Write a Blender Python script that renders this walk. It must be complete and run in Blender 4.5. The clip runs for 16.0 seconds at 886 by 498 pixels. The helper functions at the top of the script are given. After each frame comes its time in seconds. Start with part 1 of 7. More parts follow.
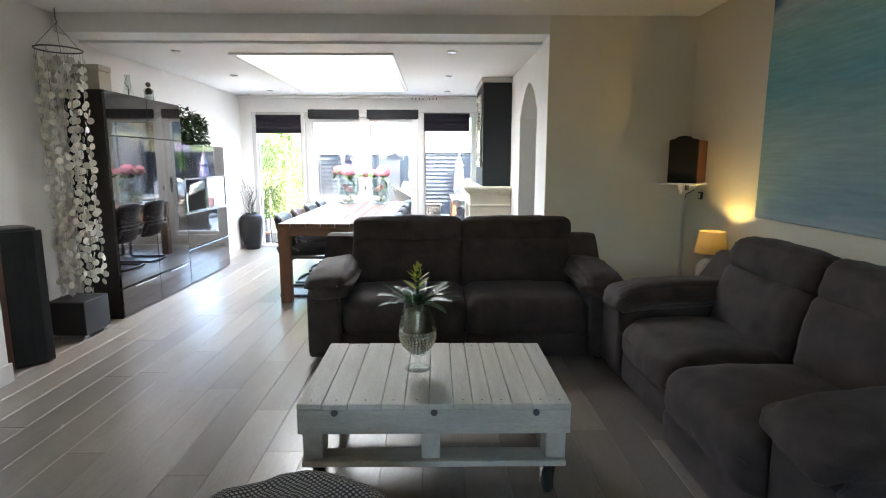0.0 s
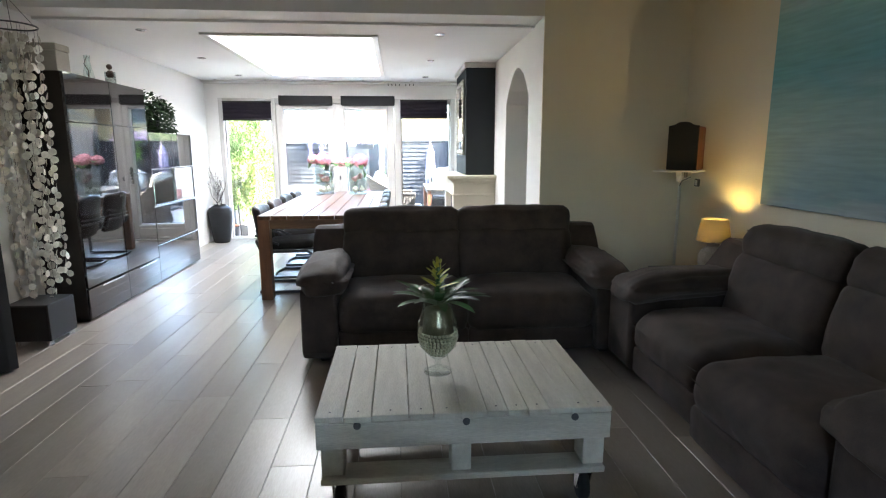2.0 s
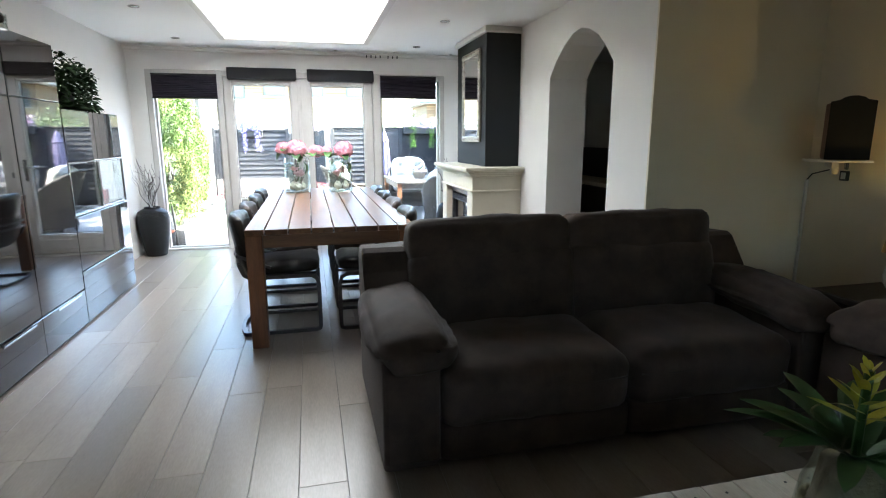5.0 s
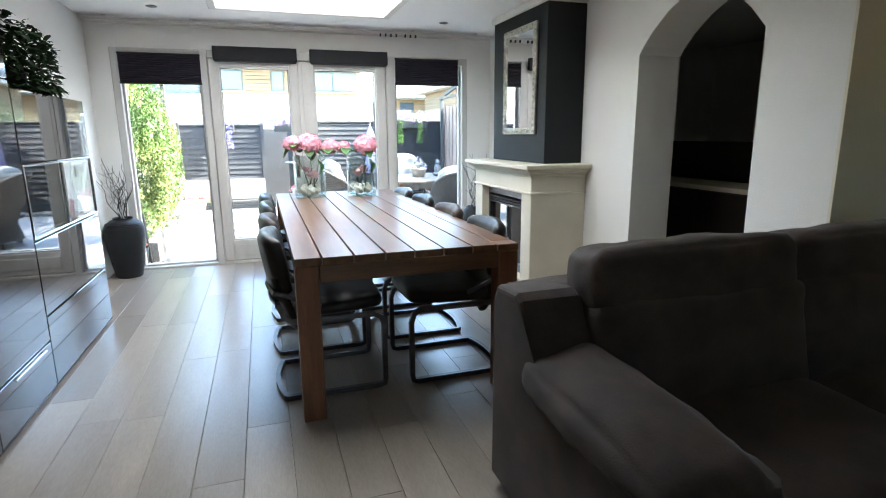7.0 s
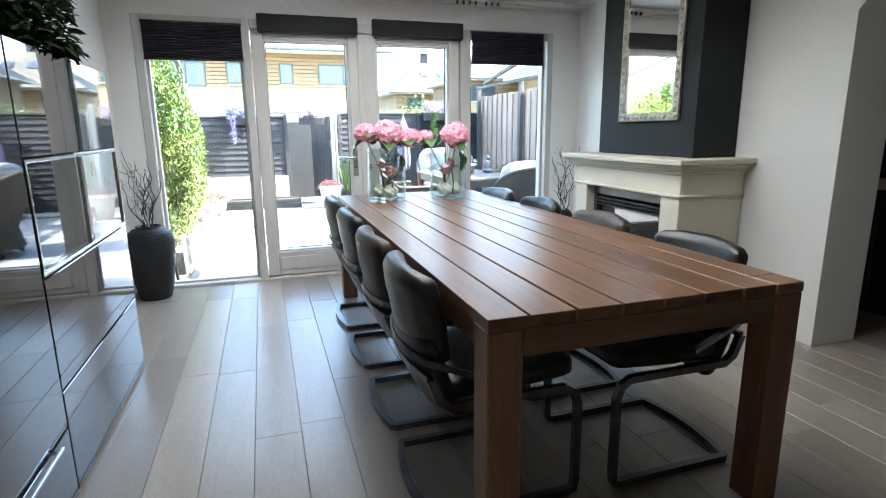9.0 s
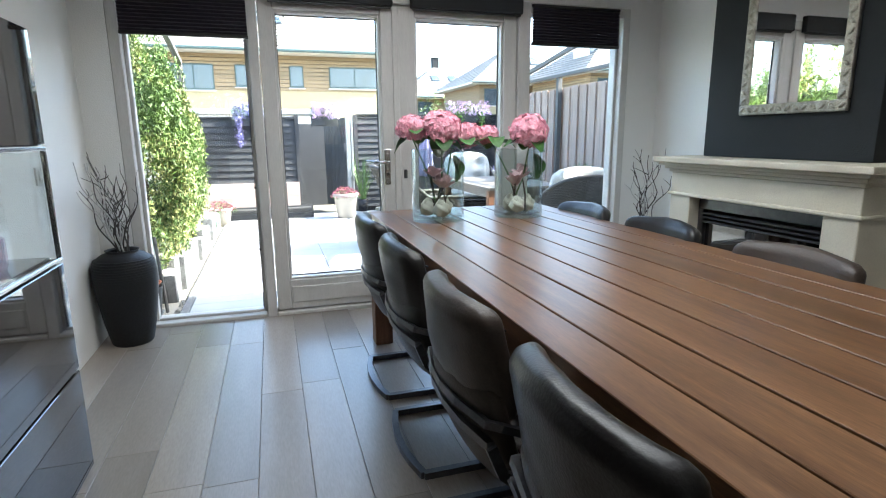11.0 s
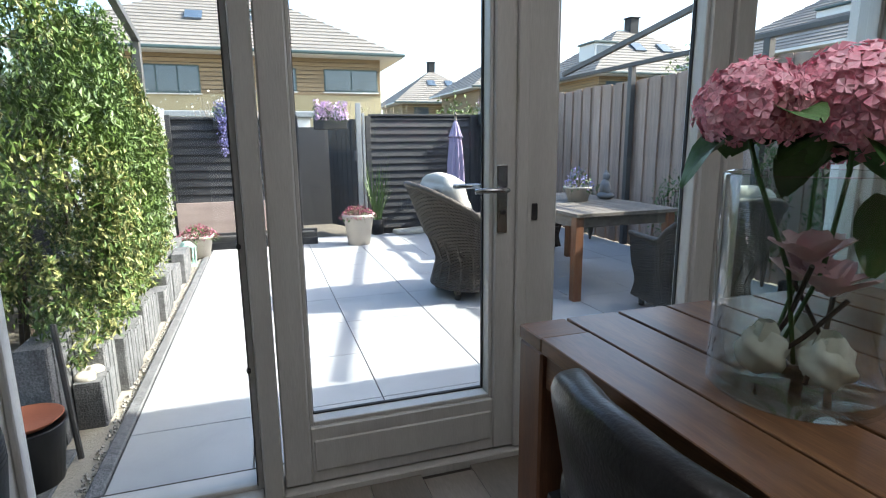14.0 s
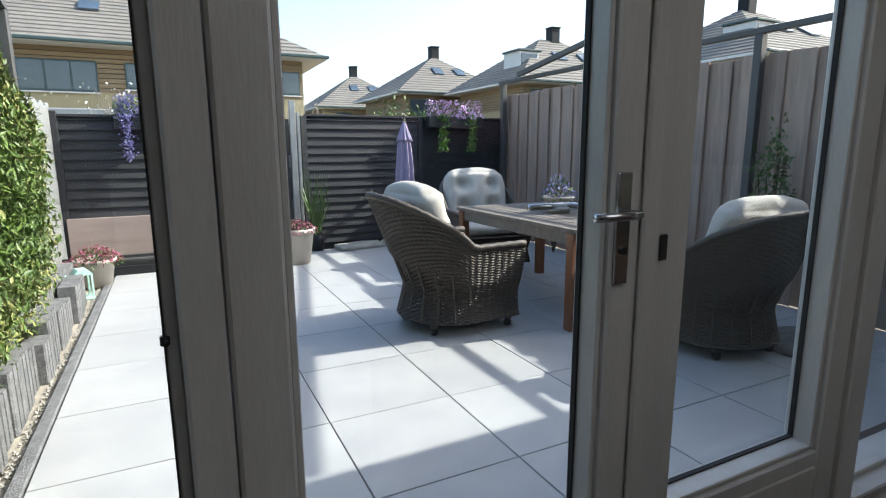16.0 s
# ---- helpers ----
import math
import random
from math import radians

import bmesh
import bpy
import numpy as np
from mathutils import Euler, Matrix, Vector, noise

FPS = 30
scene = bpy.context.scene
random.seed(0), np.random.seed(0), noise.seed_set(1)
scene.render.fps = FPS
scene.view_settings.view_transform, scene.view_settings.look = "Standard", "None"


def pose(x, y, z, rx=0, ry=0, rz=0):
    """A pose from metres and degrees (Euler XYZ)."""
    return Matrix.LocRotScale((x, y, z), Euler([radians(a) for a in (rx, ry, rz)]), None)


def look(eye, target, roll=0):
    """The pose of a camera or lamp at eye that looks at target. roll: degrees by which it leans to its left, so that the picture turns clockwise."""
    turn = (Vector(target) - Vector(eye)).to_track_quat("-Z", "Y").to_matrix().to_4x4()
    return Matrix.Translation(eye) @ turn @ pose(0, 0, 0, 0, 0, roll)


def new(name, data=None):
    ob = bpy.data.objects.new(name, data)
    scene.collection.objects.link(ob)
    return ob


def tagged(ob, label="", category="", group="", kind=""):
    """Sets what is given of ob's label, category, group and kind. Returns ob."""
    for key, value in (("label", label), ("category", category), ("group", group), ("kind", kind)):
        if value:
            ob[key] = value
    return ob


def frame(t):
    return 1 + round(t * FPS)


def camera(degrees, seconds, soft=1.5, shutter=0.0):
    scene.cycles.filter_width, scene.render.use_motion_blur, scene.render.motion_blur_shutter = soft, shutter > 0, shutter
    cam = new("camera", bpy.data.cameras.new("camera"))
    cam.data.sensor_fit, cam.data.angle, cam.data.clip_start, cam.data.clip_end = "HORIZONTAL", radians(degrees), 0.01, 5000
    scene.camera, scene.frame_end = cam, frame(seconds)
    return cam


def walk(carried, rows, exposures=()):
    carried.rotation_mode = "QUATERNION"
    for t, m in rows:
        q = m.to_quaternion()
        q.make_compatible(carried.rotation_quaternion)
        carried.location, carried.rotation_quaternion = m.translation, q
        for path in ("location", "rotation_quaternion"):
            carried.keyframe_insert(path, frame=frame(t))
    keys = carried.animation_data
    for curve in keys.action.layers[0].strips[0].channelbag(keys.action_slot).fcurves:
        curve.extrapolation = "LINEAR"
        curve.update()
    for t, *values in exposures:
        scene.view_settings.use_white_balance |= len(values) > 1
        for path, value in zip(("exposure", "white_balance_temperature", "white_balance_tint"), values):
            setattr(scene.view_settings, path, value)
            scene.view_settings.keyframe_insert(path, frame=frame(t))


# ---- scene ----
cam = camera(78.4, 16.0, 1.1)
PATH = [
    (0, (0.081, 0.424, 1.361), (0.108, 2.398, 1.04), 0.1),
    (0.5, (0.076, 0.425, 1.364), (0.137, 2.397, 1.035), 0.1),
    (1, (0.043, 0.437, 1.363), (0.137, 2.406, 1.027), -0.0),
    (1.5, (-0.038, 0.472, 1.359), (0.091, 2.438, 1.016), 0.0),
    (2, (-0.157, 0.62, 1.35), (0.005, 2.581, 0.99), -0.1),
    (2.5, (-0.271, 0.818, 1.358), (-0.074, 2.772, 0.982), -0.0),
    (3, (-0.408, 1.032, 1.342), (-0.164, 2.979, 0.957), -0.0),
    (3.5, (-0.598, 1.258, 1.338), (-0.292, 3.195, 0.946), -0.1),
    (4, (-0.732, 1.519, 1.318), (-0.384, 3.449, 0.924), -0.1),
    (6.5, (-1.393, 2.886, 1.327), (-0.791, 4.749, 0.916), -0.4),
    (7, (-1.508, 3.173, 1.291), (-0.899, 5.033, 0.878), -0.5),
    (7.5, (-1.631, 3.454, 1.27), (-1.015, 5.311, 0.855), -0.5),
    (8, (-1.7, 3.77, 1.236), (-1.082, 5.625, 0.818), -0.5),
    (8.5, (-1.781, 4.052, 1.232), (-1.168, 5.908, 0.812), -0.6),
    (9, (-1.915, 4.335, 1.238), (-1.311, 6.193, 0.811), -0.6),
    (11.5, (-1.912, 5.688, 1.176), (-1.334, 7.56, 0.775), -0.5),
    (12, (-1.893, 6.05, 1.173), (-1.309, 7.921, 0.775), -0.7),
    (12.5, (-1.89, 6.369, 1.178), (-1.304, 8.239, 0.78), -0.7),
    (13, (-1.922, 6.717, 1.181), (-1.325, 8.585, 0.79), -0.7),
    (13.5, (-1.945, 7.046, 1.155), (-1.34, 8.913, 0.771), -0.7),
    (14, (-1.942, 7.351, 1.176), (-1.33, 9.216, 0.791), -0.6),
    (14.5, (-1.976, 7.589, 1.176), (-1.344, 9.447, 0.793), -0.7),
    (15, (-2.032, 7.84, 1.18), (-1.345, 9.68, 0.803), -0.6),
    (15.5, (-2.027, 8.081, 1.164), (-1.287, 9.902, 0.792), -0.7),
    (16, (-1.999, 8.231, 1.15), (-1.126, 9.993, 0.786), -0.3),
]
EXPOSURES = [(0, 5.55, 6250, 8), (1.5, 5.48, 6250, 8), (3.5, 5.02, 6250, 7), (7, 4.45, 6200, 5), (9, 4.12, 6200, 5), (12.5, 2.95, 6300, 6), (14.5, 2.0, 6400, 8), (16, 1.6, 6400, 8)]
walk(cam, [(t, look(eye, target, roll)) for t, eye, target, roll in PATH], EXPOSURES)

# ---- world and sun ----
SUN_WAY = Vector((-1.28, 0.25, -1.0)).normalized()
world = bpy.data.worlds.new("sky")
scene.world = world
world.use_nodes = True
wn = world.node_tree.nodes
sky = wn.new("ShaderNodeTexSky")
sky.sky_type, sky.sun_disc = "NISHITA", False
sky.sun_elevation = math.asin(-SUN_WAY.z)
sky.sun_rotation = math.atan2(-SUN_WAY.x, -SUN_WAY.y)
sky.dust_density, sky.air_density, sky.ozone_density = 2.5, 1.0, 1.0
world.node_tree.links.new(sky.outputs[0], wn["Background"].inputs[0])
wn["Background"].inputs[1].default_value = 0.15
sun = new("sun", bpy.data.lights.new("sun", "SUN"))
sun.data.energy, sun.data.angle, sun.data.color = 3.0, radians(0.6), (1.0, 0.95, 0.88)
sun.matrix_world = look((0, 0, 30), Vector((0, 0, 30)) + SUN_WAY)



def lamp(name, kind, energy, colour, m, size=0.1, size_y=0.1):
    d = bpy.data.lights.new(name, kind)
    d.energy, d.color = energy, colour
    if kind == "AREA":
        d.shape, d.size, d.size_y = "RECTANGLE", size, size_y
    else:
        d.shadow_soft_size = size
    ob = new(name, d)
    ob.matrix_world = m
    return ob


# stand-in for the sky's light in the skylight's opening
lamp("skylight_light", "AREA", 4.4, (1.0, 0.97, 0.93), pose(-1.075, 7.04, 2.74), 1.35, 2.5)

# ---- materials ----
MATS = {}


def mat(name, c1, c2=None, rough=0.5, scale=6.0, fine=90.0, bump=0.15, metal=0.0, stretch=(1, 1, 1), vary=0.0, coat=0.0, grain=0.12, spec=0.5, sheen=0.0, rvar=0.1):
    """Base colour drifting between two tones, fine grain, fine relief; vary: change from object to object."""
    if name in MATS:
        return MATS[name]
    m = bpy.data.materials.new(name)
    m.use_nodes = True
    nt = m.node_tree
    n, l = nt.nodes, nt.links
    b = n["Principled BSDF"]
    c2 = c2 or tuple(v * 0.85 for v in c1)
    tc = n.new("ShaderNodeTexCoord")
    mp = n.new("ShaderNodeMapping")
    mp.inputs["Scale"].default_value = stretch
    l.new(tc.outputs["Object"], mp.inputs["Vector"])
    src = mp.outputs[0]
    inf = n.new("ShaderNodeObjectInfo")
    if vary:
        ad = n.new("ShaderNodeVectorMath")
        ad.operation = "MULTIPLY_ADD"
        l.new(inf.outputs["Random"], ad.inputs[0])
        ad.inputs[1].default_value = (37, 53, 71)
        l.new(src, ad.inputs[2])
        src = ad.outputs[0]
    n1 = n.new("ShaderNodeTexNoise")
    n1.inputs["Scale"].default_value, n1.inputs["Detail"].default_value, n1.inputs["Roughness"].default_value = scale, 5, 0.6
    n2 = n.new("ShaderNodeTexNoise")
    n2.inputs["Scale"].default_value, n2.inputs["Detail"].default_value = fine, 3
    l.new(src, n1.inputs["Vector"])
    l.new(src, n2.inputs["Vector"])
    rp = n.new("ShaderNodeValToRGB")
    rp.color_ramp.elements[0].position, rp.color_ramp.elements[1].position = 0.3, 0.7
    rp.color_ramp.elements[0].color, rp.color_ramp.elements[1].color = (*c2, 1), (*c1, 1)
    l.new(n1.outputs["Fac"], rp.inputs[0])
    hs = n.new("ShaderNodeHueSaturation")
    l.new(rp.outputs[0], hs.inputs["Color"])
    mr = n.new("ShaderNodeMapRange")
    mr.inputs["From Min"].default_value, mr.inputs["From Max"].default_value = 0.25, 0.75
    mr.inputs["To Min"].default_value, mr.inputs["To Max"].default_value = 1 - grain, 1 + grain
    l.new(n2.outputs["Fac"], mr.inputs["Value"])
    val = mr.outputs[0]
    if vary:
        mv = n.new("ShaderNodeMapRange")
        mv.inputs["To Min"].default_value, mv.inputs["To Max"].default_value = 1 - vary, 1 + vary
        l.new(inf.outputs["Random"], mv.inputs["Value"])
        mu = n.new("ShaderNodeMath")
        mu.operation = "MULTIPLY"
        l.new(val, mu.inputs[0])
        l.new(mv.outputs[0], mu.inputs[1])
        val = mu.outputs[0]
    l.new(val, hs.inputs["Value"])
    l.new(hs.outputs[0], b.inputs["Base Color"])
    rr = n.new("ShaderNodeMapRange")
    rr.inputs["To Min"].default_value, rr.inputs["To Max"].default_value = max(0.02, rough - rvar), min(1, rough + rvar)
    l.new(n1.outputs["Fac"], rr.inputs["Value"])
    l.new(rr.outputs[0], b.inputs["Roughness"])
    b.inputs["Metallic"].default_value = metal
    b.inputs["Coat Weight"].default_value = coat
    b.inputs["Specular IOR Level"].default_value = spec
    b.inputs["Sheen Weight"].default_value = sheen
    if bump:
        bp = n.new("ShaderNodeBump")
        bp.inputs["Strength"].default_value, bp.inputs["Distance"].default_value = bump, 0.01
        l.new(n2.outputs["Fac"], bp.inputs["Height"])
        l.new(bp.outputs[0], b.inputs["Normal"])
    MATS[name] = m
    return m


def glass_mat(name, tint=(1, 1, 1), ior=1.45, rough=0.0, veil=0.0, edge=0.75, fall=4.5):
    """Clear sheet glass: lets light straight through, mirrors by its Fresnel."""
    m = bpy.data.materials.new(name)
    m.use_nodes = True
    n, l = m.node_tree.nodes, m.node_tree.links
    n.remove(n["Principled BSDF"])
    tr, gl, mx = n.new("ShaderNodeBsdfTransparent"), n.new("ShaderNodeBsdfGlossy"), n.new("ShaderNodeMixShader")
    lw, pw_, fr = n.new("ShaderNodeLayerWeight"), n.new("ShaderNodeMath"), n.new("ShaderNodeMath")
    lw.inputs["Blend"].default_value = 0.5
    pw_.operation, pw_.inputs[1].default_value = "POWER", fall
    l.new(lw.outputs["Facing"], pw_.inputs[0])
    fr.operation, fr.inputs[1].default_value, fr.inputs[2].default_value = "MULTIPLY_ADD", edge, ((ior - 1) / (ior + 1)) ** 2
    l.new(pw_.outputs[0], fr.inputs[0])
    tr.inputs[0].default_value = (*tint, 1)
    gl.inputs["Roughness"].default_value = rough
    l.new(fr.outputs[0], mx.inputs[0])
    first = tr.outputs[0]
    if veil:
        tl, m2 = n.new("ShaderNodeBsdfTranslucent"), n.new("ShaderNodeMixShader")
        tl.inputs[0].default_value = (0.40, 0.41, 0.43, 1)
        m2.inputs[0].default_value = veil
        l.new(tr.outputs[0], m2.inputs[1])
        l.new(tl.outputs[0], m2.inputs[2])
        first = m2.outputs[0]
    l.new(first, mx.inputs[1])
    l.new(gl.outputs[0], mx.inputs[2])
    l.new(mx.outputs[0], n["Material Output"].inputs[0])
    return m


def glow_mat(name, colour, strength):
    m = bpy.data.materials.new(name)
    m.use_nodes = True
    b = m.node_tree.nodes["Principled BSDF"]
    b.inputs["Base Color"].default_value = (*colour, 1)
    b.inputs["Emission Color"].default_value = (*colour, 1)
    b.inputs["Emission Strength"].default_value = strength
    return m


WALL = mat("wall_paint", (0.78, 0.77, 0.74), (0.74, 0.73, 0.70), 0.75, 1.5, 160, 0.25, grain=0.03)
WALLC = mat("cream_wall_paint", (0.74, 0.69, 0.56), (0.70, 0.65, 0.53), 0.75, 1.5, 160, 0.25, grain=0.03)
CEIL = mat("ceiling_paint", (0.80, 0.80, 0.78), (0.77, 0.77, 0.75), 0.8, 1.2, 140, 0.1, grain=0.02)
TRIM = mat("white_gloss_paint", (0.66, 0.645, 0.61), (0.60, 0.585, 0.55), 0.38, 3, 60, 0.05, grain=0.03)
# white frame paint, darkened: shade against the daylight is put into its colour
FRAMEP = mat("backlit_frame_paint", (0.56, 0.545, 0.515), (0.48, 0.465, 0.44), 0.42, 3, 60, 0.08, stretch=(4, 4, 0.5), grain=0.06)
DARKWALL = mat("anthracite_paint", (0.019, 0.022, 0.025), (0.016, 0.018, 0.020), 0.7, 2, 150, 0.15, grain=0.05, spec=0.25)
FLOOR = mat("oak_laminate", (0.275, 0.238, 0.200), (0.222, 0.190, 0.158), 0.29, 3.0, 60, 0.015, stretch=(3, 0.5, 3), vary=0.22, grain=0.12, spec=0.55, rvar=0.02)
SEAM = mat("dark_seam", (0.05, 0.042, 0.035), None, 0.8)
SOFA = mat("brown_suede", (0.066, 0.045, 0.038), (0.022, 0.0150, 0.0130), 0.75, 7, 240, 0.2, grain=0.15, sheen=0.09, spec=0.3)
PIPING = mat("brown_piping", (0.035, 0.026, 0.023), None, 0.85)
PALLET = mat("white_washed_wood", (0.66, 0.63, 0.55), (0.52, 0.49, 0.42), 0.6, 7, 110, 0.35, stretch=(3, 0.4, 3), vary=0.08, grain=0.12)
PALLETX = mat("white_washed_rail", (0.64, 0.61, 0.53), (0.50, 0.47, 0.40), 0.6, 7, 110, 0.35, stretch=(0.4, 3, 3), vary=0.06, grain=0.12)
TEAK = mat("reddish_teak", (0.185, 0.094, 0.044), (0.085, 0.040, 0.019), 0.33, 5, 80, 0.02, stretch=(5, 0.35, 5), vary=0.18, grain=0.22, rvar=0.03, spec=0.4)
TEAKX = mat("reddish_teak_across", (0.19, 0.098, 0.047), (0.10, 0.048, 0.024), 0.42, 5, 80, 0.04, stretch=(0.35, 5, 5), vary=0.1, grain=0.15)
TEAKZ = mat("reddish_teak_upright", (0.25, 0.110, 0.052), (0.15, 0.062, 0.030), 0.42, 5, 80, 0.04, stretch=(5, 5, 0.35), vary=0.1, grain=0.15)
LEATHER = mat("black_leather", (0.022, 0.021, 0.021), (0.011, 0.010, 0.010), 0.34, 9, 160, 0.10, grain=0.15, spec=0.38)
LEATHERB = mat("brown_leather", (0.062, 0.046, 0.037), (0.038, 0.029, 0.024), 0.42, 9, 160, 0.10, grain=0.15, spec=0.38)
STEEL = mat("brushed_dark_steel", (0.16, 0.16, 0.17), (0.10, 0.10, 0.11), 0.34, 20, 200, 0.05, metal=0.9)
CHROME = mat("satin_chrome", (0.62, 0.62, 0.62), (0.52, 0.52, 0.52), 0.22, 20, 200, 0.02, metal=1.0)
BLACKGLASS = mat("black_gloss_glass", (0.010, 0.008, 0.008), (0.008, 0.006, 0.006), 0.03, 2, 30, 0.0, spec=0.7, coat=0.6, rvar=0.005, grain=0.02)
DARKWOOD = mat("wenge_veneer", (0.022, 0.015, 0.012), (0.014, 0.010, 0.008), 0.45, 6, 90, 0.1, stretch=(6, 6, 0.5), grain=0.2)
STONE = mat("cream_limestone", (0.62, 0.57, 0.46), (0.55, 0.50, 0.40), 0.6, 4, 120, 0.15, grain=0.06)
BLACKPLASTIC = mat("black_plastic", (0.020, 0.020, 0.021), None, 0.45, 10, 150, 0.1)
RUBBER = mat("black_rubber", (0.025, 0.025, 0.025), None, 0.8)
CLOTHBLK = mat("black_speaker_cloth", (0.012, 0.012, 0.013), None, 0.95, 10, 500, 0.4)
CHERRY = mat("cherry_veneer", (0.20, 0.065, 0.030), (0.13, 0.042, 0.020), 0.4, 5, 80, 0.08, stretch=(6, 6, 0.4), grain=0.15)
CERAMIC = mat("black_matt_ceramic", (0.014, 0.0145, 0.016), (0.009, 0.0095, 0.011), 0.55, 6, 60, 0.15, spec=0.3)
PURPLE = mat("aubergine_blind", (0.052, 0.043, 0.062), (0.042, 0.035, 0.052), 0.8, 8, 200, 0.2)
BLACKFAB = mat("black_fabric", (0.018, 0.018, 0.020), None, 0.85, 8, 300, 0.2)
PANE = glass_mat("window_glass", (0.97, 0.985, 0.98), 1.38)
# glass of the assumed front window, darkened to let less daylight in
DIMPANE = glass_mat("dimmed_window_glass", (0.72, 0.72, 0.70), 1.38)
VASEBASE = glass_mat("vase_base_glass", (0.90, 0.94, 0.93), 1.3, edge=0.12)
VASEGLASS = glass_mat("vase_glass", (0.91, 0.95, 0.94), 1.5, fall=3.0)
GOBLET = glass_mat("goblet_glass", (0.94, 0.97, 0.95), 1.5, edge=0.6, fall=3.0)
OPAL = glass_mat("skylight_glass", (0.42, 0.43, 0.44), 1.45, veil=1.0)
MIRROR = mat("mirror_silver", (0.90, 0.91, 0.91), (0.89, 0.90, 0.90), 0.02, 1, 1, 0, metal=1.0, rvar=0.0, grain=0.0)


# ---- mesh helpers ----
def part(name, bm, material, parent=None, label="", smooth=False):
    """Links a bmesh as one mesh object, under a thing if one is given."""
    me = bpy.data.meshes.new(name)
    bmesh.ops.recalc_face_normals(bm, faces=bm.faces)
    bm.to_mesh(me)
    bm.free()
    if smooth:
        me.shade_smooth()
    if material:
        me.materials.append(material)
    ob = new(name, me)
    if parent:
        ob.parent = parent
    return tagged(ob, label)


def thing(name, label, category, at=(0, 0, 0), rz=0, group="", kind=""):
    ob = new(name)
    ob.empty_display_size = 0.1
    ob.matrix_world = pose(*at, 0, 0, rz)
    return tagged(ob, label, category, group, kind)


def structure(ob):
    return tagged(ob, kind="structure")


def box(x0, x1, y0, y1, z0, z1, bevel=0.0, seg=1, bm=None):
    bm = bm or bmesh.new()
    r = bmesh.ops.create_cube(bm, size=1, matrix=Matrix.LocRotScale(((x0 + x1) / 2, (y0 + y1) / 2, (z0 + z1) / 2), None, (abs(x1 - x0), abs(y1 - y0), abs(z1 - z0))))
    if bevel:
        es = list({e for v in r["verts"] for e in v.link_edges})
        bmesh.ops.bevel(bm, geom=es, offset=bevel, segments=seg, affect="EDGES", profile=0.5)
    return bm


def lathe(profile, n=32, bm=None, at=(0, 0, 0)):
    """A turned shape from (radius, height) pairs."""
    bm = bm or bmesh.new()
    rings = []
    for r, z in profile:
        rings.append([bm.verts.new((at[0] + r * math.cos(a), at[1] + r * math.sin(a), at[2] + z)) for a in (2 * math.pi * i / n for i in range(n))])
    for a, b in zip(rings, rings[1:]):
        for i in range(n):
            bm.faces.new((a[i], a[(i + 1) % n], b[(i + 1) % n], b[i]))
    for ring in (rings[0], rings[-1]):
        if (ring[0].co - ring[n // 2].co).length > 1e-5:
            bm.faces.new(ring)
    bmesh.ops.remove_doubles(bm, verts=bm.verts, dist=1e-6)
    return bm


def tube(points, radius, n=8, bm=None, taper=1.0, square=False):
    """A pipe along a line of points."""
    bm = bm or bmesh.new()
    pts = [Vector(p) for p in points]
    rings = []
    side = None
    for i, p in enumerate(pts):
        d = (pts[min(i + 1, len(pts) - 1)] - pts[max(i - 1, 0)]).normalized()
        if side is None:
            side = d.cross(Vector((0, 0, 1)))
            if side.length < 0.05:
                side = d.cross(Vector((0, 1, 0)))
        side = (side - d * side.dot(d)).normalized()
        up = d.cross(side)
        r = radius * (1 + (taper - 1) * i / max(1, len(pts) - 1))
        k = 4 if square else n
        off = math.pi / 4 if square else 0
        rings.append([bm.verts.new(p + (side * math.cos(a) + up * math.sin(a)) * r * (1.414 if square else 1)) for a in (off + 2 * math.pi * j / k for j in range(k))])
    for a, b in zip(rings, rings[1:]):
        for j in range(len(a)):
            bm.faces.new((a[j], a[(j + 1) % len(a)], b[(j + 1) % len(b)], b[j]))
    bm.faces.new(rings[0][::-1])
    bm.faces.new(rings[-1])
    return bm


def cushion(size, r=0.06, puff=0.03, cuts=9, wrinkle=0.004, seed=0.0, flat=(), freq=7.0, bm=None, m=None):
    """A soft upholstered block centred on its origin; flat: axes along which it doesn't bulge."""
    out = bm or bmesh.new()
    t = bmesh.new()
    bmesh.ops.create_cube(t, size=2)
    bmesh.ops.subdivide_edges(t, edges=t.edges, cuts=cuts, use_grid_fill=True)
    h = Vector(size) / 2
    for v in t.verts:
        p = Vector(v.co)
        q = Vector([p[i] * h[i] for i in range(3)])
        core = Vector([max(-(h[i] - r), min(h[i] - r, q[i])) for i in range(3)])
        d = q - core
        w = core + (d.normalized() * r if d.length > 1e-6 else Vector())
        for i in range(3):
            if i in flat:
                continue
            a, b = (j for j in range(3) if j != i)
            if abs(p[i]) > 0.99:
                w[i] += math.copysign(puff * (1 - p[a] ** 2) * (1 - p[b] ** 2), p[i])
        nn = noise.noise_vector(w * freq + Vector((seed, seed * 1.7, seed * 0.6)))
        n2 = noise.noise_vector(w * freq * 2.7 + Vector((seed, 3, seed)))
        v.co = w + nn * wrinkle * 1.6 + n2 * wrinkle
    if m is not None:
        t.transform(m)
    me = bpy.data.meshes.new("tmp")
    t.to_mesh(me)
    t.free()
    out.from_mesh(me)
    bpy.data.meshes.remove(me)
    return out


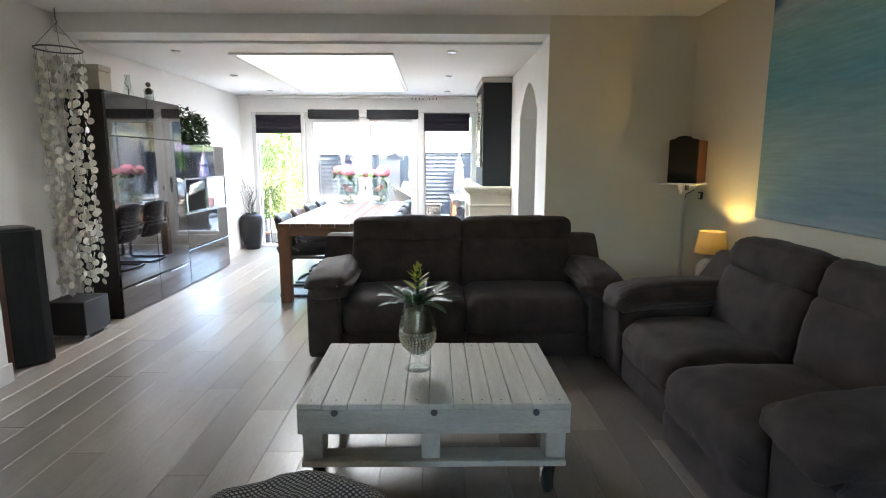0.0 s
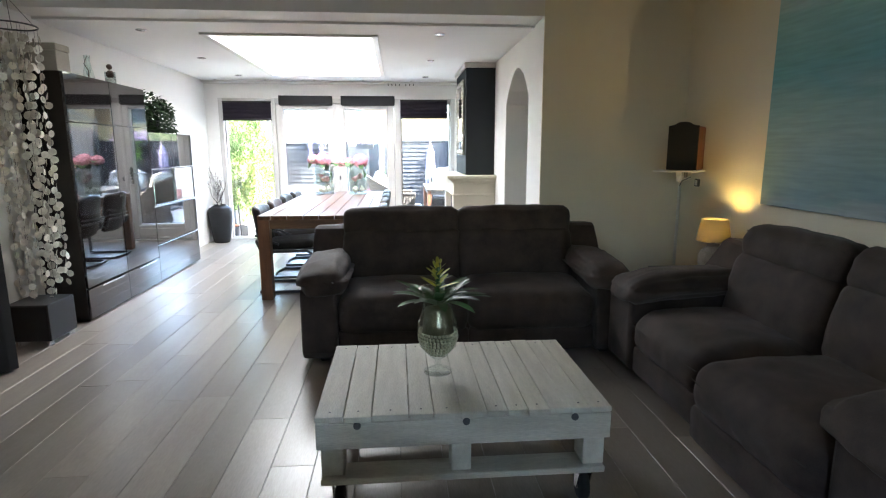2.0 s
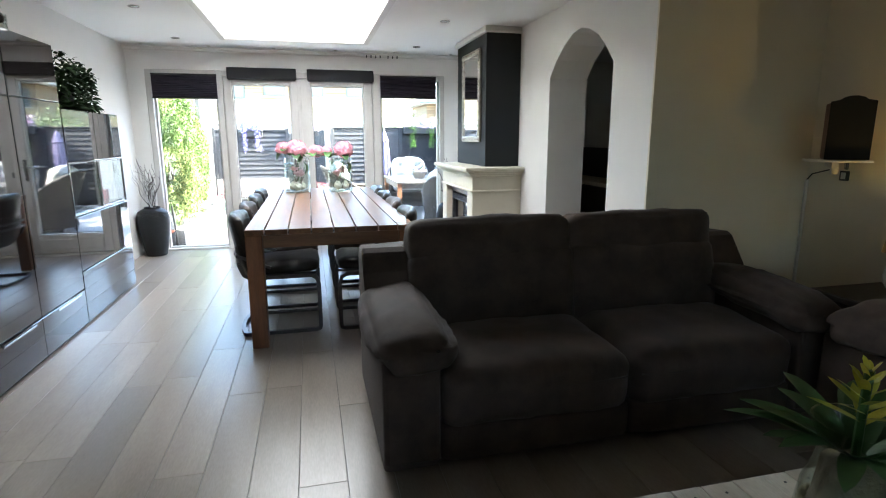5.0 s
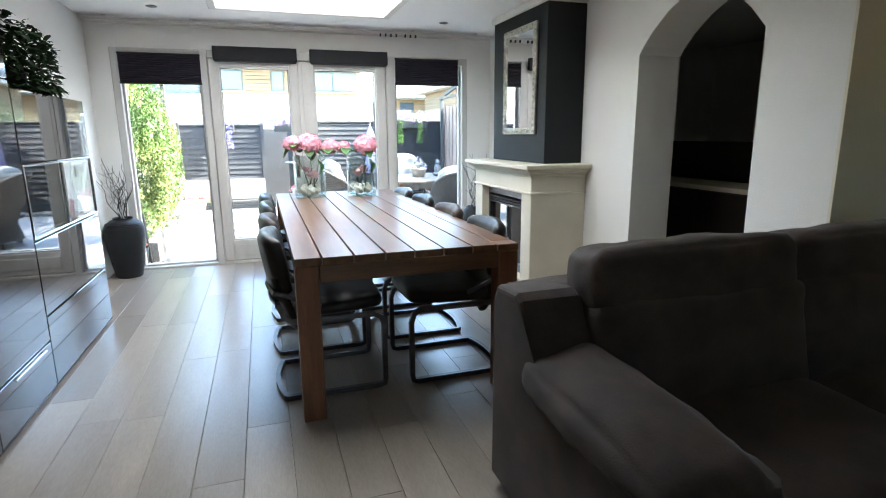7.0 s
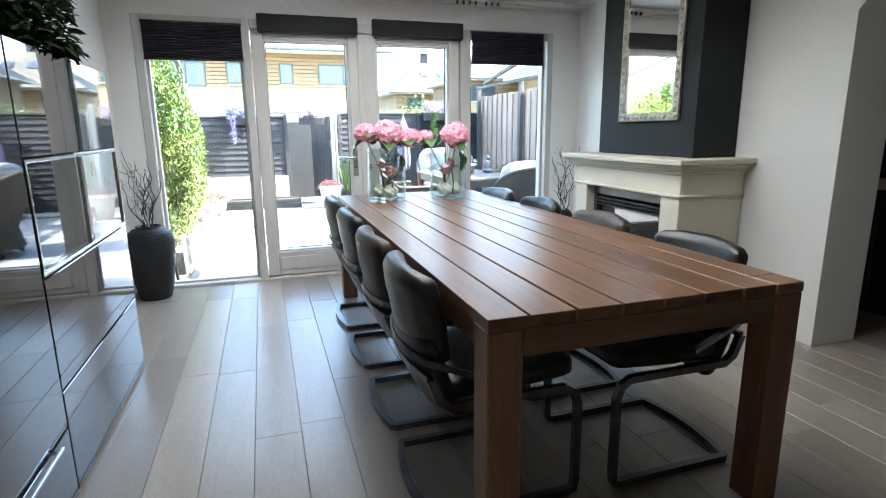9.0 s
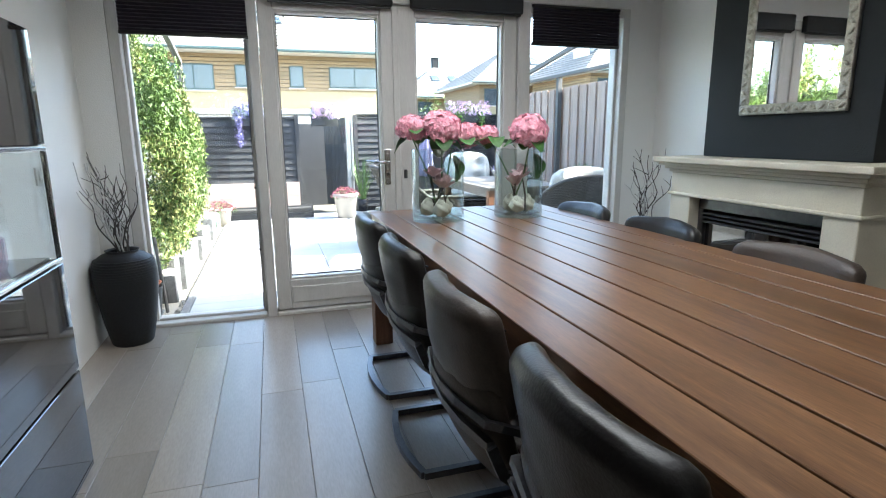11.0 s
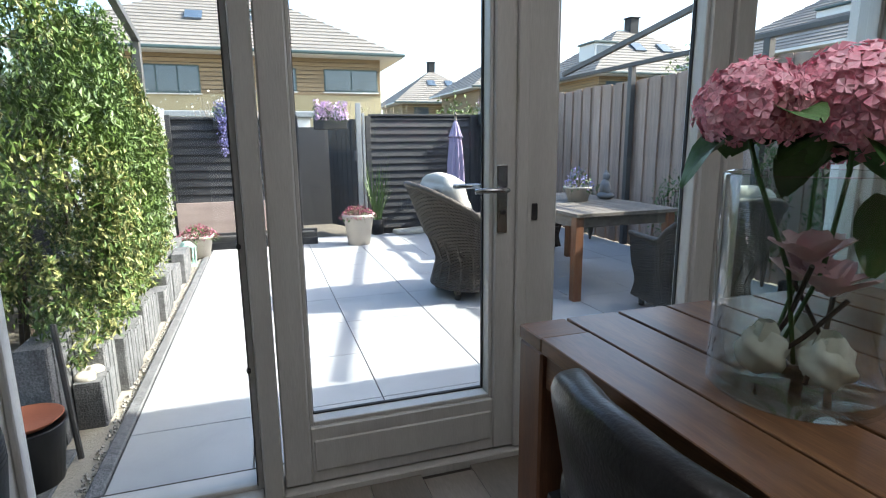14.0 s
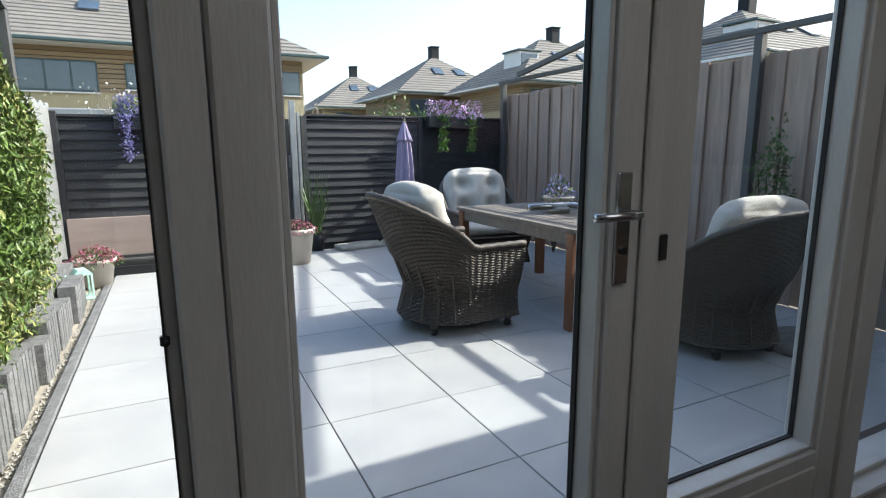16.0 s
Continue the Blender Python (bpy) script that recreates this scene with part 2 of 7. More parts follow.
def ell(bm, points, depth, axis):
    """A prism: an outline of (a, b) pairs carried along an axis from depth[0] to depth[1]."""
    def put(a, b, d):
        return {"x": (d, a, b), "y": (a, d, b), "z": (a, b, d)}[axis]
    lo = [bm.verts.new(put(a, b, depth[0])) for a, b in points]
    hi = [bm.verts.new(put(a, b, depth[1])) for a, b in points]
    bm.faces.new(lo)
    bm.faces.new(hi[::-1])
    for i in range(len(lo)):
        j = (i + 1) % len(lo)
        bm.faces.new((lo[i], lo[j], hi[j], hi[i]))
    return bm

# ---- the rooms: plan ----
LX, RX, DX = -2.95, 2.20, 1.00        # left wall, living room's right wall, dining room's right wall
BY, MY, GY = -1.70, 5.00, 9.12        # wall behind, beam between the rooms, glazed wall
LZ, DZ = 2.51, 2.345                  # ceilings
TZ = -0.125                           # terrace

structure(part("subfloor", box(LX - 0.3, 4.4, BY - 0.3, GY + 0.2, -0.14, -0.012), SEAM))


def wall(name, *boxes_, material=WALL):
    bm = bmesh.new()
    for b in boxes_:
        box(*b, bm=bm)
    return structure(part(name, bm, material))


wall("wall_left", (LX - 0.25, LX, BY - 0.25, GY + 0.20, -0.1, 2.60))
wall("wall_left_near", (LX, -2.56, BY, 3.66, 0.0, LZ))
structure(part("baseboard_1", box(-2.56, -2.545, BY, 3.675, 0.0, 0.12, 0.003), TRIM))
wall("wall_right", (RX, RX + 0.25, BY - 0.25, MY + 0.30, -0.1, 2.60), material=WALLC)
wall("wall_behind", (LX, -0.6, BY - 0.25, BY, -0.1, 2.60), (0.7, RX, BY - 0.25, BY, -0.1, 2.60), (-0.6, 0.7, BY - 0.25, BY, -0.1, 0.95), (-0.6, 0.7, BY - 0.25, BY, 2.25, 2.60))
# assumed window, never in view: an added opening for daylight from behind
win = thing("window_2", "assumed white framed window, unseen behind the camera, added to let daylight in", "window", (0.05, BY - 0.1, 0), kind="structure")
part("window_frame", box(-0.65, -0.59, -0.05, 0.05, 0.95, 2.25, 0.004), TRIM, win)
part("window_frame", box(0.59, 0.65, -0.05, 0.05, 0.95, 2.25, 0.004), TRIM, win)
part("window_frame", box(-0.03, 0.03, -0.05, 0.05, 1.01, 2.19, 0.004), TRIM, win)
part("window_frame", box(-0.59, 0.59, -0.05, 0.05, 0.95, 1.01, 0.004), TRIM, win)
part("window_frame", box(-0.59, 0.59, -0.05, 0.05, 2.19, 2.25, 0.004), TRIM, win)
part("pane", box(-0.59, -0.03, -0.004, 0.004, 1.01, 2.19), DIMPANE, win).visible_shadow = False
part("pane", box(0.03, 0.59, -0.004, 0.004, 1.01, 2.19), DIMPANE, win).visible_shadow = False

# partition beside the sofa, with the dining room's wall and its pointed arch
AY0, AY1, ATH = 5.47, 6.47, 0.34
wall("wall_partition", (DX, RX, MY, MY + 0.015, -0.1, 2.60), (DX + ATH, RX, MY + 0.015, MY + 0.18, -0.1, 2.60), material=WALLC)
bm = bmesh.new()
box(DX, DX + ATH, MY + 0.015, AY0, -0.1, 2.55, bm=bm)
box(DX, DX + ATH, AY1, GY + 0.20, -0.1, 2.55, bm=bm)
arch = [(AY0, 1.82), (AY0 + 0.10, 1.93), (AY0 + 0.22, 2.03), (AY0 + 0.36, 2.095), (AY0 + 0.48, 2.12), (AY1 - 0.40, 2.105), (AY1 - 0.26, 2.04), (AY1 - 0.12, 1.94), (AY1 - 0.04, 1.86), (AY1, 1.81)]
ell(bm, arch + [(AY1, 2.55), (AY0, 2.55)], (DX, DX + ATH), "x")
structure(part("wall_dining_right", bm, WALL))
# the dark kitchen beyond the arch
for i, b in enumerate(((4.2, 4.4, MY + 0.18, GY + 0.2, -0.1, 2.6), (DX + ATH, 4.2, GY, GY + 0.2, -0.1, 2.6), (RX + 0.25, 4.2, MY, MY + 0.18, -0.1, 2.6))):
    wall("wall_kitchen_%d" % (i + 1), b)
structure(part("ceiling_kitchen", box(DX + ATH, 4.2, MY + 0.18, GY, DZ, DZ + 0.2), CEIL))
# beam and ceilings
wall("beam", (LX, DX, MY, MY + 0.30, DZ + 0.02, 2.75), material=CEIL)
structure(part("ceiling_living", box(LX - 0.25, RX + 0.25, BY - 0.25, MY, LZ, LZ + 0.25), CEIL))
SX0, SX1, SY0, SY1 = -1.78, -0.37, 5.76, 8.32
bm = bmesh.new()
for b in ((LX, SX0, MY + 0.30, GY + 0.2), (SX1, DX, MY + 0.30, GY + 0.2), (SX0, SX1, MY + 0.30, SY0), (SX0, SX1, SY1, GY + 0.2)):
    box(*b, DZ, DZ + 0.22, bm=bm)
structure(part("ceiling_dining", bm, CEIL))
sl = thing("skylight", "white framed flat roof light with opal glass", "skylight", kind="structure")
for b in ((SX0 - 0.06, SX1 + 0.06, SY0 - 0.06, SY0, DZ - 0.018, DZ), (SX0 - 0.06, SX1 + 0.06, SY1, SY1 + 0.06, DZ - 0.018, DZ), (SX0 - 0.06, SX0, SY0, SY1, DZ - 0.018, DZ), (SX1, SX1 + 0.06, SY0, SY1, DZ - 0.018, DZ)):
    part("trim", box(*b, 0.004), TRIM, sl)
for b in ((SX0, SX1, SY0 - 0.03, SY0, DZ + 0.22, DZ + 0.42), (SX0, SX1, SY1, SY1 + 0.03, DZ + 0.22, DZ + 0.42), (SX0 - 0.03, SX0, SY0, SY1, DZ + 0.22, DZ + 0.42), (SX1, SX1 + 0.03, SY0, SY1, DZ + 0.22, DZ + 0.42)):
    part("upstand", box(*b), TRIM, sl)
part("pane", box(SX0 - 0.03, SX1 + 0.03, SY0 - 0.03, SY1 + 0.03, DZ + 0.42, DZ + 0.44), OPAL, sl)

# ---- glazed wall ----
gw = thing("window_1", "white painted timber glazed wall with two doors and two side lights", "glazed wall", kind="structure")
FT = 2.10
structure(part("wall_glazed_left", box(LX, -2.765, GY - 0.04, GY + 0.20, -0.1, 2.6), WALL))
structure(part("wall_glazed_right", box(0.72, DX, GY - 0.04, GY + 0.20, -0.1, 2.6), WALL))
structure(part("wall_over_glazing", box(-2.765, 0.72, GY - 0.04, GY + 0.20, FT, 2.6), WALL))
for x0, x1 in ((-2.765, -2.70), (-2.008, -1.945), (-0.195, -0.10), (0.66, 0.72)):
    part("frame_post", box(x0, x1, GY - 0.05, GY + 0.12, -0.02, FT, 0.006), FRAMEP, gw)
for x0, x1 in ((-2.70, -2.008), (-1.945, -0.195), (-0.10, 0.66)):
    part("frame_head", box(x0, x1, GY - 0.05, GY + 0.12, FT - 0.07, FT, 0.005), FRAMEP, gw)
    part("frame_sill", box(x0, x1, GY - 0.06, GY + 0.14, -0.06, 0.022, 0.005), FRAMEP, gw)
for x0, x1 in ((-2.70, -2.008), (-0.10, 0.66)):
    for b in ((x0, x0 + 0.022, 0.022, FT - 0.07), (x1 - 0.022, x1, 0.022, FT - 0.07)):
        part("glazing_bead", box(b[0], b[1], GY + 0.005, GY + 0.06, b[2], b[3], 0.004), FRAMEP, gw)
    part("glazing_bead", box(x0 + 0.022, x1 - 0.022, GY + 0.005, GY + 0.06, 0.022, 0.04, 0.004), FRAMEP, gw)
    part("pane", box(x0 + 0.02, x1 - 0.02, GY + 0.028, GY + 0.034, 0.03, FT - 0.07), PANE, gw).visible_shadow = False

for x in (-2.030, -0.078):
    part("gasket", box(x - 0.0015, x + 0.0015, GY + 0.002, GY + 0.027, 0.04, FT - 0.07), RUBBER, gw, "black rubber glazing seal")
    for z in (0.455, 0.865):
        lt = part("latch", box(x - 0.006, x + 0.008, GY - 0.001, GY + 0.012, z - 0.008, z + 0.007, 0.002), BLACKPLASTIC, gw, "small black window latch")
        part("latch_knob", lathe([(0.0, 0), (0.005, 0), (0.006, 0.007), (0.0, 0.009)], 12), BLACKPLASTIC, lt).matrix_basis = pose(x + 0.002, GY - 0.001, z - 0.001, 90)


def door(name, x0, x1, g0, g1, label):
    d = thing(name, label, "door", kind="structure")
    y0, y1 = GY - 0.035, GY + 0.075
    part("stile", box(x0, g0, y0, y1, 0.03, FT - 0.075, 0.006), FRAMEP, d)
    part("stile", box(g1, x1, y0, y1, 0.03, FT - 0.075, 0.006), FRAMEP, d)
    part("bottom_rail", box(g0, g1, y0 + 0.002, y1, 0.03, 0.235, 0.005), FRAMEP, d)
    part("panel", box(g0 + 0.01, g1 - 0.01, y0 - 0.006, y0 + 0.004, 0.075, 0.19, 0.005), FRAMEP, d)
    part("top_rail", box(g0, g1, y0 + 0.002, y1, 1.96, FT - 0.075, 0.005), FRAMEP, d)
    for b in ((g0, g0 + 0.014, 0.235, 1.96), (g1 - 0.014, g1, 0.235, 1.96), (g0 + 0.014, g1 - 0.014, 0.235, 0.25), (g0 + 0.014, g1 - 0.014, 1.945, 1.96)):
        part("glazing_bead", box(b[0], b[1], GY - 0.02, GY + 0.06, b[2], b[3], 0.003), FRAMEP, d)
    part("pane", box(g0 + 0.01, g1 - 0.01, GY + 0.050, GY + 0.056, 0.24, 1.95), PANE, d).visible_shadow = False
    for b in ((g0 + 0.014, g0 + 0.019, 0.25, 1.945), (g1 - 0.019, g1 - 0.014, 0.25, 1.945), (g0 + 0.019, g1 - 0.019, 0.25, 0.255), (g0 + 0.019, g1 - 0.019, 1.94, 1.945)):
        part("gasket", box(b[0], b[1], GY + 0.035, GY + 0.049, b[2], b[3]), RUBBER, d, "black rubber glazing seal")
    return d


d1 = door("door_1", -1.94, -1.085, -1.850, -1.182, "white glazed garden door with a steel lever handle, closed")
d2 = door("door_2", -1.078, -0.20, -0.945, -0.30, "white glazed garden door, closed")
hx, hz, hy = -1.155, 1.015, GY - 0.035
pl = part("handle_plate", box(hx - 0.02, hx + 0.02, hy - 0.008, hy, 0.86, 1.10, 0.004, 2), CHROME, d1, "satin steel lock plate")
part("lever", tube([(hx, hy, hz), (hx, hy - 0.05, hz), (hx - 0.03, hy - 0.055, hz), (hx - 0.12, hy - 0.055, hz)], 0.009, 10), CHROME, pl, "satin steel lever", True)
part("lock_cylinder", lathe([(0.0, 0), (0.009, 0), (0.009, 0.006), (0.0, 0.006)], 12), BLACKPLASTIC, pl).matrix_basis = pose(hx, hy - 0.008, 0.935, 90)
part("astragal", box(-1.105, -1.06, hy - 0.016, hy - 0.001, 0.03, FT - 0.08, 0.005), FRAMEP, d2)
part("outer_lever", tube([(hx, GY + 0.075, hz), (hx, GY + 0.125, hz), (hx - 0.03, GY + 0.13, hz), (hx - 0.12, GY + 0.13, hz)], 0.009, 10), CHROME, d1, "satin steel lever", True)
part("keyhole_plate", box(-1.040, -1.016, hy - 0.006, hy, 0.90, 0.96, 0.003), STEEL, d2)

# blinds
for x0, x1, z0, z1, lab in ((-2.70, -2.00, 1.775, 2.055, "aubergine pleated blind, mostly raised"), (-0.10, 0.61, 1.81, 2.085, "aubergine pleated blind, mostly raised")):
    b = thing("pleated_blind", lab, "blind", group="pleated blinds")
    part("head_rail", box(x0, x1, GY - 0.078, GY - 0.052, z1 - 0.02, z1, 0.003), BLACKPLASTIC, b)
    n = 12
    for i in range(n):
        za, zb = z0 + 0.02 + (z1 - z0 - 0.04) * i / n, z0 + 0.02 + (z1 - z0 - 0.04) * (i + 1) / n
        bm = bmesh.new()
        zm = (za + zb) / 2
        ell(bm, [(GY - 0.058, za), (GY - 0.082, zm), (GY - 0.058, zb), (GY - 0.054, zb), (GY - 0.078, zm), (GY - 0.054, za)], (x0 + 0.004, x1 - 0.004), "x")
        part("pleat", bm, PURPLE, b)
    part("bottom_rail", box(x0, x1, GY - 0.08, GY - 0.052, z0, z0 + 0.02, 0.003), BLACKPLASTIC, b)
for x0, x1 in ((-1.885, -1.105), (-0.98, -0.185)):
    b = thing("roller_blind", "black roller blind cassette fully rolled up above a door", "blind", group="roller blinds")
    part("cassette", box(x0, x1, GY - 0.105, GY - 0.051, 2.005, 2.135, 0.008, 2), BLACKFAB, b)
    part("bottom_bar", box(x0 + 0.01, x1 - 0.01, GY - 0.085, GY - 0.07, 1.992, 2.004, 0.003), BLACKPLASTIC, b)
rail = thing("curtain_rail", "white ceiling-mounted curtain track along the glazed wall", "curtain rail")
part("track", box(LX + 0.02, 0.97, GY - 0.22, GY - 0.17, DZ - 0.045, DZ - 0.02, 0.004), TRIM, rail)
for i in range(6):
    part("bracket", box(LX + 0.2 + i * 0.7, LX + 0.23 + i * 0.7, GY - 0.205, GY - 0.185, DZ - 0.021, DZ, 0.002), TRIM, rail)
for i in range(7):
    x = -0.28 + i * 0.055 + (0.04 if i > 3 else 0)
    part("glider", box(x, x + 0.012, GY - 0.21, GY - 0.18, DZ - 0.075, DZ - 0.044, 0.002), BLACKPLASTIC, rail)
structure(part("trim", box(LX, DX, GY - 0.075, GY - 0.04, DZ - 0.05, DZ, 0.012), TRIM))

# ceiling spots
for x, y in ((0.235, 5.62), (0.235, 7.05), (0.25, 8.46), (-2.28, 8.45), (-2.28, 7.05), (-2.28, 5.62)):
    s = thing("ceiling_spot", "small round recessed ceiling spot, switched on, chrome ring", "spotlight", (x, y, DZ), group="ceiling spots")
    part("ring", lathe([(0.030, 0.0), (0.042, 0.0), (0.045, -0.004), (0.040, -0.008), (0.030, -0.005)], 24), CHROME, s, "", True)
    part("bulb", lathe([(0.0, -0.003), (0.029, -0.003), (0.029, 0.0), (0.0, 0.0)], 20), glow_mat("spot_glow", (1.0, 0.93, 0.82), 6.0) if "spot" not in MATS else MATS["spot"], s)
    MATS.setdefault("spot", s.children[-1].data.materials[0])

# ---- living room ----
def loft(bm, rings, close=True):
    for a, b in zip(rings, rings[1:]):
        for i in range(len(a)):
            bm.faces.new((a[i], a[(i + 1) % len(a)], b[(i + 1) % len(b)], b[i]))
    if close:
        bm.faces.new(rings[0])
        bm.faces.new(rings[-1][::-1])
    return bm


def side_profile(low, wing):
    """Outline (y, z) of a sofa's side: level along the armrest, then sweeping up to the back."""
    pts = [(0.03, 0.045), (0.0, 0.09), (0.0, low - 0.04), (0.03, low), (0.30, low + 0.01)]
    for i in range(7):
        t = i / 6
        pts.append((0.42 + 0.30 * t, low + 0.012 + (wing - low - 0.03) * t ** 2.2))
    return pts + [(0.755, wing), (0.90, wing - 0.01), (0.93, wing - 0.06), (0.94, 0.045)]


def sofa(width, seats, label, at, rz, seed, jut=(0.0, 0.0), soft=0.055, aw=0.225):
    """A two-seater: its front looks along -y, its origin lies on the floor at the middle of its front edge.
    jut: how far each seat stands forward; soft: the roundness of its cushions."""
    s = thing("sofa", label, "sofa", at, rz, "sofas round the coffee table")
    w = width / 2
    part("base", cushion((width - 0.30, 0.82, 0.22), 0.03, 0.0, 8, 0.001, seed, m=pose(0, 0.49, 0.155)), SOFA, s, "", True)
    part("back_frame", cushion((width - 0.10, 0.17, 0.73), 0.03, 0.004, 10, 0.002, seed + 1, m=pose(0, 0.86, 0.425, -2)), SOFA, s, "", True)
    for sx in (-1, 1):
        bm = bmesh.new()
        ell(bm, side_profile(0.50, 0.795), (sx * w, sx * (w - aw)), "x")
        bmesh.ops.bevel(bm, geom=[e for e in bm.edges if abs(e.verts[0].co.x - e.verts[1].co.x) < 1e-5], offset=0.02, segments=3, affect="EDGES", profile=0.5)
        arm = part("armrest", bm, SOFA, s, "", False)
        pad = cushion((aw + 0.06, 0.70, 0.135), 0.062, 0.022, 18, 0.005, seed + 3 * sx, freq=8)
        for v in pad.verts:
            f = max(0.0, -v.co.y - 0.10)
            v.co.z += 0.05 * (v.co.y + 0.35) - 0.6 * f * f
            v.co.x += -sx * 0.03 * (v.co.z < 0)
        pad.transform(pose(sx * (w - aw / 2 - 0.008), 0.335, 0.535, 0, sx * 6, 0))
        part("arm_pad", pad, SOFA, arm, "padded suede armrest", True)
        part("piping", tube([(sx * (w + 0.012), 0.08, 0.535), (sx * (w + 0.014), 0.30, 0.55), (sx * (w + 0.006), 0.60, 0.575)], 0.004, 6), PIPING, arm)
    iw = (width - 2 * aw) / seats
    for k in range(seats):
        cx = -w + aw + iw * (k + 0.5)
        j = -jut[k]
        part("front_panel", cushion((iw - 0.010, 0.08, 0.17), 0.03, 0.006, 9, 0.002, seed + k, m=pose(cx, 0.060 + j, 0.135)), SOFA, s, "", True)
        st = cushion((iw - 0.004, 0.74, 0.255), soft + 0.02, 0.012, 20, 0.005, seed + 5 + k, freq=6)
        for v in st.verts:
            u = (v.co.y + 0.37) / 0.74
            if v.co.z > 0:
                v.co.z += 0.018 * math.sin(math.pi * min(1.0, u * 1.3)) * (1 - (v.co.x / (iw * 0.5)) ** 4)
        st.transform(pose(cx, 0.372 + j, 0.318, 2.0))
        seat = part("seat_cushion", st, SOFA, s, "", True)
        part("seam", tube([(cx + iw * q, -0.004 + j + 0.02 * (2 * abs(q)) ** 6, 0.345) for q in (-0.46, -0.3, -0.1, 0.1, 0.3, 0.46)], 0.003, 6), PIPING, seat)
        part("back_cushion", cushion((iw - 0.004, 0.22, 0.42), soft, 0.022, 18, 0.006, seed + 9 + k, freq=6, m=pose(cx, 0.660, 0.570, -12)), SOFA, s, "", True)
        hi = part("head_cushion", cushion((iw - 0.006, 0.235, 0.225), soft, 0.016, 18, 0.006, seed + 14 + k, freq=7, m=pose(cx, 0.733, 0.812, -9)), SOFA, s, "", True)
        part("piping", tube([(cx + iw * q, 0.648 + 0.01 * (2 * q) ** 8, 0.902 - 0.02 * (2 * q) ** 8) for q in (-0.46, -0.40, -0.2, 0.0, 0.2, 0.40, 0.46)], 0.004, 6), PIPING, hi)
    for sx in (-1, 1):
        for y in (0.12, 0.84):
            part("foot", box(sx * (w - 0.13) - 0.03, sx * (w - 0.13) + 0.03, y - 0.03, y + 0.03, 0.0, 0.046, 0.006), BLACKPLASTIC, s)
    return s


sofa(2.12, 2, "dark brown suede two-seat sofa with plump armrests before the dining table", (0.285, 3.925, 0), 0, 2.0)
sofa(2.12, 2, "dark brown suede reclining sofa along the wall under the seascape", (1.185, 2.83, 0), -90, 31.0, (0.0, 0.06), 0.085, 0.31)

# pallet coffee table on castors
pt = thing("coffee_table", "white-washed pallet coffee table on four black castors", "coffee table", (0.075, 2.775, 0))
PW, PD = 1.075, 0.72
widths = [0.098, 0.097, 0.128, 0.086, 0.094, 0.092, 0.073, 0.072, 0.075, 0.076, 0.072, 0.076]
gap = (PW - sum(widths)) / (len(widths) - 1)
x = -PW / 2
for i, w in enumerate(widths):
    dy = random.uniform(-0.006, 0.006)
    b = part("top_board", box(x, x + w, -PD / 2 + dy, PD / 2 + dy * 0.5, 0.400 + random.uniform(0, 0.004), 0.424 + random.uniform(-0.002, 0.002), 0.0015), PALLET, pt)
    for y in (-PD / 2 + 0.04, PD / 2 - 0.04):
        part("nail", lathe([(0.004, 0.0), (0.004, 0.0012), (0.0, 0.0012)], 8), STEEL, b).matrix_basis = pose(x + w / 2, y, 0.4245)
    x += w + gap
for y in (-PD / 2 + 0.004, -0.05, PD / 2 - 0.104):
    part("rail", box(-PW / 2, PW / 2, y, y + (0.024 if y < -0.2 else 0.1), 0.298, 0.399, 0.003), PALLETX, pt)
for bx in (-PW / 2 + 0.012, -0.052, PW / 2 - 0.092):
    for y in (-PD / 2 + 0.03, -0.05, PD / 2 - 0.105):
        wdt = 0.082 if abs(bx) > 0.1 else 0.075
        part("block", box(bx, bx + wdt, y, y + 0.1, 0.178, 0.297, 0.004), PALLET, pt)
for y in (-PD / 2 + 0.012, -0.05, PD / 2 - 0.11):
    part("lower_board", box(-PW / 2 + 0.01, PW / 2 - 0.01, y, y + 0.11, 0.152, 0.177, 0.003), PALLETX, pt)
for bx in (-0.39, 0.0, 0.40):
    part("bolt", lathe([(0.0, 0.0), (0.014, 0.0), (0.012, 0.006), (0.0, 0.007)], 14), STEEL, pt, "rusty dark bolt head").matrix_basis = pose(bx, -PD / 2 + 0.003, 0.388, 90)
for sx in (-1, 1):
    for sy in (-1, 1):
        cx, cy = sx * (PW / 2 - 0.07), sy * (PD / 2 - 0.07)
        c = part("castor", box(cx - 0.035, cx + 0.035, cy - 0.045, cy + 0.045, 0.143, 0.152, 0.003), CHROME, pt, "steel swivel castor")
        for o in (-0.026, 0.022):
            part("fork", ell(bmesh.new(), [(cy - 0.03, 0.143), (cy + 0.03, 0.143), (cy + 0.014 - sy * 0.02, 0.05), (cy - 0.014 - sy * 0.02, 0.05)], (cx + o, cx + o + 0.004), "x"), CHROME, c)
        part("wheel", lathe([(0.022, -0.016), (0.056, -0.016), (0.062, -0.008), (0.062, 0.008), (0.056, 0.016), (0.022, 0.016)], 28), RUBBER, c, "black rubber wheel", True).matrix_basis = pose(cx, cy - sy * 0.02, 0.062, 0, 90, 0)
        part("wheel_hub", lathe([(0.0, -0.02), (0.021, -0.02), (0.021, 0.02), (0.0, 0.02)], 16), CHROME, c).matrix_basis = pose(cx, cy - sy * 0.02, 0.062, 0, 90, 0)

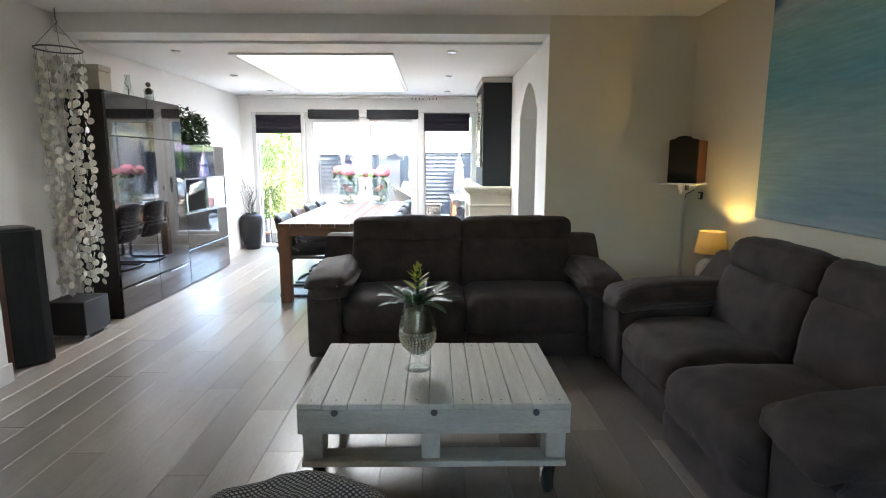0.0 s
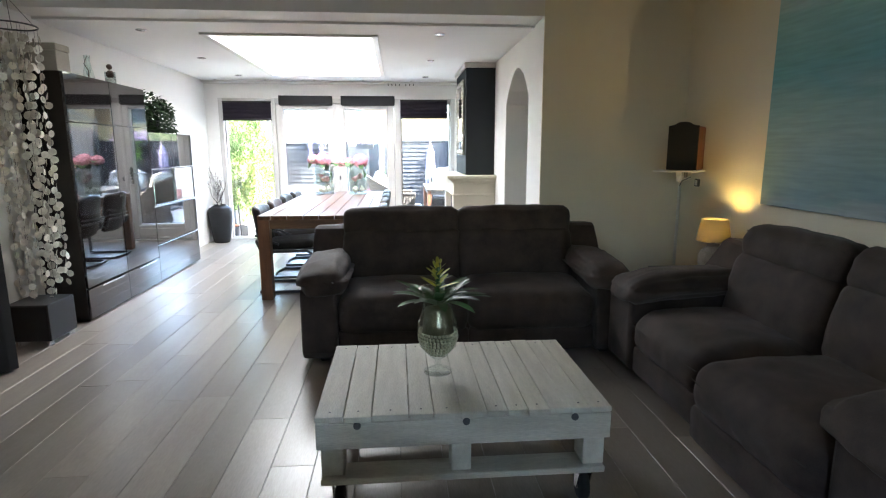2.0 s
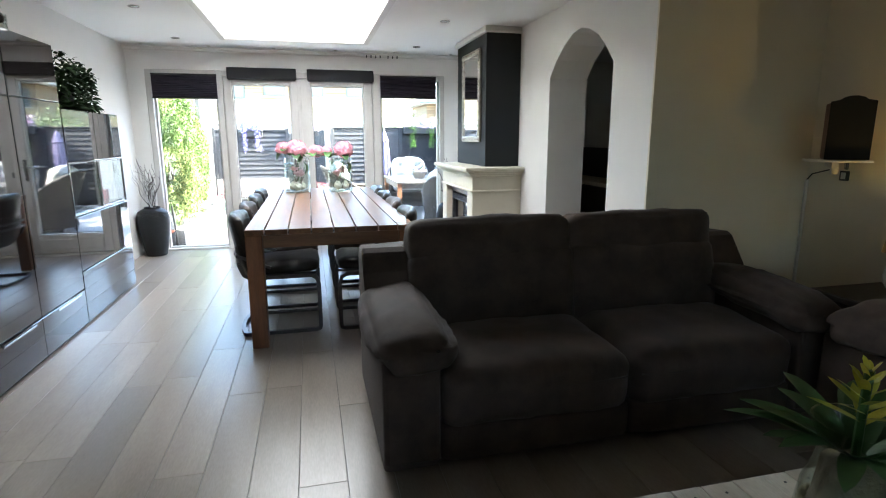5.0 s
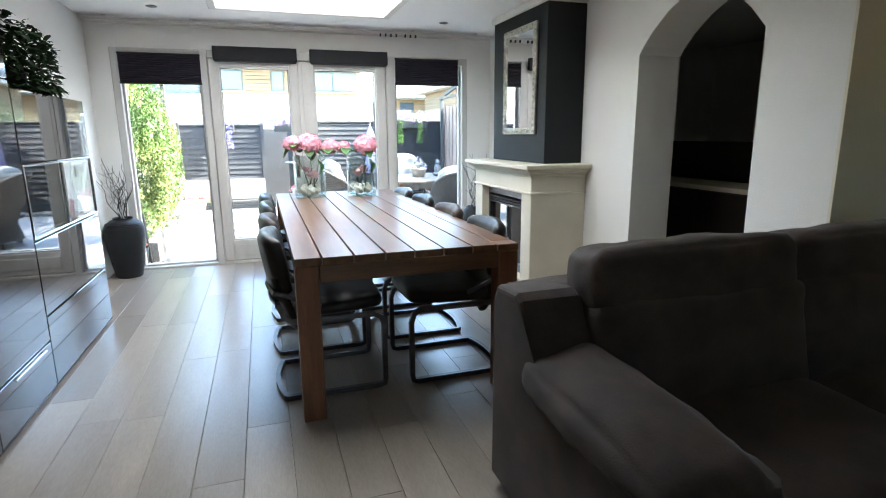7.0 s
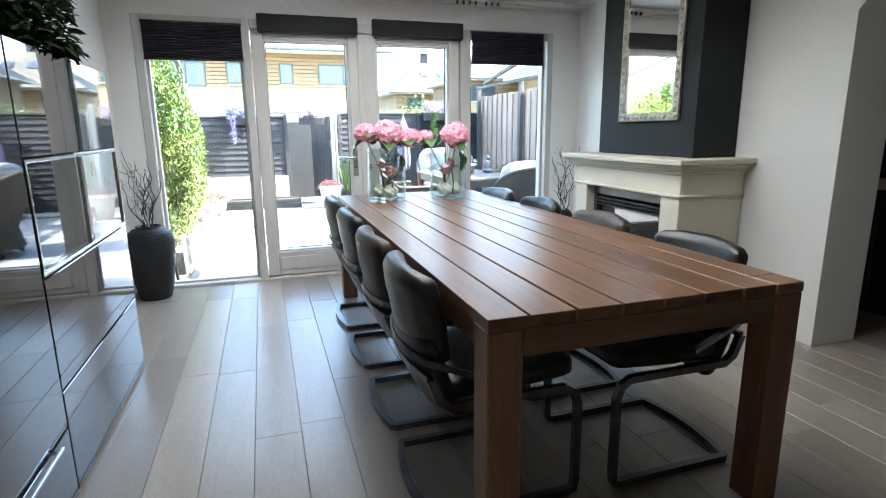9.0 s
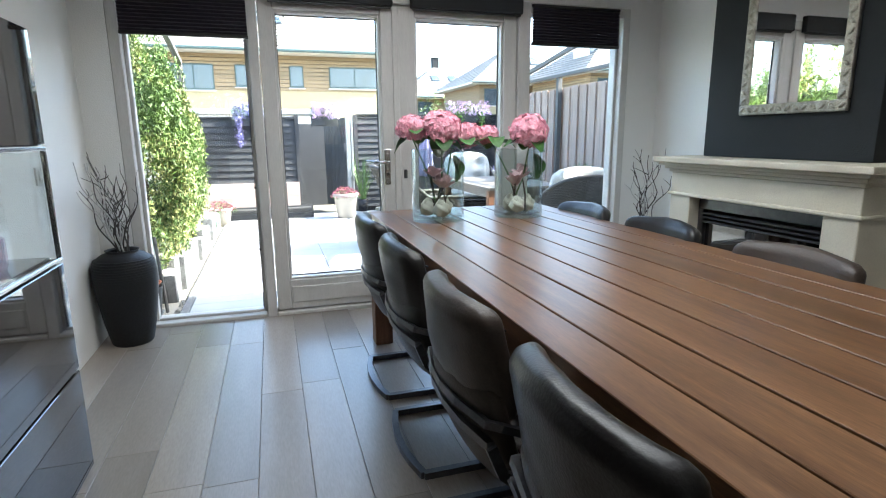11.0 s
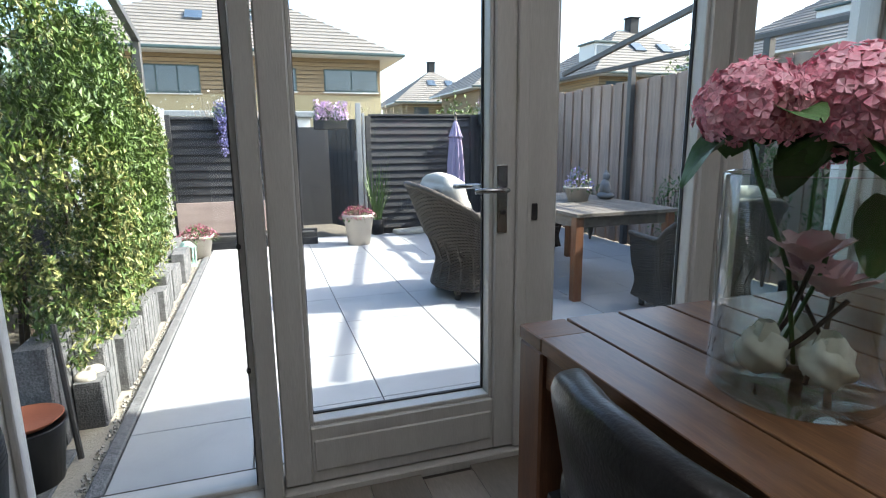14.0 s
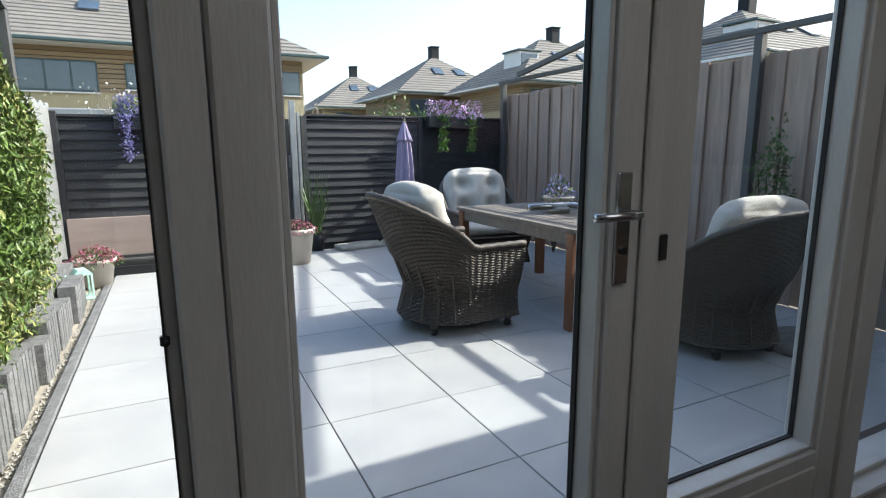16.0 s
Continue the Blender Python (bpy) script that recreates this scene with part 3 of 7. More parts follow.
# glass vase with beads and a bromeliad
GREEN = mat("bromeliad_leaf", (0.035, 0.10, 0.025), (0.020, 0.065, 0.018), 0.4, 12, 120, 0.1, stretch=(3, 3, 0.6))
YELLOW = mat("bromeliad_bract", (0.55, 0.45, 0.04), (0.30, 0.34, 0.04), 0.45, 12, 120, 0.1)
BEADS = mat("cream_beads", (0.66, 0.60, 0.44), (0.46, 0.42, 0.30), 0.35, 60, 200, 0.1)
# opaque tone for a translucent pot, lightened for the light shining through it
INNERPOT = mat("brown_inner_pot", (0.24, 0.20, 0.13), (0.13, 0.11, 0.075), 0.9, 30, 150, 0.4)


def leaf(bm, base, az, length, width, lift, droop, n=7, fold=0.2, twist=0.0):
    """One long pointed leaf that rises from base and bends over."""
    d = Vector((math.cos(az), math.sin(az), 0))
    side = Vector((-math.sin(az), math.cos(az), 0))
    rows = []
    for i in range(n):
        t = i / (n - 1)
        out = length * (math.sin(lift) * t + 0.25 * droop * t * t)
        up = length * (math.cos(lift) * t - droop * t * t * 0.7)
        c = Vector(base) + d * out + Vector((0, 0, up))
        w = width * (0.55 + 1.2 * t) * (1 - t) ** 0.6 if t < 1 else 0.0005
        w = max(w, 0.0008)
        s2 = side * w + Vector((0, 0, twist * w * t))
        rows.append([bm.verts.new(c - s2 + Vector((0, 0, fold * w))), bm.verts.new(c), bm.verts.new(c + s2 + Vector((0, 0, fold * w)))])
    for a, b in zip(rows, rows[1:]):
        for k in (0, 1):
            bm.faces.new((a[k], a[k + 1], b[k + 1], b[k]))


vs = thing("vase", "footed clear glass vase half filled with cream beads", "vase", (0.0, 2.79, 0.4245))
vs.scale = (1.22, 1.22, 1.38)
part("glass", lathe([(0.0, 0.0), (0.048, 0.0), (0.050, 0.004), (0.030, 0.010), (0.012, 0.018), (0.011, 0.040), (0.030, 0.052), (0.062, 0.085), (0.074, 0.120), (0.068, 0.160), (0.054, 0.200), (0.052, 0.225), (0.064, 0.262), (0.066, 0.264), (0.060, 0.262), (0.049, 0.225), (0.051, 0.200), (0.065, 0.160), (0.071, 0.120), (0.059, 0.087), (0.028, 0.055), (0.0, 0.050)], 40), GOBLET, vs, "", True).visible_shadow = False
bm = bmesh.new()
k = 0
for i in range(7):
    z = 0.060 + i * 0.0115
    R = (0.030, 0.045, 0.056, 0.063, 0.067, 0.068, 0.068)[i] - 0.004
    m = int(2 * math.pi * R / 0.0125)
    for j in range(m):
        bmesh.ops.create_icosphere(bm, subdivisions=1, radius=0.0062, matrix=Matrix.Translation((R * math.cos(2 * math.pi * (j + 0.5 * i) / m), R * math.sin(2 * math.pi * (j + 0.5 * i) / m), z)))
tagged(part("beads", bm, BEADS, vs, "small cream glass beads", True), kind="stuff")
# brownish inner pot; the light through it is put into its colour
part("core", lathe([(0.0, 0.058), (0.020, 0.058), (0.048, 0.085), (0.058, 0.12), (0.052, 0.145), (0.045, 0.200), (0.0, 0.21)], 24), INNERPOT, vs, "brownish inner pot", True)
br = thing("bromeliad", "bromeliad with glossy green leaves and a yellow flower spike", "plant", (0.0, 2.79, 0.720))
br.scale = (1.06, 1.06, 0.92)
for i in range(24):
    bm = bmesh.new()
    a = i * 2.4 + random.uniform(-0.2, 0.2)
    leaf(bm, (0.018 * math.cos(a), 0.018 * math.sin(a), 0.0), a, random.uniform(0.16, 0.22), 0.026, random.uniform(0.55, 1.10), random.uniform(0.25, 0.60), 9, 0.35)
    part("leaf", bm, GREEN, br, "", True)
part("stem", tube([(0, 0, 0), (0, 0, 0.09), (0.002, 0, 0.19)], 0.008, 8), GREEN, br)
for i in range(20):
    bm = bmesh.new()
    t = i / 20
    a = i * 2.4
    leaf(bm, (0, 0, 0.07 + 0.12 * t), a, 0.095 - 0.06 * t, 0.013 - 0.004 * t, 1.15 - 0.85 * t, 0.12, 6)
    part("bract", bm, YELLOW, br, "yellow pointed bract", True)

# woven throw over a pouf close to the camera
KNIT = mat("woven_wool", (0.42, 0.40, 0.36), (0.06, 0.055, 0.05), 0.95, 95, 300, 0.6, grain=0.2)
kn, kl = KNIT.node_tree.nodes, KNIT.node_tree.links
waves = []
for turn in (0.785, -0.785):
    kc, km, kw = kn.new("ShaderNodeTexCoord"), kn.new("ShaderNodeMapping"), kn.new("ShaderNodeTexWave")
    km.inputs["Rotation"].default_value = (0.3, 0.2, turn)
    kw.inputs["Scale"].default_value, kw.inputs["Distortion"].default_value = 26.0, 1.2
    kl.new(kc.outputs["Object"], km.inputs[0])
    kl.new(km.outputs[0], kw.inputs[0])
    waves.append(kw)
kx, kr = kn.new("ShaderNodeMath"), kn.new("ShaderNodeValToRGB")
kx.operation = "MULTIPLY"
kl.new(waves[0].outputs["Fac"], kx.inputs[0])
kl.new(waves[1].outputs["Fac"], kx.inputs[1])
kr.color_ramp.elements[0].position, kr.color_ramp.elements[1].position = 0.14, 0.34
kr.color_ramp.elements[0].color, kr.color_ramp.elements[1].color = (0.035, 0.033, 0.03, 1), (0.40, 0.38, 0.34, 1)
kl.new(kx.outputs[0], kr.inputs[0])
kl.new(kr.outputs[0], kn["Principled BSDF"].inputs["Base Color"])
pf = thing("pouf", "round pouf covered with a black and cream woven throw", "pouf", (-0.30, 1.60, 0.045))
bm = lathe([(0.0, 0.0), (0.28, 0.0), (0.315, 0.06), (0.325, 0.2), (0.315, 0.34), (0.27, 0.40), (0.18, 0.43), (0.0, 0.44)], 48)
part("body", bm, KNIT, pf, "", True)
for a in range(4):
    part("foot", lathe([(0.0, -0.045), (0.025, -0.045), (0.03, 0.001), (0.0, 0.001)], 14), BLACKPLASTIC, pf).matrix_basis = pose(0.2 * math.cos(a * 1.571 + 0.78), 0.2 * math.sin(a * 1.571 + 0.78), 0)
bm = bmesh.new()
bmesh.ops.create_grid(bm, x_segments=40, y_segments=40, size=0.36)
for v in bm.verts:
    r = v.co.length
    z = 0.452 - max(0.0, r - 0.22) ** 1.5 * 1.9
    n1 = noise.noise(Vector((v.co.x * 6, v.co.y * 6, 3.3)))
    v.co.z = z + 0.022 * n1 + 0.008 * noise.noise(v.co * 22)
bmesh.ops.solidify(bm, geom=bm.faces, thickness=0.012)
part("throw", bm, KNIT, pf, "creased woven throw", True)

# side table, lamp, wall speaker
stb = thing("side_table", "small dark wooden side table in the corner", "side table", (1.935, 4.175, 0))
part("tabletop", box(-0.255, 0.255, -0.25, 0.25, 0.465, 0.50, 0.006), DARKWOOD, stb)
part("apron", box(-0.225, 0.225, -0.22, 0.22, 0.40, 0.464, 0.004), DARKWOOD, stb)
for sx in (-1, 1):
    for sy in (-1, 1):
        part("leg", box(sx * 0.20 - 0.022, sx * 0.20 + 0.022, sy * 0.195 - 0.022, sy * 0.195 + 0.022, 0, 0.399, 0.004), DARKWOOD, stb)
STONEWARE = mat("cream_crackle_stoneware", (0.52, 0.48, 0.40), (0.30, 0.28, 0.24), 0.7, 18, 90, 0.5, grain=0.15)
SHADE = bpy.data.materials.new("linen_shade")
SHADE.use_nodes = True
sn, sk = SHADE.node_tree.nodes, SHADE.node_tree.links
tl, df, mx, nz = sn.new("ShaderNodeBsdfTranslucent"), sn.new("ShaderNodeBsdfDiffuse"), sn.new("ShaderNodeMixShader"), sn.new("ShaderNodeTexNoise")
nz.inputs["Scale"].default_value = 130
rp = sn.new("ShaderNodeValToRGB")
rp.color_ramp.elements[0].color, rp.color_ramp.elements[1].color = (0.24, 0.20, 0.13, 1), (0.40, 0.34, 0.23, 1)
sk.new(nz.outputs[0], rp.inputs[0])
sk.new(rp.outputs[0], tl.inputs[0])
sk.new(rp.outputs[0], df.inputs[0])
mx.inputs[0].default_value = 0.30
sk.new(df.outputs[0], mx.inputs[1])
sk.new(tl.outputs[0], mx.inputs[2])
sk.new(mx.outputs[0], sn["Material Output"].inputs[0])
lp = thing("table_lamp", "stoneware table lamp with a brown linen shade, switched on", "lamp", (2.027, 4.184, 0.50))
lp.scale = (1.0, 1.0, 1.12)
part("base", lathe([(0.0, 0.0), (0.055, 0.0), (0.062, 0.01), (0.088, 0.05), (0.094, 0.085), (0.086, 0.12), (0.060, 0.15), (0.040, 0.16), (0.036, 0.17), (0.042, 0.178), (0.0, 0.18)], 36), STONEWARE, lp, "cream stoneware base with worn glaze", True)
part("stem", tube([(0, 0, 0.178), (0, 0, 0.245)], 0.006, 8), CHROME, lp)
part("shade", lathe([(0.112, 0.20), (0.086, 0.335), (0.084, 0.335), (0.110, 0.20)], 40), SHADE, lp, "tapered brown linen shade", True)
part("bulb", lathe([(0.0, 0.245), (0.014, 0.247), (0.026, 0.272), (0.022, 0.294), (0.0, 0.302)], 20), glow_mat("bulb_glow", (1.0, 0.64, 0.18), 8.0), lp, "glowing bulb", True)

bk = thing("wall_bracket", "white wall shelf bracket holding a loudspeaker", "bracket", (1.985, 4.635, 1.195), -42)
part("plate", box(-0.155, 0.155, -0.15, 0.12, -0.012, 0.0, 0.003), TRIM, bk)
part("arm", box(-0.018, 0.018, -0.02, 0.298, -0.05, -0.012, 0.003), TRIM, bk)
part("clip", box(0.045, 0.06, -0.06, 0.0, -0.055, -0.012, 0.003), STEEL, bk)
part("swivel", lathe([(0.0, -0.085), (0.018, -0.085), (0.022, -0.05), (0.0, -0.05)], 16), TRIM, bk)
duct = thing("cable_duct", "slim white cable duct running down the wall", "cable duct", (2.185, 4.999, 0))
part("channel", box(-0.010, 0.010, -0.016, 0.0, 0.0, 1.05, 0.002), TRIM, duct)
part("cable", tube([(0.0, -0.008, 1.05), (-0.01, -0.05, 1.09), (-0.02, -0.20, 1.13)], 0.004, 6), RUBBER, duct, "black speaker cable")
spk = thing("wall_speaker", "bookshelf loudspeaker with cherry sides and black cloth front", "speaker", (2.02, 4.622, 1.196), -42)
part("cabinet", box(-0.10, 0.10, -0.11, 0.12, 0.0, 0.32, 0.006), CHERRY, spk)
bm = bmesh.new()
ell(bm, [(-0.104, 0.002), (0.104, 0.002), (0.104, 0.322)] + [(0.104 * math.cos(a) * 0.62, 0.322 + 0.03 * math.sin(a)) for a in (0.3, 0.8, 1.3, 1.84, 2.34, 2.84)] + [(-0.104, 0.322)], (-0.132, -0.111), "y")
part("grille", bm, CLOTHBLK, spk, "black cloth grille with a rounded top")
so = thing("wall_socket", "small grey wall switch beside the bracket", "switch", (2.196, 4.74, 1.09))
part("plate", box(-0.012, 0.003, -0.03, 0.03, -0.03, 0.03, 0.004), BLACKPLASTIC, so)
part("rocker", box(-0.017, -0.012, -0.015, 0.015, -0.02, 0.02, 0.002), TRIM, so)

# seascape on the right wall
SEA = bpy.data.materials.new("seascape_print")
SEA.use_nodes = True
sn, sk = SEA.node_tree.nodes, SEA.node_tree.links
tc, sp = sn.new("ShaderNodeTexCoord"), sn.new("ShaderNodeSeparateXYZ")
sk.new(tc.outputs["Object"], sp.inputs[0])
mp = sn.new("ShaderNodeMapping")
mp.inputs["Scale"].default_value = (1, 0.8, 3.2)
mp.inputs["Rotation"].default_value = (0.35, 0, 0)
sk.new(tc.outputs["Object"], mp.inputs[0])
nz = sn.new("ShaderNodeTexNoise")
nz.inputs["Scale"].default_value, nz.inputs["Detail"].default_value, nz.inputs["Distortion"].default_value = 2.2, 7, 0.8
sk.new(mp.outputs[0], nz.inputs["Vector"])
mp2 = sn.new("ShaderNodeMapping")
mp2.inputs["Scale"].default_value = (1, 1.2, 14)
sk.new(tc.outputs["Object"], mp2.inputs[0])
n2 = sn.new("ShaderNodeTexNoise")
n2.inputs["Scale"].default_value, n2.inputs["Detail"].default_value = 3.0, 6
sk.new(mp2.outputs[0], n2.inputs["Vector"])
ad = sn.new("ShaderNodeMath")
ad.operation = "MULTIPLY_ADD"
sk.new(nz.outputs[0], ad.inputs[0])
ad.inputs[1].default_value = 0.30
sk.new(sp.outputs["Z"], ad.inputs[2])
rp = sn.new("ShaderNodeValToRGB")
el = rp.color_ramp.elements
stops = ((0.0, (0.15, 0.21, 0.26)), (0.10, (0.30, 0.37, 0.41)), (0.155, (0.19, 0.31, 0.35)), (0.36, (0.27, 0.41, 0.42)), (0.58, (0.13, 0.37, 0.44)), (0.76, (0.24, 0.48, 0.49)), (0.90, (0.50, 0.58, 0.55)), (0.99, (0.60, 0.62, 0.60)))
el[0].position, el[0].color = stops[0][0], (*stops[0][1], 1)
el[1].position, el[1].color = stops[-1][0], (*stops[-1][1], 1)
for p, c in stops[1:-1]:
    e = el.new(p)
    e.color = (*c, 1)
dv = sn.new("ShaderNodeMath")
dv.operation = "DIVIDE"
sk.new(ad.outputs[0], dv.inputs[0])
dv.inputs[1].default_value = 1.65
sk.new(dv.outputs[0], rp.inputs[0])
hs = sn.new("ShaderNodeHueSaturation")
mr = sn.new("ShaderNodeMapRange")
mr.inputs["From Min"].default_value, mr.inputs["From Max"].default_value, mr.inputs["To Min"].default_value, mr.inputs["To Max"].default_value = 0.3, 0.7, 0.88, 1.12
sk.new(n2.outputs[0], mr.inputs[0])
sk.new(mr.outputs[0], hs.inputs["Value"])
# a patch of deep blue sky over the crest at the canvas's upper corner
sl_, sr_, sx_ = sn.new("ShaderNodeMath"), sn.new("ShaderNodeMapRange"), sn.new("ShaderNodeMix")
sl_.operation, sl_.inputs[1].default_value = "MULTIPLY_ADD", 0.5
sk.new(sp.outputs["Y"], sl_.inputs[0])
sk.new(ad.outputs[0], sl_.inputs[2])
sr_.inputs["From Min"].default_value, sr_.inputs["From Max"].default_value = 1.97, 2.05
sk.new(sl_.outputs[0], sr_.inputs["Value"])
sx_.data_type = "RGBA"
sk.new(sr_.outputs[0], sx_.inputs[0])
sk.new(rp.outputs[0], sx_.inputs[6])
sx_.inputs[7].default_value = (0.06, 0.15, 0.33, 1)
sk.new(sx_.outputs[2], hs.inputs["Color"])
sk.new(hs.outputs[0], sn["Principled BSDF"].inputs["Base Color"])
sn["Principled BSDF"].inputs["Roughness"].default_value = 0.6
pic = thing("painting", "large canvas seascape of a breaking turquoise wave", "painting", (RX - 0.002, 2.75, 1.0))
part("canvas", box(-0.03, 0.0, -1.19, 1.19, 0.0, 1.46, 0.004), SEA, pic)

# floor loudspeaker and subwoofer
tw = thing("floor_speaker", "tall floor loudspeaker with cherry sides and black cloth front", "speaker", (-2.70, 4.02, 0), 52)
part("cabinet", box(-0.11, 0.11, -0.10, 0.22, 0.0, 0.90, 0.008), CHERRY, tw)
bm = bmesh.new()
ell(bm, [(-0.112, -0.101), (0.112, -0.101), (0.112, -0.125), (0.06, -0.142), (0.0, -0.148), (-0.06, -0.142), (-0.112, -0.125)], (0.015, 0.905), "z")
part("grille", bm, CLOTHBLK, tw, "curved black cloth grille")
part("top_cap", cushion((0.20, 0.24, 0.03), 0.012, 0.006, 5, 0, m=pose(0, 0.05, 0.908)), BLACKPLASTIC, tw, "", True)
sb = thing("subwoofer", "black cube subwoofer on short feet", "subwoofer", (-2.72, 4.60, 0))
part("cabinet", box(-0.145, 0.145, -0.16, 0.15, 0.04, 0.30, 0.006, 2), BLACKPLASTIC, sb)
part("front_panel", box(-0.135, 0.135, -0.166, -0.160, 0.05, 0.29, 0.003), CLOTHBLK, sb)
for sx in (-1, 1):
    for sy in (-1, 1):
        part("foot", lathe([(0.0, 0), (0.02, 0), (0.016, 0.042), (0.0, 0.042)], 14), CHROME, sb).matrix_basis = pose(sx * 0.11, sy * 0.12, 0)

# shell curtain hanging from a wire ring
SHELL = mat("capiz_shell", (0.72, 0.70, 0.62), (0.56, 0.54, 0.47), 0.25, 12, 60, 0.1, vary=0.12, spec=0.7)
sh = thing("shell_curtain", "hanging mobile of white capiz shell discs on threads", "mobile", (-2.785, 4.78, 2.19))
part("ring", tube([(0.155 * math.cos(a), 0.165 * math.sin(a), 0) for a in (2 * math.pi * i / 28 for i in range(29))], 0.006, 6), STEEL, sh)
part("hook", tube([(0, 0, 0.30), (0, 0, 0.22), (0.012, 0, 0.20), (0, 0, 0.185)], 0.004, 6), STEEL, sh)
for i in range(3):
    a = 2 * math.pi * i / 3
    part("cord", tube([(0.155 * math.cos(a), 0.165 * math.sin(a), 0), (0, 0, 0.19)], 0.002, 5), STEEL, sh)
disc = bpy.data.meshes.new("shell_disc")
bm = bmesh.new()
bmesh.ops.create_cone(bm, cap_ends=True, segments=14, radius1=0.0265, radius2=0.0250, depth=0.0025)
bm.to_mesh(disc)
bm.free()
disc.materials.append(SHELL)
rest = bmesh.new()
cnt = 0
for s_ in range(17):
    a = 2 * math.pi * s_ / 17
    inner = 1.0 if s_ % 2 else 0.62
    px, py = 0.15 * inner * math.cos(a), 0.16 * inner * math.sin(a)
    length = random.uniform(1.75, 2.05)
    th = part("thread", tube([(px, py, 0), (px, py, -length)], 0.0012, 4), STEEL, sh)
    z = -0.08
    while z > -length:
        mm = pose(px + random.uniform(-0.012, 0.012), py + random.uniform(-0.012, 0.012), z, 90 + random.uniform(-14, 14), 0, random.uniform(0, 180))
        if cnt < 290 and math.sin(a) < 0.25:
            o = new("shell_disc", disc)
            o.parent = sh
            o.matrix_basis = mm
            cnt += 1
        else:
            t2 = bmesh.ops.create_cone(rest, cap_ends=True, segments=12, radius1=0.0265, radius2=0.0250, depth=0.0025, matrix=mm)
        z -= random.uniform(0.056, 0.075)
tagged(part("shell_strand_rest", rest, SHELL, sh, "white capiz shell discs"), kind="stuff")

# ---- cabinet wall ----
CF = -2.615


def handle(parent, y0, y1, z):
    h = part("handle", box(CF + 0.014, CF + 0.024, y0, y1, z - 0.006, z + 0.006, 0.002), CHROME, parent, "slim chrome bar handle")
    for y in (y0 + 0.02, y1 - 0.03):
        part("handle_post", box(CF, CF + 0.014, y, y + 0.01, z - 0.004, z + 0.004), CHROME, h)


cb = thing("tall_cabinet", "tall black glass-fronted cabinet with two doors and drawers", "cabinet")
part("side_panel", box(LX + 0.005, CF - 0.02, 5.02, 5.045, 0.0, 1.93, 0.002), DARKWOOD, cb)
part("body", box(LX + 0.005, CF - 0.022, 5.046, 6.33, 0.005, 1.926), DARKWOOD, cb)
for y0, y1 in ((5.022, 5.672), (5.678, 6.328)):
    part("flap_door", box(CF - 0.02, CF, y0, y1, 1.565, 1.928, 0.0025), BLACKGLASS, cb)
    d = part("cabinet_door", box(CF - 0.02, CF, y0, y1, 0.268, 1.559, 0.0025), BLACKGLASS, cb)
    dr = part("drawer", box(CF - 0.02, CF, y0, y1, 0.01, 0.258, 0.0025), BLACKGLASS, cb)
    handle(dr, y0 + 0.17, y1 - 0.12, 0.252)
cb2 = thing("low_cabinet", "low black glass-fronted cabinet with an open glass display niche", "cabinet")
part("body", box(LX + 0.005, CF - 0.022, 6.336, 7.47, 0.005, 0.79), DARKWOOD, cb2)
part("top_box", box(LX + 0.005, CF - 0.022, 6.336, 7.47, 1.165, 1.526), DARKWOOD, cb2)
part("niche_back", box(LX + 0.005, LX + 0.03, 6.336, 7.47, 0.791, 1.164), DARKWOOD, cb2)
part("niche_divider", box(LX + 0.031, CF - 0.022, 6.893, 6.911, 0.801, 1.164), DARKWOOD, cb2)
part("niche_side", box(LX + 0.031, CF - 0.022, 6.337, 6.357, 0.791, 1.164), DARKWOOD, cb2)
for y0, y1 in ((6.338, 6.90), (6.904, 7.468)):
    part("flap_door", box(CF - 0.02, CF, y0, y1, 1.168, 1.526, 0.0025), BLACKGLASS, cb2)
part("cabinet_door", box(CF - 0.02, CF, 6.338, 7.468, 0.395, 0.775, 0.0025), BLACKGLASS, cb2)
part("drawer", box(CF - 0.02, CF, 6.338, 7.468, 0.015, 0.385, 0.0025), BLACKGLASS, cb2)
for y0, y1 in ((6.345, 6.90), (6.906, 7.465)):
    for b in ((y0, y1, 0.785, 0.797), (y0, y1, 1.150, 1.162), (y0, y0 + 0.012, 0.797, 1.150), (y1 - 0.012, y1, 0.797, 1.150)):
        part("niche_frame", box(CF - 0.014, CF + 0.002, *b, 0.002), CHROME, cb2, "bright aluminium glass-door frame")
    part("glass_door", box(CF - 0.010, CF - 0.006, y0 + 0.012, y1 - 0.012, 0.797, 1.150), PANE, cb2)
part("end_glass", box(LX + 0.031, CF - 0.022, 7.463, 7.468, 0.797, 1.150), PANE, cb2)
part("shelf", box(LX + 0.031, CF - 0.03, 6.36, 7.45, 0.792, 0.8005), BLACKGLASS, cb2, "dark glass niche floor")
PINKGLASS = glass_mat("pink_glass", (0.97, 0.80, 0.82), 1.45)
MINT = mat("mint_ceramic", (0.35, 0.62, 0.52), None, 0.35)
WHITEC = mat("white_ceramic", (0.75, 0.74, 0.72), None, 0.35)
bowl = thing("bowl", "pink glass candle bowl in the display niche", "bowl", (-2.76, 7.24, 0.801))
part("glass", lathe([(0.0, 0.0), (0.07, 0.0), (0.078, 0.02), (0.078, 0.10), (0.074, 0.10), (0.072, 0.02), (0.0, 0.008)], 28), PINKGLASS, bowl, "", True)
part("candle", lathe([(0.0, 0.009), (0.03, 0.009), (0.03, 0.06), (0.0, 0.06)], 20), WHITEC, bowl)
jar = thing("jar", "mint green ribbed ceramic jar in the display niche", "jar", (-2.77, 6.62, 0.801))
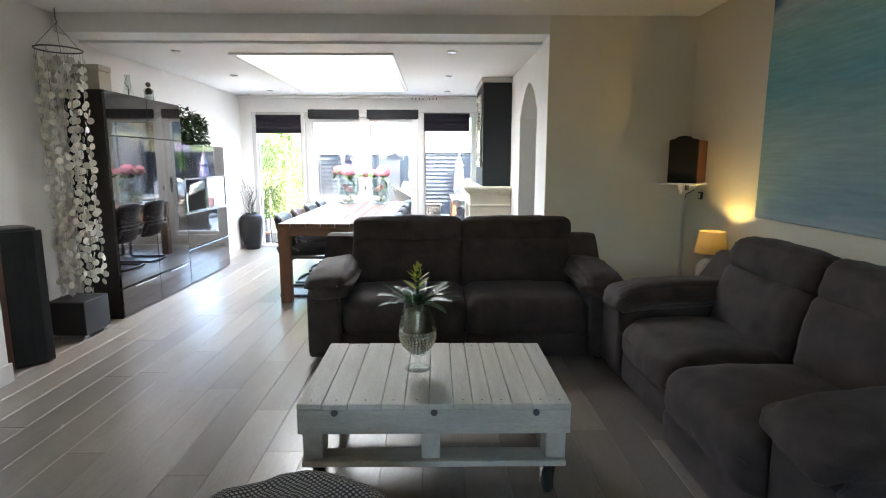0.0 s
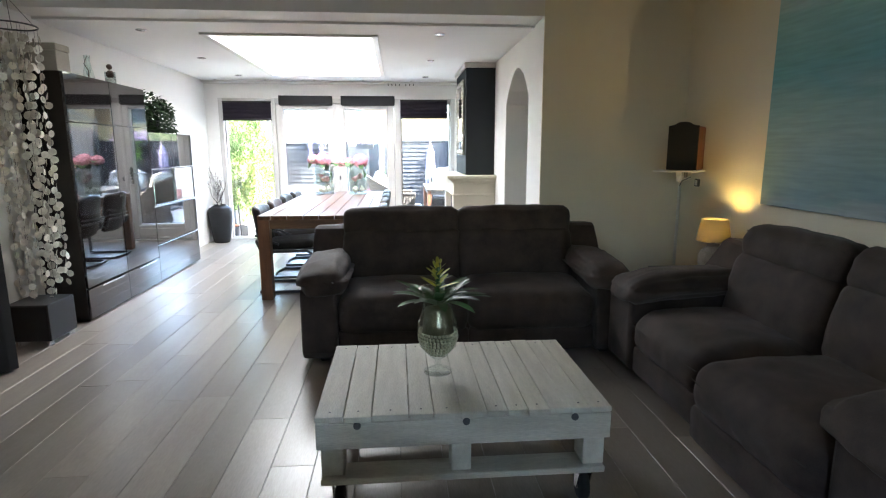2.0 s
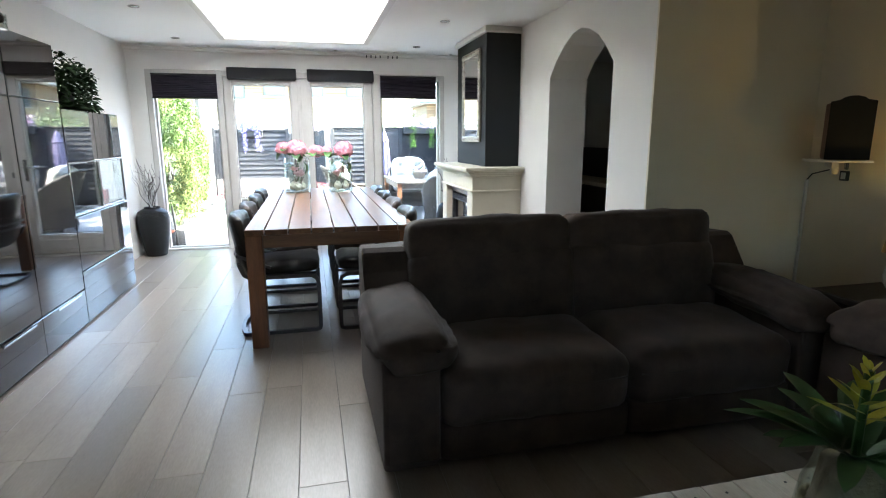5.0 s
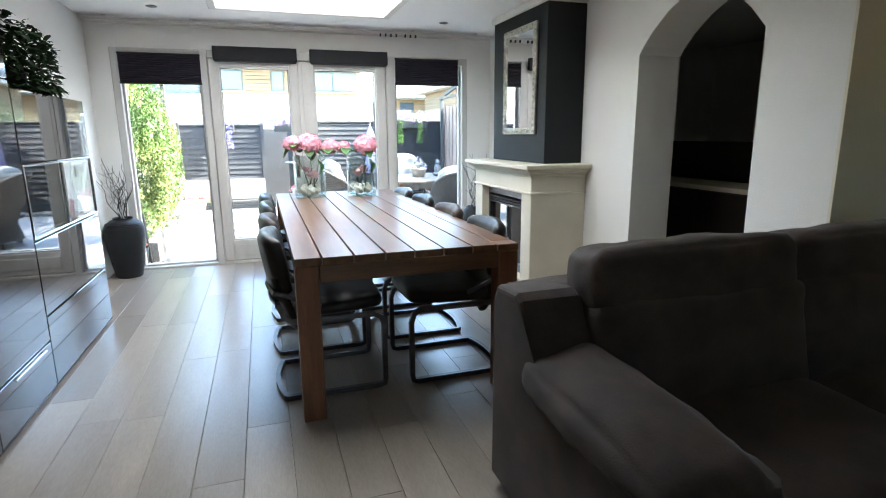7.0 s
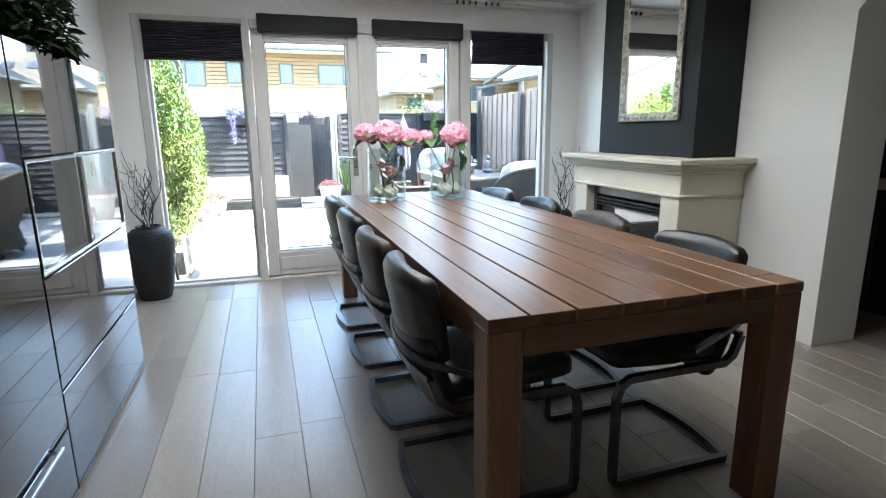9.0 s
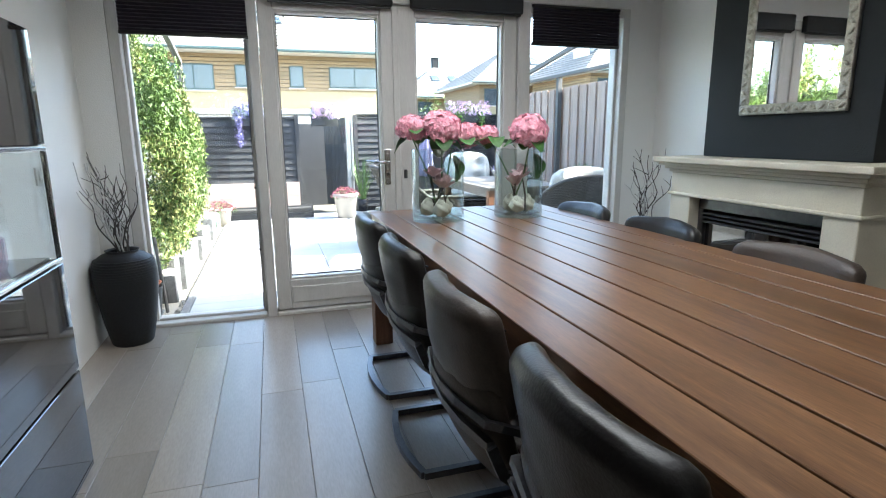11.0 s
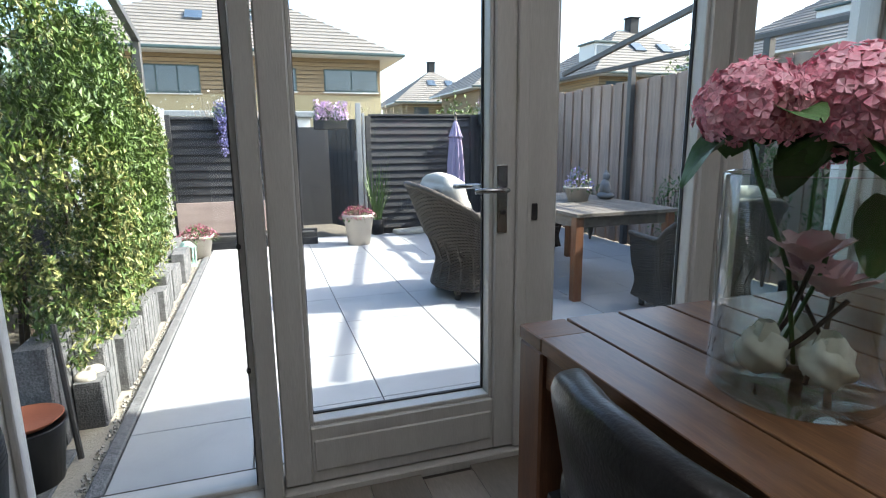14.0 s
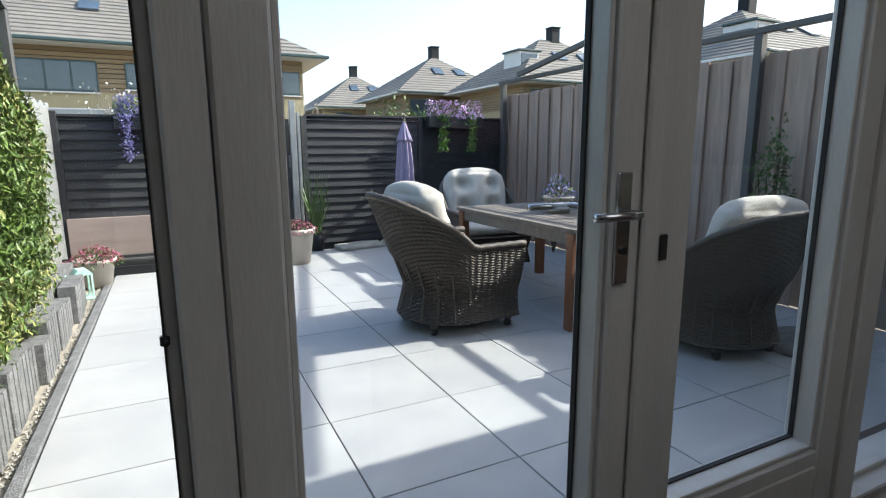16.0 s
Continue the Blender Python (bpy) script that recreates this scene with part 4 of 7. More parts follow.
part("body", lathe([(0.0, 0.0)] + [(0.042 + 0.004 * (i % 2), 0.012 * i) for i in range(16)] + [(0.03, 0.195), (0.0, 0.195)], 24), MINT, jar, "", True)

# ornaments on the tall cabinet
CREAMBOX = mat("cream_linen_box", (0.48, 0.45, 0.38), (0.42, 0.39, 0.33), 0.9, 8, 200, 0.2)
cbx = thing("storage_box", "square cream linen box with a lid on the tall cabinet", "box", (-2.785, 5.135, 1.931))
part("body", box(-0.125, 0.125, -0.085, 0.085, 0.0, 0.15, 0.006, 2), CREAMBOX, cbx)
part("lid", box(-0.13, 0.13, -0.09, 0.09, 0.151, 0.20, 0.006, 2), CREAMBOX, cbx)
BROWN = mat("brown_wood_ball", (0.10, 0.055, 0.04), (0.05, 0.03, 0.022), 0.6, 20, 90, 0.3)
for y, kind_ in ((5.30, "a"), (6.02, "b")):
    o = thing("glass_cylinder", "clear glass cylinder with dark woven balls inside", "ornament", (-2.76, y, 1.931))
    part("glass", lathe([(0.0, 0.0), (0.045, 0.0), (0.045, 0.15 if kind_ == "a" else 0.12), (0.042, 0.15 if kind_ == "a" else 0.12), (0.042, 0.006), (0.0, 0.006)], 28), VASEGLASS, o, "", True).visible_shadow = False
    for i, z in enumerate((0.04, 0.10, 0.165)):
        if kind_ == "a" and i == 2:
            continue
        bm = bmesh.new()
        bmesh.ops.create_icosphere(bm, subdivisions=3, radius=0.035 if i < 2 else 0.024)
        for v in bm.verts:
            v.co *= 1 + 0.08 * noise.noise(v.co * 60)
        part("ball", bm, BROWN if i or kind_ == "a" else WHITEC, o, "", True).matrix_basis = pose(0, 0.0, z)
bt = thing("bottle_vase", "slim clear glass vase with a twig on the cabinet", "vase", (-2.74, 5.62, 1.931))
part("glass", lathe([(0.0, 0.0), (0.04, 0.0), (0.045, 0.03), (0.030, 0.10), (0.020, 0.16), (0.026, 0.20), (0.024, 0.20), (0.018, 0.16), (0.027, 0.10), (0.0, 0.01)], 24), VASEGLASS, bt, "", True).visible_shadow = False
part("twig", tube([(0, 0, 0.02), (0.012, -0.02, 0.08), (-0.01, -0.035, 0.13), (0.01, -0.02, 0.19)], 0.004, 6, taper=0.5), BROWN, bt)
IVY = mat("ivy_leaf", (0.030, 0.065, 0.020), (0.015, 0.038, 0.012), 0.65, 10, 120, 0.1, vary=0.25, spec=0.25)
ivy = thing("trailing_plant", "bushy trailing green ivy in a dark pot on the low cabinet", "plant", (-2.78, 6.82, 1.527))
part("pot", lathe([(0.0, 0.0), (0.07, 0.0), (0.09, 0.14), (0.084, 0.14), (0.06, 0.02), (0.0, 0.02)], 24), CERAMIC, ivy, "", True)
rnd = random.Random(7)
for i in range(280):
    a, e = rnd.uniform(0, 2 * math.pi), rnd.random()
    r = 0.05 + 0.17 * math.sqrt(rnd.random())
    h = 0.44 - (r - 0.05) * 1.1 - rnd.random() ** 1.5 * 0.40
    c = Vector((min(r * math.cos(a), 0.19), r * 1.35 * math.sin(a), max(0.03, h)))
    if c.y > 0.10:
        c.z -= 0.0
    bm = bmesh.new()
    leaf(bm, (0, 0, 0), 0, 0.052, 0.022, rnd.uniform(0.6, 1.6), rnd.uniform(0.2, 0.9), 5)
    o = part("leaf", bm, IVY, ivy, "", False)
    o.matrix_basis = pose(c.x, c.y, c.z, rnd.uniform(-30, 30), rnd.uniform(-30, 30), math.degrees(a) + rnd.uniform(-50, 50))
bm = bmesh.new()
for i in range(1700):
    a = rnd.uniform(0, 2 * math.pi)
    r = 0.03 + 0.19 * math.sqrt(rnd.random())
    h = 0.44 - (r - 0.05) * 1.1 - rnd.random() ** 1.3 * 0.42
    leaf(bm, (min(r * math.cos(a), 0.19), r * 1.4 * math.sin(a), max(0.03, h)), a + rnd.uniform(-1.2, 1.2), rnd.uniform(0.03, 0.05), 0.017, rnd.uniform(0.8, 2.0), rnd.uniform(0.2, 0.9), 4)
tagged(part("foliage", bm, IVY, ivy, "dense small dark green leaves"), kind="stuff")
for i in range(8):
    a = rnd.uniform(-1.8, 1.8)
    part("vine", tube([(0, 0, 0.13), (0.07 * math.cos(a), 0.09 * math.sin(a), 0.26), (0.13 * math.cos(a), 0.19 * math.sin(a), 0.18), (0.15 * math.cos(a), 0.25 * math.sin(a), 0.04)], 0.003, 5), IVY, ivy)

# ---- dining table ----
dt = thing("dining_table", "long reddish teak dining table with eight planks and thick legs", "table")
TX0, TX1, TY0, TY1, TT = -1.41, -0.347, 5.53, 8.42, 0.77
seams = (TX0, -1.292, -1.150, -1.008, -0.870, -0.729, -0.585, -0.458, TX1)
n = len(seams) - 1
for i in range(n):
    x0 = seams[i] + (0.0 if i == 0 else 0.0042)
    x1 = seams[i + 1] - (0.0 if i == n - 1 else 0.0042)
    y0, y1 = (TY0 + 0.105, TY1) if i == n - 1 else (TY0, TY1 - 0.105) if i == 0 else (TY0 + random.uniform(0, 0.002), TY1)
    part("top_plank", box(x0, x1, y0, y1, TT - 0.034, TT + random.uniform(-0.001, 0.001), 0.0018), TEAK, dt)
part("apron", box(TX0 + 0.105, TX1 - 0.105, TY0 + 0.003, TY0 + 0.040, 0.655, TT - 0.035, 0.003), TEAKX, dt)
part("apron", box(TX0 + 0.105, TX1 - 0.105, TY1 - 0.040, TY1 - 0.003, 0.655, TT - 0.035, 0.003), TEAKX, dt)
part("apron", box(TX0 + 0.012, TX0 + 0.047, TY0 + 0.105, TY1 - 0.105, 0.655, TT - 0.035, 0.003), TEAK, dt)
part("apron", box(TX1 - 0.047, TX1 - 0.012, TY0 + 0.105, TY1 - 0.105, 0.655, TT - 0.035, 0.003), TEAK, dt)
for x0 in (TX0, TX1 - 0.103):
    for y0 in (TY0, TY1 - 0.103):
        part("leg", box(x0 + 0.001, x0 + 0.102, y0 + 0.001, y0 + 0.102, 0.0, TT - 0.0345, 0.005), TEAKZ, dt)
part("corner_block", box(seams[-2] + 0.003, TX1, TY0, TY0 + 0.102, TT - 0.034, TT - 0.001, 0.003), TEAKX, dt)
part("corner_block", box(TX0, seams[1] - 0.003, TY1 - 0.102, TY1, TT - 0.034, TT - 0.001, 0.003), TEAKX, dt)

# ---- cantilever chairs ----
def chair(leather, label, at, rz):
    """Faces along +x; the origin lies on the floor at the middle."""
    c = thing("dining_chair", label, "chair", at, rz, "chairs round the table")
    w = 0.235
    seat = cushion((0.46, 0.44, 0.085), 0.035, 0.012, 10, 0.0025, at[1], m=pose(0.02, 0, 0.455, 0, -3, 0))
    part("seat", seat, leather, c, "", True)
    bm = cushion((0.058, 0.44, 0.30), 0.027, 0.006, 12, 0.002, at[1] + 1)
    for v in bm.verts:
        v.co.x += 0.040 * (v.co.y / 0.22) ** 2 + 0.9 * min(0.0, v.co.z - 0.08) ** 2
    bm.transform(pose(-0.258, 0, 0.480, 0, -9, 0))
    part("back_shell", bm, leather, c, "", True)
    bm = cushion((0.072, 0.440, 0.28), 0.029, 0.010, 14, 0.003, at[1] + 3)
    for v in bm.verts:
        v.co.x += 0.045 * (v.co.y / 0.225) ** 2 - 0.25 * max(0.0, v.co.z) ** 2
        v.co.z -= 0.02 * (v.co.y / 0.225) ** 2
    bm.transform(pose(-0.276, 0, 0.682, 0, -10, 0))
    pad = part("backrest", bm, leather, c, "", True)
    for z in (0.66, 0.76):
        part("seam", tube([(-0.236 - (z - 0.66) * 0.17 + 0.045 * (y / 0.225) ** 2, y, z) for y in (-0.20, -0.1, 0.0, 0.1, 0.20)], 0.003, 5), LEATHER, pad)
    part("back_bar", tube([(-0.06, -0.236, 0.470), (-0.24, -0.238, 0.548), (-0.272, -0.225, 0.556)] + [(-0.305 + 0.030 * (y / 0.2) ** 2, y, 0.556) for y in (-0.2, -0.1, 0.0, 0.1, 0.2)] + [(-0.272, 0.225, 0.556), (-0.24, 0.238, 0.548), (-0.06, 0.236, 0.470)], 0.009, square=True), STEEL, c, "flat steel bar round the back")
    r = 0.0125
    for s in (-1, 1):
        part("side_tube", tube([(-0.265, s * w, 0.505), (-0.235, s * w, 0.43), (-0.20, s * w, 0.405), (0.20, s * w, 0.405), (0.235, s * w, 0.385), (0.25, s * w, 0.34), (0.25, s * w, 0.05), (0.245, s * w, 0.022), (0.22, s * w, 0.014), (-0.25, s * w, 0.014)], r, square=True), STEEL, c)
    part("back_runner", tube([(-0.25 - 0.035 * (1 - (y / w) ** 2), y, 0.0135) for y in (-w, -w * 0.6, -w * 0.2, w * 0.2, w * 0.6, w)], r, square=True), STEEL, c)
    part("seat_cross_tube", tube([(-0.265 - 0.03 * (1 - (y / w) ** 2), y, 0.505) for y in (-w, -w * 0.5, 0, w * 0.5, w)], r * 0.8, square=True), STEEL, c)
    return c


for y in (6.02, 6.62, 7.26, 7.88):
    if y == 6.62:
        chair(LEATHERB, "dark brown leather cantilever dining chair with a square steel tube frame", (-1.225, y, 0), 0)
    else:
        chair(LEATHER, "black leather cantilever dining chair with a square steel tube frame", (-1.225, y, 0), 0)
for i, y in enumerate((6.0, 6.66, 7.3, 7.92)):
    if i == 1:
        chair(LEATHERB, "dark brown leather cantilever dining chair with a square steel tube frame", (-0.585, y, 0), 180)
    else:
        chair(LEATHER, "black leather cantilever dining chair with a square steel tube frame", (-0.585, y, 0), 180)

# ---- glass cylinders with hydrangeas ----
PINK = mat("hydrangea_petal", (0.88, 0.29, 0.41), (0.96, 0.62, 0.70), 0.7, 55, 160, 0.1, grain=0.1)
PALEPINK = mat("magnolia_petal", (0.86, 0.72, 0.72), (0.74, 0.42, 0.48), 0.6, 22, 120, 0.1)
WHITEP = mat("white_petal", (0.84, 0.83, 0.77), (0.74, 0.75, 0.64), 0.6, 20, 120, 0.1)
HLEAF = mat("hydrangea_leaf", (0.06, 0.16, 0.035), (0.035, 0.10, 0.02), 0.5, 14, 100, 0.2)
STEM = mat("brown_stem", (0.05, 0.04, 0.028), (0.03, 0.025, 0.018), 0.7)


def bloom(r, seed, n=430):
    """A hydrangea head: many four-petalled florets over a ball."""
    rn = random.Random(seed)
    bm = bmesh.new()
    for i in range(n):
        z = 1 - 2 * (i + 0.5) / n
        if z < -0.75:
            continue
        a = i * 2.39996
        q = math.sqrt(1 - z * z)
        d = Vector((q * math.cos(a), q * math.sin(a), z)).normalized()
        c = d * r * rn.uniform(0.80, 1.07)
        c.z *= 0.86
        fr = (d + Vector((rn.uniform(-0.4, 0.4), rn.uniform(-0.4, 0.4), rn.uniform(-0.3, 0.5)))).to_track_quat("Z", "Y").to_matrix()
        spin = rn.uniform(0, 6.28)
        s = r * rn.uniform(0.13, 0.20)
        for k in range(4):
            b = spin + k * math.pi / 2
            def P(rad, ang, h):
                return bm.verts.new(c + fr @ Vector((rad * math.cos(ang), rad * math.sin(ang), h)))
            bm.faces.new((P(0, 0, 0), P(s * 0.85, b - 0.62, s * rn.uniform(0.05, 0.35)), P(s * 1.05, b, s * rn.uniform(-0.1, 0.25)), P(s * 0.85, b + 0.62, s * rn.uniform(0.05, 0.35))))
    bmesh.ops.create_icosphere(bm, subdivisions=2, radius=r * 0.74, matrix=Matrix.Diagonal((1, 1, 0.86, 1)))
    return bm


def broad_leaf(length, width, droop):
    bm = bmesh.new()
    rows = []
    for i in range(9):
        t = i / 8
        w = width * math.sin(math.pi * min(1, t * 0.92 + 0.06)) ** 0.8
        z = 0.10 * length * math.sin(t * 3) - droop * t * t * length
        rows.append([bm.verts.new((t * length, k * w, z + abs(k) * w * 0.25 + 0.004 * math.sin(9 * t + k * 3))) for k in (-1, -0.5, 0, 0.5, 1)])
    for a, b in zip(rows, rows[1:]):
        for k in range(4):
            bm.faces.new((a[k], a[k + 1], b[k + 1], b[k]))
    return bm


def petal(bm, base, az, length, width, lift, cup):
    """One rounded petal that leans out from base and curls up towards its tip."""
    rows = []
    for i in range(6):
        t = i / 5
        ang = lift * (1 - cup * t)
        out, up = length * t * math.sin(ang), length * t * math.cos(ang)
        w = width * math.sin(math.pi * (0.12 + 0.80 * t)) ** 0.6
        rows.append([])
        for k in (-1, -0.5, 0, 0.5, 1):
            lift_k = 0.35 * w * k * k
            x, y = out - lift_k * math.cos(ang), k * w
            rows[-1].append(bm.verts.new((base[0] + x * math.cos(az) - y * math.sin(az), base[1] + x * math.sin(az) + y * math.cos(az), base[2] + up + lift_k * math.sin(ang))))
    for a, b in zip(rows, rows[1:]):
        for k in range(4):
            bm.faces.new((a[k], a[k + 1], b[k + 1], b[k]))


def petals(bm, at, r, n, seed, cup=0.5):
    rn = random.Random(seed)
    for i in range(n):
        a = 2 * math.pi * i / n * 1.0 + rn.uniform(-0.2, 0.2)
        petal(bm, at, a, r * rn.uniform(0.85, 1.1), r * 0.34, rn.uniform(0.35, 1.15), cup)


def flower_vase(at, seed, R, H, heads):
    v = thing("glass_vase", "large clear glass cylinder vase with cut flowers standing inside", "vase", at)
    part("glass", lathe([(0.0, 0.0), (R - 0.006, 0.0), (R, 0.006), (R, H - 0.003), (R - 0.003, H), (R - 0.006, H - 0.003), (R - 0.006, 0.022)], 64), VASEGLASS, v, "", True).visible_shadow = False
    part("base", lathe([(0.0, 0.004), (R - 0.010, 0.004), (R - 0.0075, 0.010), (R - 0.0075, 0.020), (0.0, 0.021)], 48), VASEBASE, v, "thick glass base", True).visible_shadow = False
    bq = thing("bouquet", "pink hydrangeas with green leaves, magnolia and white roses in a vase", "flowers", (at[0], at[1], at[2] + 0.0225))
    rn = random.Random(seed)
    for i, (x, y, z, r) in enumerate(heads):
        part("hydrangea", bloom(r, seed + i), PINK, bq, "full pink hydrangea head").matrix_basis = pose(x, y, z, rn.uniform(-15, 15), rn.uniform(-15, 15), rn.uniform(0, 360))
        b = Vector((rn.uniform(-0.05, 0.05), rn.uniform(-0.05, 0.05), 0.02))
        e = Vector((max(-0.1, min(0.1, x)), max(-0.08, min(0.08, y)), H - 0.02))
        part("stem", tube([b, (b + e) / 2 + Vector((0.015, -0.01, 0)), e, (x, y, z - r * 0.5)], 0.0038, 6), HLEAF, bq)
        for k in range(4):
            an = k * 90 + rn.uniform(-25, 25)
            part("leaf", broad_leaf(rn.uniform(0.10, 0.14), rn.uniform(0.040, 0.054), rn.uniform(0.05, 0.35)), HLEAF, bq, "", True).matrix_basis = pose(x * 0.8, y * 0.8, z - r * 0.72 + 0.01 * k, 0, rn.uniform(-5, 25), an)
    part("leaf", broad_leaf(0.13, 0.04, 0.2), HLEAF, bq, "", True).matrix_basis = pose(0.07, -0.05, 0.30, 0, 75, 20)
    for i in range(4):
        an = rn.uniform(0, 6.28)
        b, e = (0.06 * math.cos(an), 0.06 * math.sin(an), 0.01), (0.065 * math.cos(an + 2.2), 0.065 * math.sin(an + 2.2), rn.uniform(0.13, 0.20))
        part("twig", tube([b, ((b[0] + e[0]) / 2 + 0.01, (b[1] + e[1]) / 2, e[2] / 2), e], 0.004, 6), STEM, bq)
        bm = bmesh.new()
        petals(bm, (e[0] * 0.6, e[1] * 0.6, e[2]), 0.070, 8, seed + 20 + i, 0.05)
        part("magnolia", bm, PALEPINK, bq, "pale pink magnolia bloom", True)
    for i in range(3):
        an = 2.1 * i + seed
        bm = bmesh.new()
        c = (0.052 * math.cos(an), 0.052 * math.sin(an), 0.040)
        bmesh.ops.create_icosphere(bm, subdivisions=3, radius=0.038)
        for q in bm.verts:
            w = math.atan2(q.co.y, q.co.x)
            q.co *= 1 + 0.13 * math.sin(3 * w + 150 * q.co.z + i) + 0.06 * math.sin(7 * w - 90 * q.co.z)
        bm.transform(Matrix.Translation(c))
        for ring in range(3):
            petals(bm, (c[0], c[1], c[2] - 0.034 + 0.010 * ring), 0.076 - 0.007 * ring, 7, seed + 40 + i * 3 + ring, 0.8)
        part("white_rose", bm, WHITEP, bq, "white rose bloom", True)


flower_vase((-1.130, 7.97, TT), 11, 0.131, 0.355, ((-0.125, 0.02, 0.430, 0.074), (0.010, -0.04, 0.432, 0.092), (0.20, 0.12, 0.395, 0.074)))
flower_vase((-0.690, 7.97, TT), 23, 0.125, 0.350, ((0.045, -0.02, 0.415, 0.094), (-0.13, 0.12, 0.395, 0.060)))

# ---- fireplace with dark chimney breast and mirror ----
fp = thing("fireplace", "cream limestone fireplace surround with a moulded mantel shelf", "fireplace")
FX, FY0, FY1 = 0.50, 7.05, 8.24
part("side", box(FX, 0.998, FY0, FY0 + 0.17, 0.0, 0.825, 0.005), STONE, fp)
part("side", box(FX, 0.998, FY1 - 0.17, FY1, 0.0, 0.825, 0.005), STONE, fp)
part("lintel", box(FX, 0.998, FY0, FY1, 0.826, 0.955, 0.004), STONE, fp)
part("ledge", box(FX - 0.016, 0.998, FY0 - 0.016, FY1 + 0.016, 0.812, 0.832, 0.008, 2), STONE, fp)
for i, (o, z0, z1) in enumerate(((0.014, 0.955, 0.975), (0.034, 0.975, 0.996), (0.060, 0.996, 1.015), (0.085, 1.015, 1.05))):
    part("cornice", box(FX - o, 0.998, FY0 - o, FY1 + o, z0 + 0.0005, z1, 0.006, 2), STONE, fp)
part("plinth", box(FX - 0.02, 0.998, FY0 - 0.015, FY1 + 0.015, 0.0, 0.09, 0.005), STONE, fp)
part("firebox_back", box(0.86, 0.99, FY0 + 0.171, FY1 - 0.171, 0.09, 0.81), BLACKPLASTIC, fp)
ins = thing("stove_insert", "grey steel gas fire insert with louvred top", "stove")
part("frame", box(FX + 0.07, FX + 0.11, FY0 + 0.172, FY1 - 0.172, 0.74, 0.81, 0.004), STEEL, ins)
part("frame", box(FX + 0.07, FX + 0.11, FY0 + 0.172, FY0 + 0.212, 0.10, 0.739, 0.004), STEEL, ins)
part("frame", box(FX + 0.07, FX + 0.11, FY1 - 0.212, FY1 - 0.172, 0.10, 0.739, 0.004), STEEL, ins)
part("frame", box(FX + 0.07, FX + 0.11, FY0 + 0.213, FY1 - 0.213, 0.092, 0.16, 0.004), STEEL, ins)
for i in range(3):
    part("louvre", box(FX + 0.06, FX + 0.10, FY0 + 0.214, FY1 - 0.214, 0.66 + i * 0.025, 0.672 + i * 0.025, 0.003), BLACKPLASTIC, ins)
part("glass", box(FX + 0.10, FX + 0.104, FY0 + 0.213, FY1 - 0.213, 0.162, 0.655), BLACKGLASS, ins, "dark reflective fire glass")
structure(part("chimney_breast", box(0.655, 0.999, 7.14, 8.16, 1.052, DZ - 0.06, 0.003), DARKWALL))
structure(part("chimney_trim", box(0.63, 0.999, 7.115, 8.185, DZ - 0.06, DZ - 0.001, 0.014, 2), TRIM))
mi = thing("mirror", "tall mirror in an ornate antique silver frame", "mirror", (0.6545, 7.585, 1.285))
SILVER = mat("antique_silver", (0.52, 0.50, 0.44), (0.24, 0.22, 0.18), 0.35, 25, 120, 0.6, metal=0.8)
MW, MH, FW = 0.62, 0.885, 0.055
part("glass", box(-0.016, -0.012, -MW / 2 + FW, MW / 2 - FW, FW, MH - FW), MIRROR, mi, "mirror glass")
for b in ((-MW / 2, MW / 2, 0, FW), (-MW / 2, MW / 2, MH - FW, MH), (-MW / 2, -MW / 2 + FW, FW, MH - FW), (MW / 2 - FW, MW / 2, FW, MH - FW)):
    fr = part("frame", box(-0.026, 0.0, *b, 0.008, 2), SILVER, mi)
    horiz = (b[1] - b[0]) > (b[3] - b[2])
    ln = (b[1] - b[0]) if horiz else (b[3] - b[2])
    k = int(ln / 0.045)
    bm = bmesh.new()
    for i in range(k):
        u = (i + 0.5) / k
        cy = b[0] + (b[1] - b[0]) * (u if horiz else 0.5)
        cz = b[2] + (b[3] - b[2]) * (0.5 if horiz else u)
        bmesh.ops.create_icosphere(bm, subdivisions=2, radius=1, matrix=Matrix.Translation((-0.026, cy, cz)) @ Matrix.Rotation(0.7 if i % 2 else -0.7, 4, "X") @ Matrix.Diagonal((0.010, 0.020, 0.010, 1)))
    part("scroll_ornament", bm, SILVER, fr, "", True)

# ---- black floor vase with twigs, and a second bunch beyond the fireplace ----
TWIG = mat("dark_twig", (0.06, 0.05, 0.045), (0.03, 0.026, 0.024), 0.7)
TWIGW = mat("frosted_twig", (0.55, 0.54, 0.52), (0.40, 0.39, 0.37), 0.7)


